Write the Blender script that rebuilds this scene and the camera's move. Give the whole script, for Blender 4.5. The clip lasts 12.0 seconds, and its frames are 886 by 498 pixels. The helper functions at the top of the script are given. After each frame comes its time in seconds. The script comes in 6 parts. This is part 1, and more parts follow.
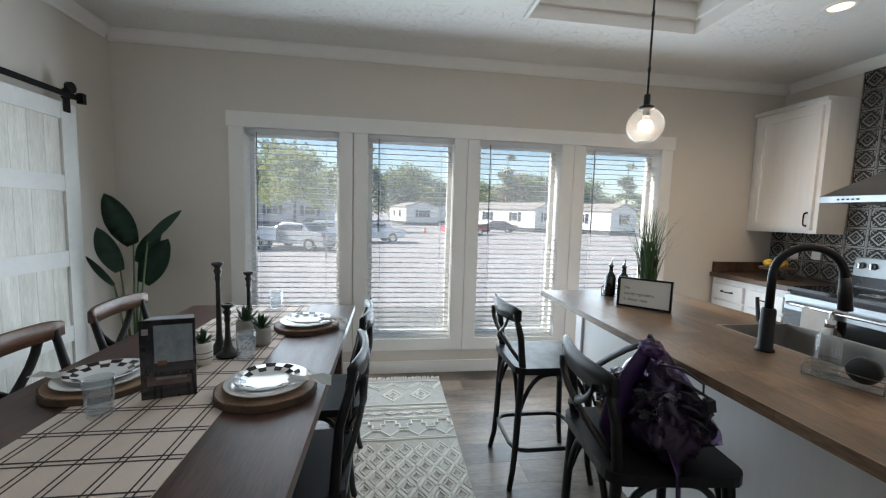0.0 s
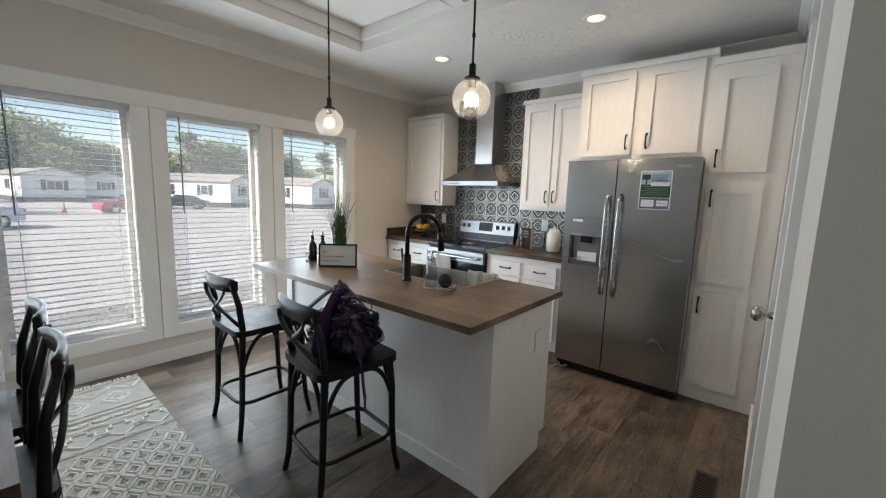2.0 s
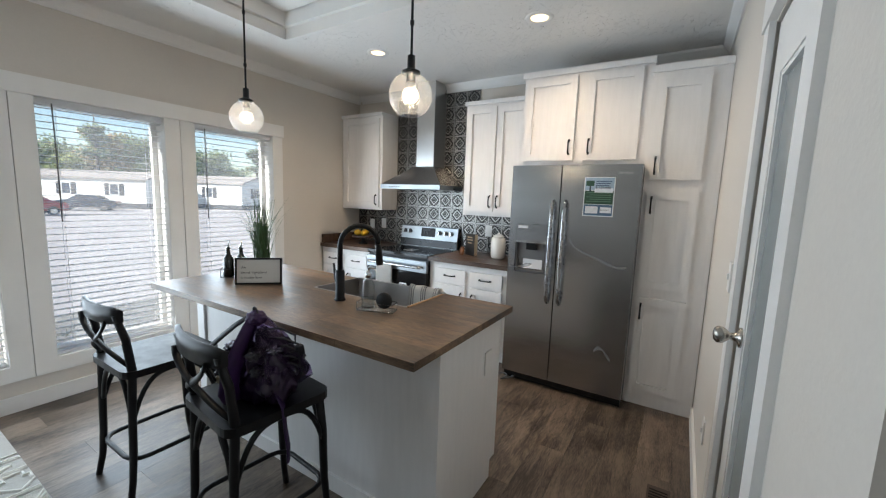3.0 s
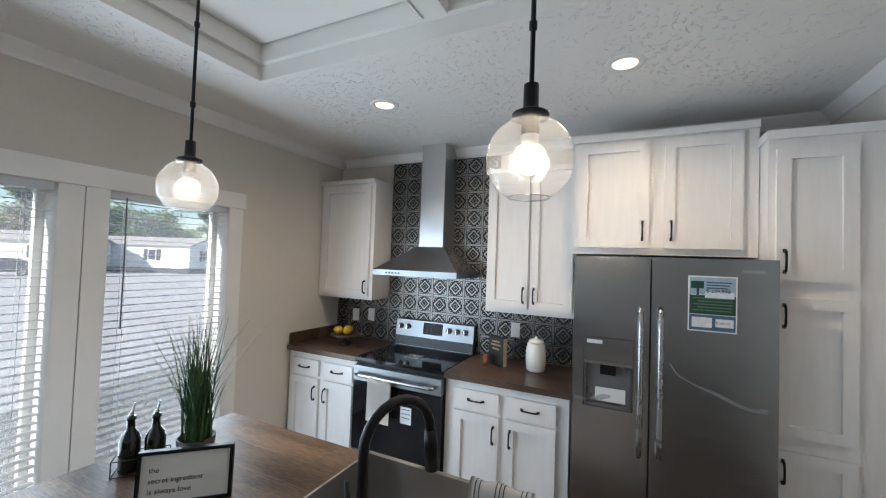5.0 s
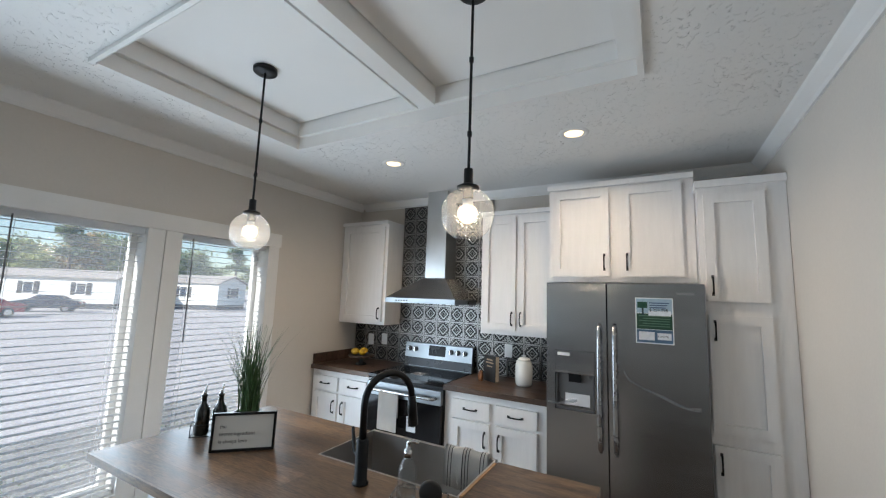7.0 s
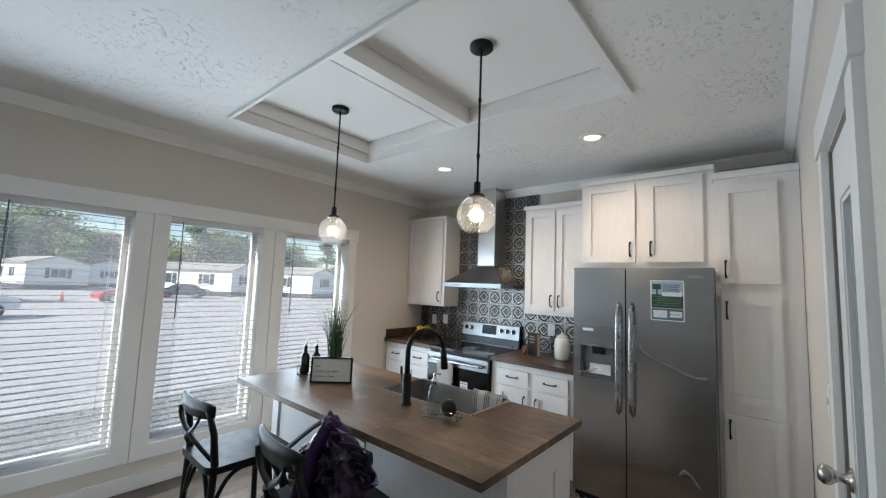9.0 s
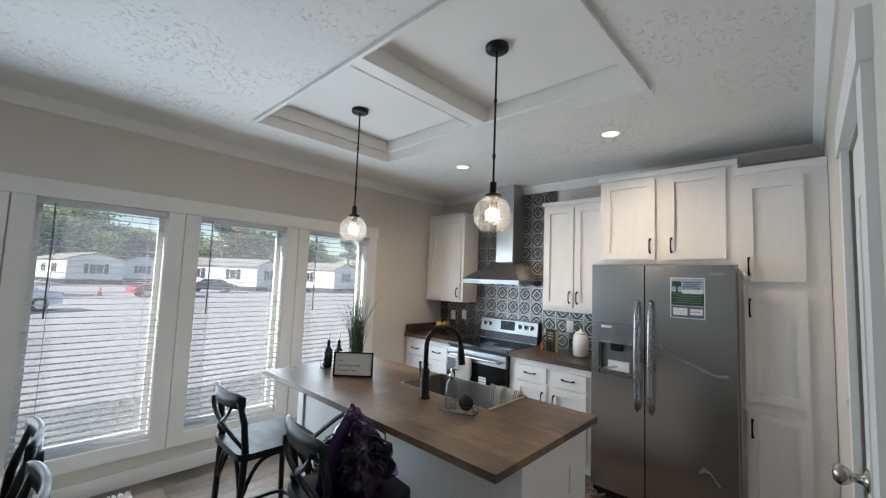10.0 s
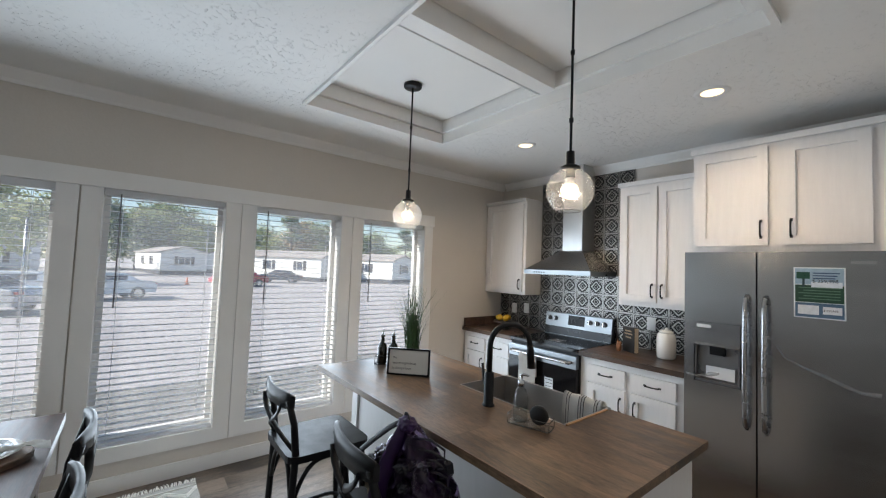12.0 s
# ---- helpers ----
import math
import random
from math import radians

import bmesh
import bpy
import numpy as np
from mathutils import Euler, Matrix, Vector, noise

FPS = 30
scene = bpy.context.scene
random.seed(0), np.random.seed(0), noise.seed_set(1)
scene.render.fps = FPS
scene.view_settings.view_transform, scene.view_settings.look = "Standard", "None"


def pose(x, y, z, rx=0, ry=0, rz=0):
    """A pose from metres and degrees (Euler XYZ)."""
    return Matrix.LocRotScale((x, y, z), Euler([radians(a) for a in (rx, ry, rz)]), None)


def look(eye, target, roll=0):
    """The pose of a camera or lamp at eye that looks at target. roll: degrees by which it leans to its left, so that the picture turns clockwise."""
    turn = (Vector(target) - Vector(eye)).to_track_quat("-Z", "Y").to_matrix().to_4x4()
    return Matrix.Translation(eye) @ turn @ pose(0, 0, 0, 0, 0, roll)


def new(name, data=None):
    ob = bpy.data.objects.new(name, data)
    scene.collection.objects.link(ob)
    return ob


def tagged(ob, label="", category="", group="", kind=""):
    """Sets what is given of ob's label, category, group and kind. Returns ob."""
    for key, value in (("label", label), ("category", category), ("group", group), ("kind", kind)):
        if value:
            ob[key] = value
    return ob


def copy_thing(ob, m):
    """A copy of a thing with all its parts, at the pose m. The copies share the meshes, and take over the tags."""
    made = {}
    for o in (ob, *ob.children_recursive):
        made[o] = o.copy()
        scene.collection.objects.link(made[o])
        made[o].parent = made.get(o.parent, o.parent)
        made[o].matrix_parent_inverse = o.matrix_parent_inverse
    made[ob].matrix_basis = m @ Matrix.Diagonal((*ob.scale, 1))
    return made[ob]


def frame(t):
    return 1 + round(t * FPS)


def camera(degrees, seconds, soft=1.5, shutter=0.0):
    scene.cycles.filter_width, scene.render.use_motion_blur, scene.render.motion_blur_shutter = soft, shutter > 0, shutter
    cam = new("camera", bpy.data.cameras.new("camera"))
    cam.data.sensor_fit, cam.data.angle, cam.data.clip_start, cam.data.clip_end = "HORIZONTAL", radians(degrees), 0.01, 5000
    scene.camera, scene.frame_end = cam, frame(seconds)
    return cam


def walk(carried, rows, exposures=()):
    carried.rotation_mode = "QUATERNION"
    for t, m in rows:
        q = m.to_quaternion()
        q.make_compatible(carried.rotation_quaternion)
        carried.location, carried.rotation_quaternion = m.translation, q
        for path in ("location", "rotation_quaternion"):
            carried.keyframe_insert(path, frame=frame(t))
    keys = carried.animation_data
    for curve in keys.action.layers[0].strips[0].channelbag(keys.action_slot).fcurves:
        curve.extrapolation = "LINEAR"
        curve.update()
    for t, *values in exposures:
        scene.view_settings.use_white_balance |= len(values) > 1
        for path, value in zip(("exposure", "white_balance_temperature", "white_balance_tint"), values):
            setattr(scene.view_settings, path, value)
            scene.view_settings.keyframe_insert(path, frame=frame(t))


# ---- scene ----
cam = camera(97.5, 12.0, soft=1.2)
PATH = [
    (0, (0.173, 0.203, 1.398), (0.455, 2.174, 1.215), 1.6),
    (0.5, (0.164, 0.037, 1.412), (0.903, 1.883, 1.198), 1.5),
    (1, (0.099, -0.05, 1.408), (1.185, 1.613, 1.169), 1.6),
    (1.5, (-0.014, -0.154, 1.415), (1.333, 1.301, 1.157), 1.7),
    (2, (-0.048, -0.201, 1.435), (1.471, 1.072, 1.163), 1.8),
    (2.5, (0.012, -0.171, 1.442), (1.64, 0.959, 1.17), 1.9),
    (3, (0.145, -0.063, 1.471), (1.837, 0.971, 1.213), 2.0),
    (3.2, (0.209, -0.009, 1.486), (1.917, 0.999, 1.237), 2.1),
    (4.8, (0.701, 0.747, 1.671), (2.495, 1.631, 1.688), 2.2),
    (5, (0.747, 0.823, 1.69), (2.546, 1.694, 1.749), 2.0),
    (5.5, (0.753, 0.848, 1.686), (2.549, 1.715, 1.832), 2.0),
    (6, (0.646, 0.754, 1.67), (2.435, 1.622, 1.882), 1.9),
    (6.5, (0.477, 0.561, 1.624), (2.24, 1.473, 1.869), 1.9),
    (6.7, (0.414, 0.509, 1.623), (2.167, 1.439, 1.87), 1.9),
    (8.3, (0.205, 0.038, 1.567), (1.8, 1.226, 1.78), 2.1),
    (8.5, (0.155, -0.011, 1.558), (1.722, 1.216, 1.762), 2.1),
    (9, (0.029, -0.102, 1.567), (1.545, 1.189, 1.752), 2.2),
    (9.5, (0.0, -0.141, 1.587), (1.478, 1.196, 1.755), 2.2),
    (10, (0.0, -0.147, 1.584), (1.451, 1.221, 1.739), 2.2),
    (10.5, (0.03, -0.151, 1.58), (1.458, 1.242, 1.727), 2.2),
    (11, (0.068, -0.129, 1.574), (1.461, 1.299, 1.711), 2.1),
    (11.5, (0.101, -0.057, 1.576), (1.44, 1.423, 1.697), 2.2),
    (12, (0.176, 0.08, 1.575), (1.42, 1.643, 1.675), 2.2),
]
walk(cam, [(t, look(eye, target, roll)) for t, eye, target, roll in PATH], [(0, 1.14, 6600, 10), (0.7, 1.08, 6600, 10), (1.5, 1.08, 7000, 11), (2.2, 1.12, 6800, 11), (3.2, 1.27, 6450, 10), (5, 1.05, 6250, 10), (8.5, 1.04, 6350, 10), (10.5, 1.02, 6500, 11), (12, 0.97, 6550, 12)])

# ---------------------------------------------------------------- light
world = bpy.data.worlds.new("world")
scene.world = world
world.use_nodes = True
SUN_AZ, SUN_EL = radians(165), radians(32)          # from +x towards +y
sky = world.node_tree.nodes.new("ShaderNodeTexSky")
sky.sky_type, sky.sun_disc = "NISHITA", False
sky.sun_elevation, sky.sun_rotation = SUN_EL, radians(90) - SUN_AZ
sky.air_density, sky.dust_density, sky.ozone_density = 1.0, 0.4, 1.6
back = world.node_tree.nodes["Background"]
back.inputs["Strength"].default_value = 0.092
world.node_tree.links.new(sky.outputs[0], back.inputs[0])
sun_dir = Vector((math.cos(SUN_EL) * math.cos(SUN_AZ), math.cos(SUN_EL) * math.sin(SUN_AZ), math.sin(SUN_EL)))


def lamp(name, kind, m, energy, colour, **kw):
    d = bpy.data.lights.new(name, kind)
    d.energy, d.color = energy, colour
    if kind == "SUN":
        d.angle = kw["angle"]
    if kind == "AREA":
        d.shape, d.size, d.size_y = "RECTANGLE", kw["size"], kw["size_y"]
    if kind in ("POINT", "SPOT"):
        d.shadow_soft_size = kw["radius"]
    if kind == "SPOT":
        d.spot_size, d.spot_blend = kw["cone"], 1.0
    ob = new(name, d)
    ob.matrix_world = m
    return ob


lamp("sun", "SUN", look(sun_dir * 50, (0, 0, 0)), 5.0, (1.0, 0.95, 0.88), angle=radians(0.55))
N_Y, E_X, S_Y, W_X, CEIL_Z = 3.505, 3.87, -0.25, -1.88, 2.672
WINDOWS = [(-0.955, -0.228), (0.0, 0.722), (0.944, 1.675), (1.899, 2.630)]
SILL_Z, HEAD_Z = 0.305, 2.025
for (a, b), watts in zip(WINDOWS, (9.0, 9.0, 9.0, 9.6)):
    lamp("window_daylight", "AREA", look(((a + b) / 2, 3.365, 1.17), ((a + b) / 2, 0, 0.62)), watts, (0.72, 0.87, 1.0), size=b - a, size_y=1.66)
# added fill lamp: brightens the room from an unseen rear opening
lamp("back_fill_light", "AREA", look((-0.6, -3.66, 1.4), (-0.6, 0, 0.8)), 5.2, (0.95, 0.97, 1.0), size=1.85, size_y=1.25)
BULB = (1.0, 0.78, 0.54)
PENDANTS = [(1.612, 2.286), (1.612, 1.033)]
CANS = [(2.785, 2.262), (2.78, 0.866)]
for x, y in PENDANTS:
    lamp("pendant_bulb_light", "POINT", pose(x, y, 1.934), 4.0, BULB, radius=0.047)
for x, y in CANS:
    lamp("recessed_light", "SPOT", pose(x, y, 2.66), 31.0, BULB, radius=0.085, cone=radians(162))


# ---------------------------------------------------------------- materials
def nodes(name):
    m = bpy.data.materials.new(name)
    m.use_nodes = True
    t = m.node_tree
    return m, t, t.nodes["Principled BSDF"]


def add(t, kind, ins=None, **props):
    n = t.nodes.new(kind)
    for k, v in props.items():
        setattr(n, k, v)
    for k, v in (ins or {}).items():
        if hasattr(v, "is_linked") or hasattr(v, "node"):
            t.links.new(v, n.inputs[k])
        else:
            n.inputs[k].default_value = v
    return n


def coords(t, scale=(1, 1, 1), world_space=False):
    c = add(t, "ShaderNodeNewGeometry").outputs["Position"] if world_space else add(t, "ShaderNodeTexCoord").outputs["Object"]
    return add(t, "ShaderNodeMapping", {"Vector": c, "Scale": scale}).outputs[0]


def ramp(t, fac, stops):
    r = add(t, "ShaderNodeValToRGB", {"Fac": fac})
    e = r.color_ramp.elements
    while len(e) < len(stops):
        e.new(0.5)
    for el, (p, c) in zip(e, stops):
        el.position, el.color = p, (*c, 1)
    return r.outputs[0]


def shade(c, f):
    return tuple(min(1, v * f) for v in c)


def mat(name, base, rough=0.5, metal=0.0, vary=0.06, scale=6.0, fine=0.0, fine_scale=200.0, bump=0.0, stretch=(1, 1, 1), rvar=0.08, coat=0.0, spec=0.5, jitter=0.0, world_space=False):
    """A surface with slow blotches, fine grain and relief."""
    m, t, b = nodes(name)
    v = coords(t, stretch, world_space)
    n1 = add(t, "ShaderNodeTexNoise", {"Vector": v, "Scale": scale, "Detail": 4.0, "Roughness": 0.6})
    col = ramp(t, n1.outputs["Fac"], [(0.3, shade(base, 1 - vary)), (0.7, shade(base, 1 + vary))])
    n2 = add(t, "ShaderNodeTexNoise", {"Vector": v, "Scale": fine_scale, "Detail": 3.0})
    if fine:
        f = ramp(t, n2.outputs["Fac"], [(0.3, (1 - fine,) * 3), (0.7, (1 + 0,) * 3)])
        col = add(t, "ShaderNodeMix", {0: 1.0, 6: col, 7: f}, data_type="RGBA", blend_type="MULTIPLY").outputs[2]
    if jitter:
        r = add(t, "ShaderNodeObjectInfo").outputs["Random"]
        f = ramp(t, r, [(0.0, (1 - jitter,) * 3), (1.0, (1, 1, 1))])
        col = add(t, "ShaderNodeMix", {0: 1.0, 6: col, 7: f}, data_type="RGBA", blend_type="MULTIPLY").outputs[2]
    t.links.new(col, b.inputs["Base Color"])
    rr = add(t, "ShaderNodeMapRange", {0: n1.outputs["Fac"], 1: 0.3, 2: 0.7, 3: max(0.02, rough - rvar), 4: min(1, rough + rvar)})
    t.links.new(rr.outputs[0], b.inputs["Roughness"])
    b.inputs["Metallic"].default_value = metal
    b.inputs["Coat Weight"].default_value = coat
    b.inputs["Specular IOR Level"].default_value = spec
    if bump:
        bp = add(t, "ShaderNodeBump", {"Height": n2.outputs["Fac"], "Strength": 1.0, "Distance": bump})
        t.links.new(bp.outputs[0], b.inputs["Normal"])
    return m


def thin_glass(name, tint=(1, 1, 1), rough=0.02, ior=1.45, haze=0.0):
    m, t, b = nodes(name)
    t.nodes.remove(b)
    tr = add(t, "ShaderNodeBsdfTransparent", {0: (*tint, 1)})
    gl = add(t, "ShaderNodeBsdfGlossy", {"Roughness": rough})
    lw = add(t, "ShaderNodeLayerWeight", {"Blend": 0.5}).outputs["Facing"]
    pw = add(t, "ShaderNodeMath", {0: lw, 1: 5.0}, operation="POWER").outputs[0]
    fr = add(t, "ShaderNodeMapRange", {0: pw, 1: 0.0, 2: 1.0, 3: ((ior - 1) / (ior + 1)) ** 2, 4: 0.75})
    n = add(t, "ShaderNodeTexNoise", {"Vector": coords(t), "Scale": 60.0})
    bp = add(t, "ShaderNodeBump", {"Height": n.outputs["Fac"], "Distance": 0.0006})
    t.links.new(bp.outputs[0], gl.inputs["Normal"])
    mx = add(t, "ShaderNodeMixShader", {0: fr.outputs[0], 1: tr.outputs[0], 2: gl.outputs[0]})
    out = mx.outputs[0]
    if haze:
        df = add(t, "ShaderNodeBsdfTranslucent", {0: (0.86, 0.90, 0.95, 1)})
        out = add(t, "ShaderNodeMixShader", {0: haze, 1: out, 2: df.outputs[0]}).outputs[0]
    t.links.new(out, t.nodes["Material Output"].inputs[0])
    return m


def glow(name, colour, strength):
    m, t, b = nodes(name)
    b.inputs["Base Color"].default_value = (*shade(colour, 0.8), 1)
    b.inputs["Emission Color"].default_value = (*colour, 1)
    b.inputs["Emission Strength"].default_value = strength
    return m


def wood(name, dark, light, rough=0.45, along=(1, 12, 12), scale=3.0, jitter=0.0, bump=0.0004, coat=0.0):
    """Long grain, streaks and knots; 'along' is small on the grain's axis."""
    m, t, b = nodes(name)
    tc = add(t, "ShaderNodeTexCoord").outputs["Object"]
    rnd = add(t, "ShaderNodeObjectInfo").outputs["Random"]
    off = add(t, "ShaderNodeMath", {0: rnd, 1: 37.0}, operation="MULTIPLY").outputs[0]
    sh = add(t, "ShaderNodeVectorMath", {0: tc, 1: off}, operation="ADD").outputs[0]
    v = add(t, "ShaderNodeMapping", {"Vector": sh, "Scale": along}).outputs[0]
    n1 = add(t, "ShaderNodeTexNoise", {"Vector": v, "Scale": scale, "Detail": 8.0, "Roughness": 0.62, "Distortion": 0.6})
    n2 = add(t, "ShaderNodeTexNoise", {"Vector": v, "Scale": scale * 9, "Detail": 4.0, "Roughness": 0.7})
    n3 = add(t, "ShaderNodeTexNoise", {"Vector": sh, "Scale": 2.2, "Detail": 3.0})
    a = add(t, "ShaderNodeMath", {0: n1.outputs["Fac"], 1: n2.outputs["Fac"]}, operation="ADD").outputs[0]
    a = add(t, "ShaderNodeMath", {0: a, 1: n3.outputs["Fac"]}, operation="ADD").outputs[0]
    a = add(t, "ShaderNodeMapRange", {0: a, 1: 1.25, 2: 1.75, 3: 0.0, 4: 1.0}).outputs[0]
    mid = tuple((p + q) / 2 for p, q in zip(dark, light))
    col = ramp(t, a, [(0.0, dark), (0.5, mid), (1.0, light)])
    if jitter:
        f = ramp(t, rnd, [(0.0, (1 - jitter,) * 3), (1.0, (1, 1, 1))])
        col = add(t, "ShaderNodeMix", {0: 1.0, 6: col, 7: f}, data_type="RGBA", blend_type="MULTIPLY").outputs[2]
    t.links.new(col, b.inputs["Base Color"])
    rr = add(t, "ShaderNodeMapRange", {0: n1.outputs["Fac"], 1: 0.3, 2: 0.7, 3: rough - 0.07, 4: rough + 0.09})
    t.links.new(rr.outputs[0], b.inputs["Roughness"])
    b.inputs["Coat Weight"].default_value = coat
    bp = add(t, "ShaderNodeBump", {"Height": n2.outputs["Fac"], "Strength": 0.6, "Distance": bump})
    t.links.new(bp.outputs[0], b.inputs["Normal"])
    return m


def staves(m, length, width):
    """Prints staves that run along y, each in a tone of its own, over a wood."""
    t = m.node_tree
    b = t.nodes["Principled BSDF"]
    grain = b.inputs["Base Color"].links[0].from_socket
    sep = add(t, "ShaderNodeSeparateXYZ", {0: add(t, "ShaderNodeNewGeometry").outputs["Position"]})
    v = add(t, "ShaderNodeCombineXYZ", {0: sep.outputs[1], 1: sep.outputs[0], 2: 0.0}).outputs[0]
    k = add(t, "ShaderNodeTexBrick", {"Vector": v, "Color1": (0.50, 0.47, 0.44, 1), "Color2": (1.0, 1.0, 1.0, 1), "Mortar": (0.42, 0.40, 0.38, 1), "Scale": 1.0, "Mortar Size": 0.0012, "Mortar Smooth": 0.3, "Bias": 0.15, "Brick Width": length, "Row Height": width}, offset=0.37, offset_frequency=3)
    mx = add(t, "ShaderNodeMix", {0: 1.0, 6: grain, 7: k.outputs["Color"]}, data_type="RGBA", blend_type="MULTIPLY").outputs[2]
    t.links.new(mx, b.inputs["Base Color"])
    return m


def knockdown(name, base):
    """Ceiling plaster with flattened splatters."""
    m, t, b = nodes(name)
    v = coords(t)
    n = add(t, "ShaderNodeTexNoise", {"Vector": v, "Scale": 42.0, "Detail": 2.0, "Roughness": 0.6, "Distortion": 0.7})
    h = ramp(t, n.outputs["Fac"], [(0.61, (0, 0, 0)), (0.66, (1, 1, 1))])
    n3 = add(t, "ShaderNodeTexNoise", {"Vector": v, "Scale": 2.2, "Detail": 2.0})
    patch = ramp(t, n3.outputs["Fac"], [(0.40, (0.15, 0.15, 0.15)), (0.60, (1, 1, 1))])
    h = add(t, "ShaderNodeMix", {0: 1.0, 6: h, 7: patch}, data_type="RGBA", blend_type="MULTIPLY").outputs[2]
    bp = add(t, "ShaderNodeBump", {"Height": h, "Strength": 1.0, "Distance": 0.008})
    n2 = add(t, "ShaderNodeTexNoise", {"Vector": v, "Scale": 1.3, "Detail": 3.0})
    col = ramp(t, n2.outputs["Fac"], [(0.3, shade(base, 0.97)), (0.7, shade(base, 1.02))])
    t.links.new(col, b.inputs["Base Color"])
    t.links.new(bp.outputs[0], b.inputs["Normal"])
    b.inputs["Roughness"].default_value = 0.7
    return m


WALL = mat("wall_paint", (0.65, 0.605, 0.55), 0.75, vary=0.025, scale=1.5, fine=0.03, fine_scale=90, bump=0.0006)
CEIL = knockdown("ceiling_plaster", (0.80, 0.79, 0.77))
CEIL_FLAT = mat("tray_panel_paint", (0.80, 0.79, 0.77), 0.6, vary=0.02, scale=2)
TRIM = mat("white_trim_paint", (0.80, 0.79, 0.77), 0.42, vary=0.025, scale=3, fine=0.02, bump=0.0002)
CAB = mat("white_cabinet_paint", (0.80, 0.785, 0.775), 0.38, vary=0.03, scale=4, fine=0.014, fine_scale=40, stretch=(8, 8, 1), bump=0.00012)
BLACK = mat("black_metal", (0.012, 0.012, 0.013), 0.38, 0.6, vary=0.2, scale=20)
FLOORW = wood("floor_plank_vinyl", (0.034, 0.022, 0.015), (0.23, 0.17, 0.125), 0.38, along=(1.2, 9, 9), scale=2.4, jitter=0.38)
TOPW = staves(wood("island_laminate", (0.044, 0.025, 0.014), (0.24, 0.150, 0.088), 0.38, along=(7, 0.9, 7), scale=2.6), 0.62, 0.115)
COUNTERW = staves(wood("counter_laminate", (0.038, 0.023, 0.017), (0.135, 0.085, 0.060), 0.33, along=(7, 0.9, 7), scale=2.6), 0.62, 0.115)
TABLEW = wood("table_dark_wood", (0.026, 0.012, 0.009), (0.100, 0.048, 0.034), 0.40, along=(9, 0.8, 9), scale=2.4)
STEEL = mat("brushed_steel", (0.40, 0.405, 0.415), 0.24, 1.0, vary=0.05, scale=1.4, rvar=0.03, fine=0.06, fine_scale=30, stretch=(1, 1, 14))
STEEL_BRIGHT = mat("polished_steel", (0.54, 0.54, 0.54), 0.22, 1.0, vary=0.04, scale=8)
BLACK_GLASS = mat("black_glass", (0.004, 0.004, 0.005), 0.08, 0.0, vary=0.1, spec=0.35, rvar=0.02)
BLIND = mat("blind_slat_vinyl", (0.86, 0.87, 0.88), 0.45, vary=0.02)
_t = BLIND.node_tree
_tl = add(_t, "ShaderNodeBsdfTranslucent", {0: (0.90, 0.91, 0.92, 1)})
_mx = add(_t, "ShaderNodeMixShader", {0: 0.64, 1: _t.nodes["Principled BSDF"].outputs[0], 2: _tl.outputs[0]})
_t.links.new(_mx.outputs[0], _t.nodes["Material Output"].inputs[0])
# haze puts a pale bluish veil into the glass, in place of glare
PANE = thin_glass("window_glass", (0.96, 0.98, 0.98), haze=0.11)
ASPHALT = mat("asphalt", (0.40, 0.37, 0.365), 0.9, vary=0.10, scale=0.35, fine=0.25, fine_scale=9, world_space=True)


# ---------------------------------------------------------------- mesh helpers
def box(bm, x0, x1, y0, y1, z0, z1):
    v = [bm.verts.new(p) for p in ((x0, y0, z0), (x1, y0, z0), (x1, y1, z0), (x0, y1, z0), (x0, y0, z1), (x1, y0, z1), (x1, y1, z1), (x0, y1, z1))]
    for f in ((3, 2, 1, 0), (4, 5, 6, 7), (0, 1, 5, 4), (1, 2, 6, 5), (2, 3, 7, 6), (3, 0, 4, 7)):
        bm.faces.new([v[i] for i in f])
    return v


def boxes(*dims):
    bm = bmesh.new()
    for d in dims:
        box(bm, *d)
    return bm


def prism(bm, outline, z0, z1, m=None):
    """An outline of (x, y) pairs, counter-clockwise, raised from z0 to z1."""
    lo = [bm.verts.new((x, y, z0)) for x, y in outline]
    hi = [bm.verts.new((x, y, z1)) for x, y in outline]
    n = len(lo)
    bm.faces.new(lo[::-1])
    bm.faces.new(hi)
    for i in range(n):
        bm.faces.new((lo[i], lo[(i + 1) % n], hi[(i + 1) % n], hi[i]))
    if m:
        bmesh.ops.transform(bm, matrix=m, verts=lo + hi)
    return bm


def tube(bm, pts, r, n=8, caps=True, flat=1.0):
    """A round bar swept along points; r a number or one radius a point."""
    pts = [Vector(p) for p in pts]
    rs = r if isinstance(r, (list, tuple)) else [r] * len(pts)
    rings, side = [], None
    for i, p in enumerate(pts):
        d = (pts[min(i + 1, len(pts) - 1)] - pts[max(i - 1, 0)]).normalized()
        if side is None:
            side = d.orthogonal().normalized() if abs(d.z) < 0.9 else Vector((1, 0, 0))
        side = (side - d * side.dot(d)).normalized()
        up = d.cross(side)
        rings.append([bm.verts.new(p + (side * math.cos(a) + up * math.sin(a) * flat) * rs[i]) for a in (2 * math.pi * k / n for k in range(n))])
    for a, b in zip(rings, rings[1:]):
        for k in range(n):
            f = bm.faces.new((a[k], a[(k + 1) % n], b[(k + 1) % n], b[k]))
            f.smooth = True
    if caps:
        bm.faces.new(rings[0][::-1])
        bm.faces.new(rings[-1])
    return bm


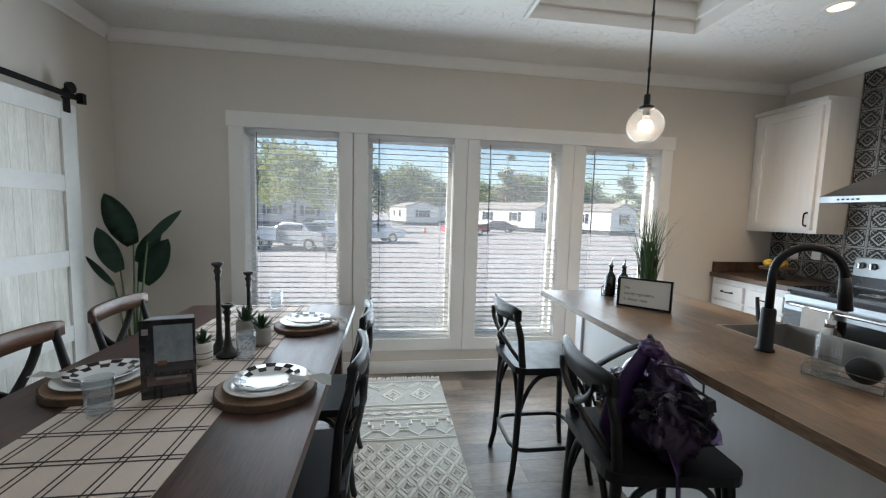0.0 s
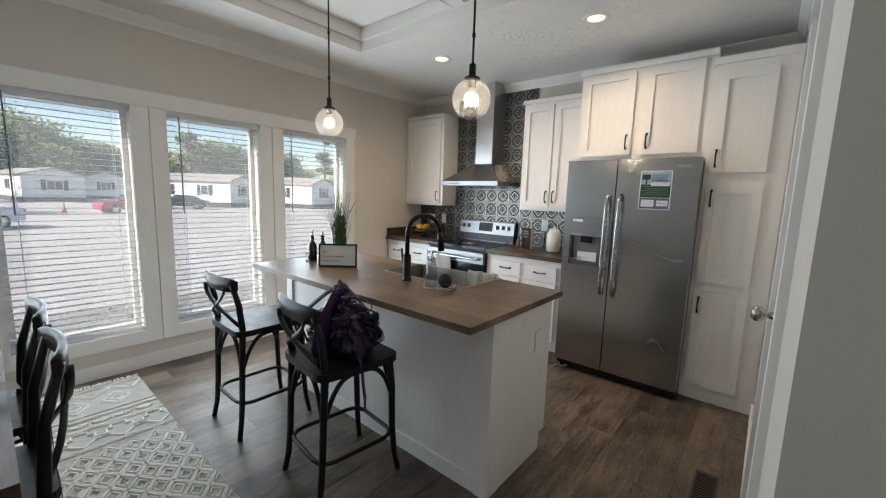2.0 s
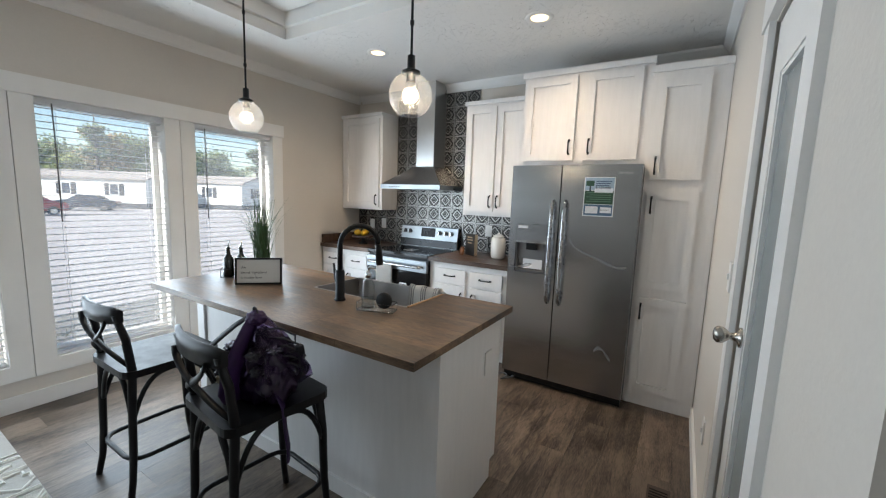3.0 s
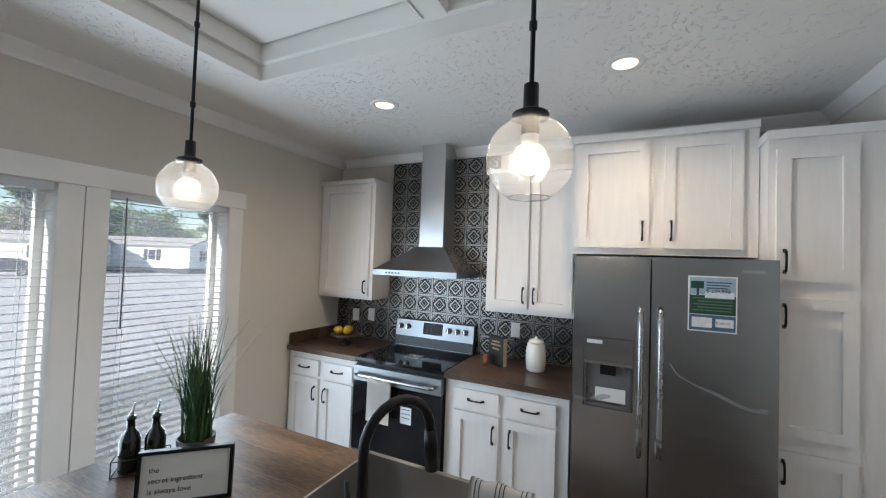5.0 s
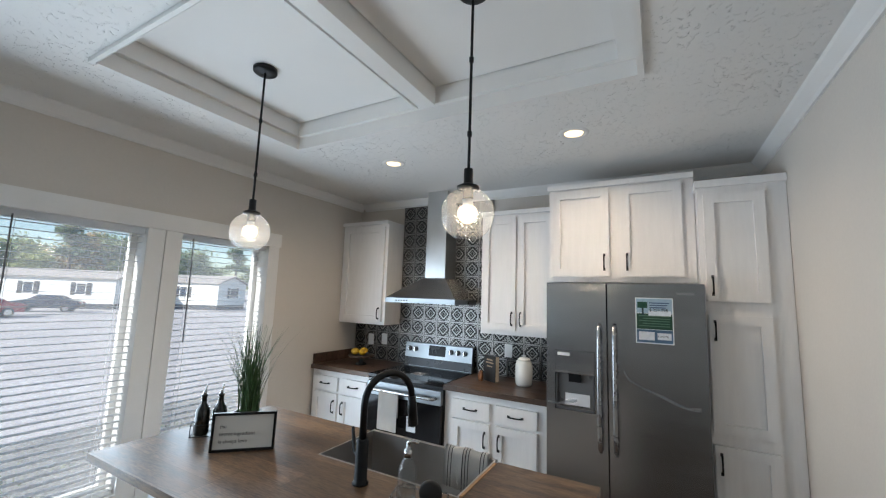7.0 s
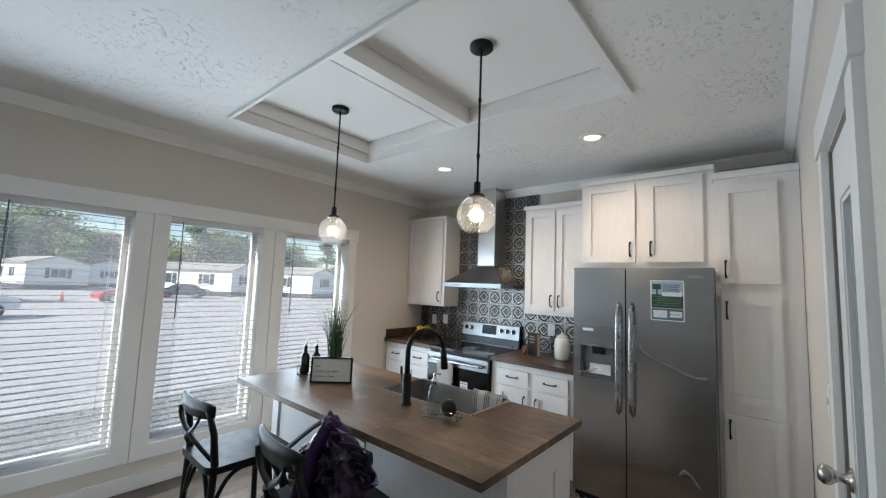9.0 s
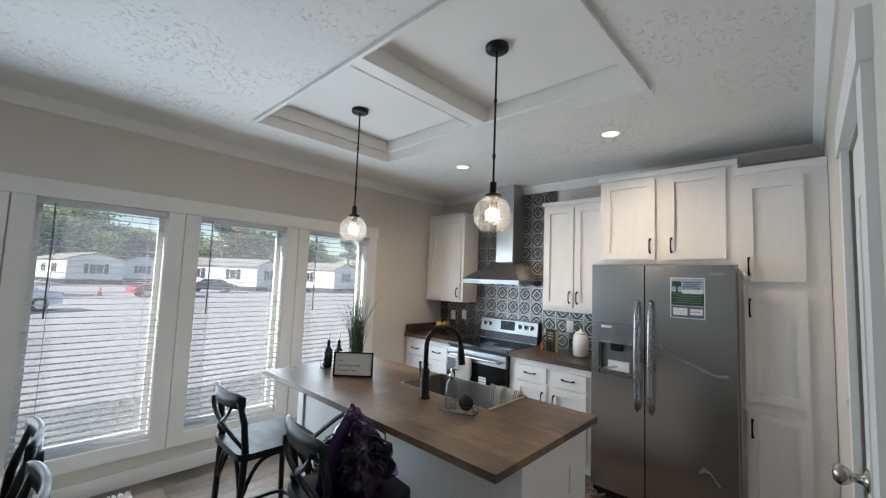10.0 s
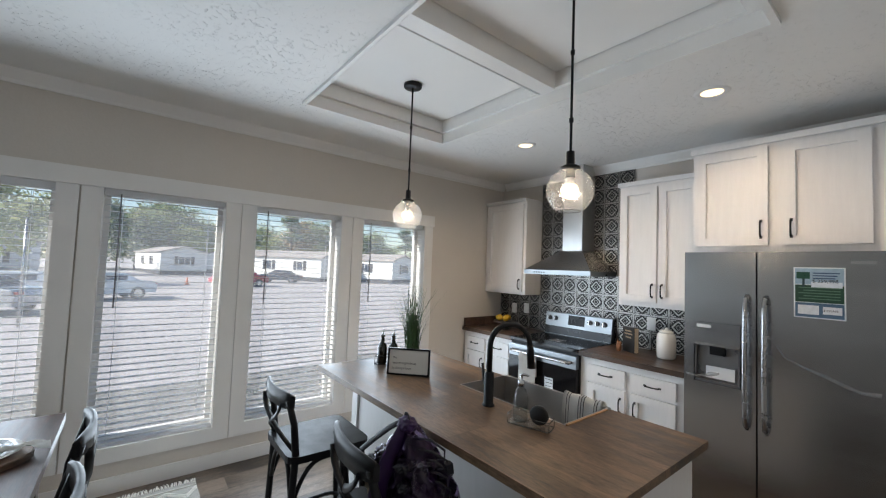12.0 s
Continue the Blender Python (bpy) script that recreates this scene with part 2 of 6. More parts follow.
def lathe(bm, profile, n=24, cx=0, cy=0, smooth=True):
    """A turned form: (radius, z) pairs from bottom to top."""
    rings = []
    for r, z in profile:
        if r < 1e-5:
            rings.append([bm.verts.new((cx, cy, z))])
        else:
            rings.append([bm.verts.new((cx + r * math.cos(2 * math.pi * k / n), cy + r * math.sin(2 * math.pi * k / n), z)) for k in range(n)])
    for a, b in zip(rings, rings[1:]):
        for k in range(n):
            j = (k + 1) % n
            q = [a[k % len(a)], a[j % len(a)], b[j % len(b)], b[k % len(b)]]
            q = list(dict.fromkeys(q))
            if len(q) > 2:
                f = bm.faces.new(q)
                f.smooth = smooth
    return bm


def arc(n, fn):
    return [fn(i / n) for i in range(n + 1)]


def soften(bm, w=0.002, seg=1):
    edges = [e for e in bm.edges if len(e.link_faces) == 2 and e.calc_face_angle(0) > 0.6]
    bmesh.ops.bevel(bm, geom=edges, offset=w, segments=seg, affect="EDGES", clamp_overlap=True)
    return bm


def mesh_of(name, bm, material):
    d = bpy.data.meshes.new(name)
    bmesh.ops.recalc_face_normals(bm, faces=bm.faces)
    bm.to_mesh(d)
    bm.free()
    for m in material if isinstance(material, (list, tuple)) else (material,):
        d.materials.append(m)
    return d


def part(name, bm, material, parent, label="", at=None):
    """Links a bmesh, in its thing's own space, as one mesh under that thing or part."""
    ob = new(name, mesh_of(name, bm, material))
    ob.parent = parent
    if at is not None:
        ob.location = at
    return tagged(ob, label)


def thing(name, label, category, group="", m=None):
    ob = new(name)
    ob.empty_display_size = 0.1
    if m is not None:
        ob.matrix_basis = m
    return tagged(ob, label, category, group)


def setting(name, bm, material, label, category):
    ob = new(name, mesh_of(name, bm, material))
    return tagged(ob, label, category, kind="structure")


# ---------------------------------------------------------------- the room's shell
HALL_X, BACK_Y = 0.68, -3.6          # where the south wall ends, and the far end behind the walk
OUT_Y = N_Y + 0.185


def wall_with_openings(x0, x1, y0, y1, z1, openings):
    """A wall along x with openings (xa, xb, za, zb)."""
    bm = bmesh.new()
    x = x0
    for a, b, za, zb in sorted(openings):
        box(bm, x, a, y0, y1, 0, z1)
        if za > 0:
            box(bm, a, b, y0, y1, 0, za)
        box(bm, a, b, y0, y1, zb, z1)
        x = b
    box(bm, x, x1, y0, y1, 0, z1)
    return bm


TOP = CEIL_Z + 0.35
setting("wall_north", wall_with_openings(W_X - 0.12, E_X + 0.12, N_Y, OUT_Y, TOP, [(a - 0.02, b + 0.02, SILL_Z - 0.02, HEAD_Z + 0.02) for a, b in WINDOWS]), WALL, "warm off-white painted wall with four tall windows", "wall")
setting("wall_east", boxes((E_X, E_X + 0.12, S_Y - 0.12, N_Y, 0, TOP)), WALL, "warm off-white painted kitchen wall", "wall")
setting("wall_west", boxes((W_X - 0.12, W_X, BACK_Y, N_Y, 0, TOP)), WALL, "warm off-white painted wall behind a sliding barn door", "wall")
DOOR_X0, DOOR_X1 = 1.20, 1.735
setting("wall_south", wall_with_openings(HALL_X, E_X + 0.12, S_Y - 0.12, S_Y, TOP, [(DOOR_X0 - 0.02, DOOR_X1 + 0.02, 0, 2.04)]), WALL, "white painted wall with a narrow glazed door", "wall")
setting("wall_hall", boxes((HALL_X, HALL_X + 0.12, BACK_Y, S_Y - 0.12, 0, TOP)), WALL, "off-white painted wall running back from the kitchen", "wall")
# opening of the added rear window
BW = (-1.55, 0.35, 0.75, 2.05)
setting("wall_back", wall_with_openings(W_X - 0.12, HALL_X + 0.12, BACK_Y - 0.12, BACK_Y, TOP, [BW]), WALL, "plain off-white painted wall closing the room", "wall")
setting("wall_pantry", boxes((HALL_X + 0.12, E_X + 0.12, S_Y - 1.6, S_Y - 1.5, 0, TOP), (E_X, E_X + 0.12, S_Y - 1.5, S_Y - 0.12, 0, TOP)), WALL, "plain painted wall of the small room behind the glazed door", "wall")

TRAY = (1.044, 2.214, 0.482, 2.703)
tx0, tx1, ty0, ty1 = TRAY
hx0, hx1, hy0, hy1 = tx0 - 0.028, tx1 + 0.028, ty0 - 0.028, ty1 + 0.028
cb = boxes((W_X, hx0, BACK_Y, N_Y, CEIL_Z, CEIL_Z + 0.05), (hx1, E_X, BACK_Y, N_Y, CEIL_Z, CEIL_Z + 0.05), (hx0, hx1, BACK_Y, hy0, CEIL_Z, CEIL_Z + 0.05), (hx0, hx1, hy1, N_Y, CEIL_Z, CEIL_Z + 0.05))
setting("ceiling", cb, CEIL, "white ceiling with a rough knockdown texture", "ceiling")
TRAY_TOP = 2.832
setting("tray_ceiling", boxes((tx0 - 0.1, tx1 + 0.1, ty0 - 0.1, ty1 + 0.1, TRAY_TOP + 0.022, TRAY_TOP + 0.06)), CEIL_FLAT, "smooth white deck above the tray panels", "ceiling")
setting("floor_base", boxes((W_X, E_X, BACK_Y, N_Y, -0.15, -0.012)), mat("subfloor", (0.04, 0.032, 0.027), 0.8), "dark floor under the planks", "floor")

# ---------------------------------------------------------------- windows, casing and blinds
CASE_Y = N_Y - 0.018


def build_window(k, a, b):
    w = setting("window_%d" % k, boxes((a - 0.02, a, N_Y, OUT_Y, SILL_Z - 0.02, HEAD_Z + 0.02), (b, b + 0.02, N_Y, OUT_Y, SILL_Z - 0.02, HEAD_Z + 0.02), (a, b, N_Y, OUT_Y, HEAD_Z, HEAD_Z + 0.02), (a, b, N_Y, OUT_Y, SILL_Z - 0.02, SILL_Z)), TRIM, "tall white single-hung window with open blinds", "window")
    f = 0.035
    yf0, yf1 = OUT_Y - 0.06, OUT_Y - 0.02
    part("window_frame", boxes((a, a + f, yf0, yf1, SILL_Z, HEAD_Z), (b - f, b, yf0, yf1, SILL_Z, HEAD_Z), (a + f, b - f, yf0, yf1, SILL_Z, SILL_Z + f), (a + f, b - f, yf0, yf1, HEAD_Z - f, HEAD_Z)), TRIM, w)
    part("pane", boxes((a + f, b - f, yf0 + 0.017, yf0 + 0.022, SILL_Z + f, HEAD_Z - f)), PANE, w)
    # casing legs beside the opening
    part("casing", soften(boxes((a - 0.109, a, CASE_Y, N_Y, SILL_Z - 0.10, HEAD_Z))), TRIM, w)
    part("casing", soften(boxes((b, b + 0.109, CASE_Y, N_Y, SILL_Z - 0.10, HEAD_Z))), TRIM, w)
    part("window_sill", soften(boxes((a, b, CASE_Y, N_Y, SILL_Z - 0.10, SILL_Z))), TRIM, w)
    return w


def build_blind(a, b):
    bl = thing("venetian_blind", "white horizontal venetian blind with open slats in a window", "blind", "window blinds", pose((a + b) / 2, N_Y + 0.042, HEAD_Z))
    h = (b - a) / 2 - 0.006
    part("headrail", soften(boxes((-h, h, -0.03, 0.03, -0.042, -0.001))), BLIND, bl)
    n, drop = 38, HEAD_Z - SILL_Z - 0.085
    sm = bmesh.new()
    prof = [(-0.025, -0.0004), (-0.0125, 0.0004), (0.0, 0.0007), (0.0125, 0.0004), (0.025, -0.0004)]
    th = radians(0)
    top = []
    for dz in (0.0007, -0.0007):
        row = []
        for py, pz in prof:
            yy, zz = py * math.cos(th) - (pz + dz) * math.sin(th), py * math.sin(th) + (pz + dz) * math.cos(th)
            row.append((sm.verts.new((-h, yy, zz)), sm.verts.new((h, yy, zz))))
        top.append(row)
    for row in top:
        for p, q in zip(row, row[1:]):
            sm.faces.new((p[0], p[1], q[1], q[0]))
    for i in (0, -1):
        sm.faces.new((top[0][i][0], top[0][i][1], top[1][i][1], top[1][i][0]))
    for s in (0, 1):
        sm.faces.new([v[s] for v in top[0]] + [v[s] for v in reversed(top[1])])
    slat = mesh_of("slat", sm, BLIND)
    for i in range(n):
        o = new("slat", slat)
        o.parent, o.location = bl, (0, 0, -0.06 - drop * i / (n - 1) * 0.985)
    part("bottom_rail", soften(boxes((-h, h, -0.026, 0.026, -(HEAD_Z - SILL_Z) + 0.002, -(HEAD_Z - SILL_Z) + 0.02))), BLIND, bl)
    for x in (-h * 0.72, h * 0.72):
        bm = bmesh.new()
        for y in (-0.0275, 0.0275):
            box(bm, x - 0.001, x + 0.001, y - 0.0008, y + 0.0008, -(HEAD_Z - SILL_Z) + 0.015, -0.04)
        part("ladder_cord", bm, BLIND, bl)
    part("tilt_wand", tube(bmesh.new(), [(-h + 0.085, -0.036, -0.03), (-h + 0.087, -0.038, -0.3), (-h + 0.086, -0.04, -0.80)], 0.0042), WANDM, bl, "dark grey tilt wand")
    return bl


WANDM = mat("grey_plastic", (0.16, 0.16, 0.17), 0.4)
for k, (a, b) in enumerate(WINDOWS):
    build_window(k + 1, a, b)
    build_blind(a, b)
# a flat board over the four windows
setting("trim_window_head", soften(boxes((WINDOWS[0][0] - 0.125, WINDOWS[3][1] + 0.125, CASE_Y - 0.004, N_Y, HEAD_Z + 0.002, HEAD_Z + 0.118))), TRIM, "flat white board over the windows", "trim")

# crown, baseboard
CROWN = [(0, 0), (0.012, 0), (0.016, 0.02), (0.05, 0.066), (0.056, 0.082), (0, 0.082)]


def crown_run(name, p0, p1, inward):
    """A moulding from p0 to p1 under the ceiling; inward is the unit way into the room."""
    bm = bmesh.new()
    ends = []
    for p in (p0, p1):
        ends.append([bm.verts.new((p[0] + inward[0] * d, p[1] + inward[1] * d, CEIL_Z - 0.082 + z)) for d, z in CROWN])
    n = len(CROWN)
    for i in range(n):
        bm.faces.new((ends[0][i], ends[0][(i + 1) % n], ends[1][(i + 1) % n], ends[1][i]))
    bm.faces.new(ends[0][::-1])
    bm.faces.new(ends[1])
    setting(name, bm, TRIM, "white crown moulding", "trim")


crown_run("trim_crown_north", (W_X, N_Y), (E_X, N_Y), (0, -1))
crown_run("trim_crown_east", (E_X, S_Y), (E_X, N_Y - 0.057), (-1, 0))
crown_run("trim_crown_west", (W_X, BACK_Y), (W_X, N_Y - 0.057), (1, 0))
crown_run("trim_crown_south", (HALL_X, S_Y), (E_X - 0.057, S_Y), (0, 1))
setting("baseboard_north", soften(boxes((W_X, 3.2, N_Y - 0.014, N_Y, 0.0, 0.105))), TRIM, "white baseboard", "baseboard")
setting("baseboard_west", soften(boxes((W_X, W_X + 0.014, BACK_Y, N_Y - 0.016, 0.0, 0.105))), TRIM, "white baseboard", "baseboard")
setting("baseboard_south", soften(boxes((DOOR_X1 + 0.1, 3.2, S_Y, S_Y + 0.014, 0.0, 0.105))), TRIM, "white baseboard", "baseboard")

# tray: two steps and a cross beam
LEDGE_Z, LEDGE, LEDGE_S = 2.737, 0.030, 0.076
E1 = 0.03
tb = boxes((tx0 - E1, tx0 + LEDGE, ty0 - E1, ty1 + E1, LEDGE_Z, TRAY_TOP + 0.021), (tx1 - LEDGE, tx1 + E1, ty0 - E1, ty1 + E1, LEDGE_Z, TRAY_TOP + 0.021), (tx0 + LEDGE, tx1 - LEDGE, ty0 - E1, ty0 + LEDGE_S, LEDGE_Z, TRAY_TOP + 0.021), (tx0 + LEDGE, tx1 - LEDGE, ty1 - LEDGE, ty1 + E1, LEDGE_Z, TRAY_TOP + 0.021))
setting("trim_tray_ledge", tb, TRIM, "white stepped ledge round the tray ceiling", "trim")
z0, z1 = CEIL_Z - 0.018, LEDGE_Z - 0.0005
for nm, d in (("west", (tx0 - 0.027, tx0 - 0.009, ty0 - 0.027, ty1 + 0.027, z0, z1)), ("inner", (tx0 - 0.003, tx0, ty0, ty1, z0 + 0.006, z1)), ("east", (tx1, tx1 + 0.027, ty0 - 0.027, ty1 + 0.027, z0, z1)), ("south", (tx0, tx1, ty0 - 0.027, ty0, z0, z1)), ("north", (tx0, tx1, ty1, ty1 + 0.027, z0, z1))):
    setting("trim_tray_" + nm, boxes(d), TRIM, "flat white edging board of the tray ceiling", "trim")
setting("trim_tray_beam", boxes((tx0 + LEDGE, tx1 - LEDGE, 1.534, 1.636, LEDGE_Z - 0.012, TRAY_TOP + 0.021), (tx0 + LEDGE, tx1 - LEDGE, 1.636, 1.652, LEDGE_Z + 0.06, TRAY_TOP + 0.021), (tx0 + LEDGE, tx1 - LEDGE, 1.652, 1.662, LEDGE_Z - 0.010, TRAY_TOP + 0.021)), TRIM, "white beam across the tray ceiling", "trim")
for nm, ya, yb in (("north", 1.662, ty1 - LEDGE), ("south", ty0 + LEDGE_S, 1.534)):
    setting("tray_panel_" + nm, soften(boxes((tx0 + LEDGE + 0.009, tx1 - LEDGE - 0.009, ya + 0.009, yb - 0.009, TRAY_TOP, TRAY_TOP + 0.012)), 0.0015), CEIL_FLAT, "smooth white raised panel of the tray ceiling", "ceiling")

# ---------------------------------------------------------------- cabinets
KW = BLACK


def pull(parent, x, y, z, vertical=True, l=0.105):
    """An arched black bar pull standing off a face that looks to -x."""
    bm = bmesh.new()
    pts = [(-0.004, -0.5), (-0.022, -0.46), (-0.028, -0.3), (-0.030, 0), (-0.028, 0.3), (-0.022, 0.46), (-0.004, 0.5)]
    q = [(d, 0, s * l) if vertical else (d, s * l, 0) for d, s in pts]
    tube(bm, q, [0.0065, 0.006, 0.0055, 0.005, 0.0055, 0.006, 0.0065], 6)
    for s in (-0.5, 0.5):
        c = (0, s * l)
        if vertical:
            box(bm, -0.005, 0, -0.007, 0.007, c[1] - 0.009, c[1] + 0.009)
        else:
            box(bm, -0.005, 0, c[1] - 0.009, c[1] + 0.009, -0.007, 0.007)
    return part("handle", bm, KW, parent, "black arched bar pull", (x, y, z))


def shaker(parent, F, y0, y1, z0, z1, handle=None, name="door", flat=False):
    """A shaker door or drawer front on the plane x = F; handle: (y, z, vertical)."""
    t, r = 0.025, 0.056
    bm = bmesh.new()
    if flat:
        box(bm, F - t, F, y0, y1, z0, z1)
    else:
        rings = []
        for x in (F - t, F):
            for i in (0, r):
                rings.append([bm.verts.new(p) for p in ((x, y0 + i, z0 + i), (x, y1 - i, z0 + i), (x, y1 - i, z1 - i), (x, y0 + i, z1 - i))])
        for a, b in ((0, 1), (1, 3), (3, 2), (2, 0)):
            for k in range(4):
                bm.faces.new((rings[a][k], rings[a][(k + 1) % 4], rings[b][(k + 1) % 4], rings[b][k]))
    soften(bm, 0.002)
    d = part(name, bm, CAB, parent)
    if not flat:
        part("panel", boxes((F - t + 0.017, F - 0.001, y0 + r + 0.0002, y1 - r - 0.0002, z0 + r + 0.0002, z1 - r - 0.0002)), CAB, d)
    if handle:
        pull(d, F - t, handle[0], handle[1], handle[2])
    return d


def cabinet(name, label, F, y0, y1, z0, z1, back=E_X - 0.002, toe=0.0, cornice=0.0):
    c = thing(name, label, "cabinet", "kitchen cabinets")
    bm = boxes((F, back, y0, y1, z0 + toe, z1))
    if toe:
        box(bm, F + 0.07, back, y0, y1, z0, z0 + toe)
    part("body", soften(bm, 0.0015), CAB, c)
    if cornice:
        part("cornice", soften(boxes((F - 0.025, back, y0 - (0.012 if cornice > 0.05 else 0.0), y1 + 0.012, z1, z1 + cornice)), 0.002), CAB, c)
    return c


# upper cabinet beside the window wall
UF = 3.59
c = cabinet("wall_cabinet", "white shaker wall cabinet with one door beside the hood", UF, 2.885, N_Y - 0.003, 1.315, 2.365, cornice=0.035)
shaker(c, UF, 2.92, 3.455, 1.345, 2.335, (2.952, 1.43, True))
# upper cabinet between hood and fridge
c = cabinet("wall_cabinet", "white shaker wall cabinet with two doors beside the hood", UF, 1.165, 1.82, 1.315, 2.365, cornice=0.035)
shaker(c, UF, 1.497, 1.800, 1.355, 2.335, (1.527, 1.455, True))
shaker(c, UF, 1.185, 1.479, 1.355, 2.335, (1.450, 1.455, True))
# deep cabinet over the fridge
OF = 3.39
c = cabinet("over_fridge_cabinet", "white shaker cabinet with two doors above the fridge", OF, 0.200, 1.165, 1.765, 2.477, cornice=0.04)
shaker(c, OF, 0.730, 1.135, 1.805, 2.455, (0.765, 1.91, True))
shaker(c, OF, 0.273, 0.650, 1.805, 2.455, (0.615, 1.91, True))
# pantry
PF = 3.252
c = cabinet("pantry_cabinet", "tall white shaker pantry cabinet with three doors", PF, S_Y + 0.003, 0.196, 0.0, 2.365, cornice=0.045)
for z0, z1, hz in ((1.650, 2.315, 1.745), (0.885, 1.567, 1.475), (0.115, 0.815, 0.715)):
    shaker(c, PF, -0.140, 0.166, z0, z1, (0.135, hz, True))
# base cabinets
BF = 3.265


def base_cabinet(y0, y1, label, side):
    c = cabinet("base_cabinet", label, BF, y0, y1, 0.0, 0.872, toe=0.1)
    m = (y0 + y1) / 2
    for a, b, s in ((y0 + side, m - 0.024, 1), (m + 0.024, y1 - side, -1)):
        shaker(c, BF, a, b, 0.69, 0.817, ((a + b) / 2, 0.756, False), "drawer", True)
        hy = b - 0.033 if s > 0 else a + 0.033
        shaker(c, BF, a, b, 0.13, 0.667, (hy, 0.55, True))


R0, R1 = 1.985, 2.748
base_cabinet(R1 + 0.004, N_Y - 0.016, "white base cabinet with drawers and doors beside the stove", 0.04)
base_cabinet(1.145, R0 - 0.004, "white base cabinet with drawers and doors between stove and fridge", 0.075)


def worktop(y0, y1, label, splash):
    c = thing("worktop", label, "worktop", "kitchen worktops")
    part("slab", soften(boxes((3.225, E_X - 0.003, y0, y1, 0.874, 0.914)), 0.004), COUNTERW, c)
    if splash:
        part("side_splash", soften(boxes((3.245, E_X - 0.02, y1 - 0.02, y1 - 0.001, 0.914, 1.012)), 0.003), COUNTERW, c)


worktop(R1 + 0.003, N_Y - 0.015, "dark wood-look laminate worktop with a side splash", True)
worktop(1.122, R0 - 0.003, "dark wood-look laminate worktop beside the fridge", False)

# ---------------------------------------------------------------- fridge
FX = 3.075
fr = thing("fridge", "stainless side-by-side fridge with a dispenser and a flyer", "fridge")
part("body", soften(boxes((FX + 0.075, 3.84, 0.195, 1.105, 0.03, 1.735)), 0.004), mat("fridge_grey_side", (0.11, 0.11, 0.115), 0.4, 0.3), fr, "dark grey cabinet sides")
SPLIT = 0.724
HANDLE_STEEL = mat("handle_steel", (0.40, 0.40, 0.41), 0.26, 1.0, vary=0.04, scale=8)


def fridge_door(name, y0, y1, hole=None):
    bm = bmesh.new()
    z0, z1 = 0.075, 1.745
    ys = [y0, y1] if not hole else [y0, hole[0], hole[1], y1]
    if hole:
        ha, hb, za, zb = hole
        for d in ((y0, ha, z0, z1), (hb, y1, z0, z1), (ha, hb, z0, za), (ha, hb, zb, z1)):
            box(bm, FX, FX + 0.07, *d)
        bmesh.ops.remove_doubles(bm, verts=bm.verts, dist=1e-5)
        box(bm, FX + 0.055, FX + 0.065, ha, hb, za, zb)
    else:
        box(bm, FX, FX + 0.07, y0, y1, z0, z1)
        soften(bm, 0.008, 2)
    return part(name, bm, STEEL, fr)


fl = fridge_door("freezer_door", SPLIT + 0.004, 1.108, (0.80, 1.052, 0.915, 1.298))
frr = fridge_door("fridge_door", 0.192, SPLIT - 0.004)
for d, y in ((fl, SPLIT + 0.045), (frr, SPLIT - 0.045)):
    bm = tube(bmesh.new(), [(FX - 0.002, y, 0.70), (FX - 0.035, y, 0.72), (FX - 0.05, y, 0.80)] + [(FX - 0.05 - 0.012 * math.sin(math.pi * i / 8), y, 0.80 + 0.58 * i / 8) for i in range(1, 8)] + [(FX - 0.05, y, 1.38), (FX - 0.035, y, 1.46), (FX - 0.002, y, 1.48)], 0.0125, 10)
    part("handle", bm, HANDLE_STEEL, d, "long curved steel handle")
PAPER = mat("paper_white", (0.72, 0.73, 0.75), 0.6, vary=0.03)
DARKP = mat("dark_grey_plastic", (0.10, 0.10, 0.107), 0.35)
disp = part("dispenser", boxes((FX + 0.045, FX + 0.054, 0.802, 1.050, 0.917, 1.296)), DARKP, fl, "dark recessed ice and water dispenser")
part("control_panel", soften(boxes((FX - 0.003, FX + 0.044, 0.803, 1.049, 1.168, 1.295)), 0.002), STEEL, disp)
part("panel_lip", soften(boxes((FX - 0.006, FX + 0.02, 0.803, 1.049, 1.150, 1.1675)), 0.002), STEEL_BRIGHT, disp, "bright steel lip")
part("niche_shell", soften(boxes((FX + 0.036, FX + 0.044, 0.815, 1.037, 0.934, 1.148)), 0.003), mat("niche_grey", (0.20, 0.20, 0.205), 0.3, 0.4), disp)
for _y in (0.806, 1.039):
    part("niche_cheek", boxes((FX + 0.004, FX + 0.044, _y, _y + 0.008, 0.933, 1.149)), DARKP, disp)
part("model_label", boxes((FX - 0.0042, FX - 0.0032, 0.955, 1.035, 1.262, 1.282)), PAPER, disp, "small white paper label")
part("spout", soften(boxes((FX + 0.006, FX + 0.043, 0.885, 0.965, 1.095, 1.167)), 0.004), BLACK, disp)
part("drip_tray", soften(boxes((FX + 0.002, FX + 0.043, 0.808, 1.044, 0.918, 0.932)), 0.002), DARKP, disp)
part("label_sheet", boxes((FX + 0.024, FX + 0.026, 0.836, 0.990, 0.945, 1.02)), PAPER, disp, "white printed paper sheet")
part("toe_grille", boxes((FX + 0.03, FX + 0.07, 0.2, 1.1, 0.012, 0.07)), BLACK, fr)
part("badge", boxes((FX - 0.002, FX - 0.0005, 0.245, 0.335, 1.678, 1.694)), STEEL_BRIGHT, frr)

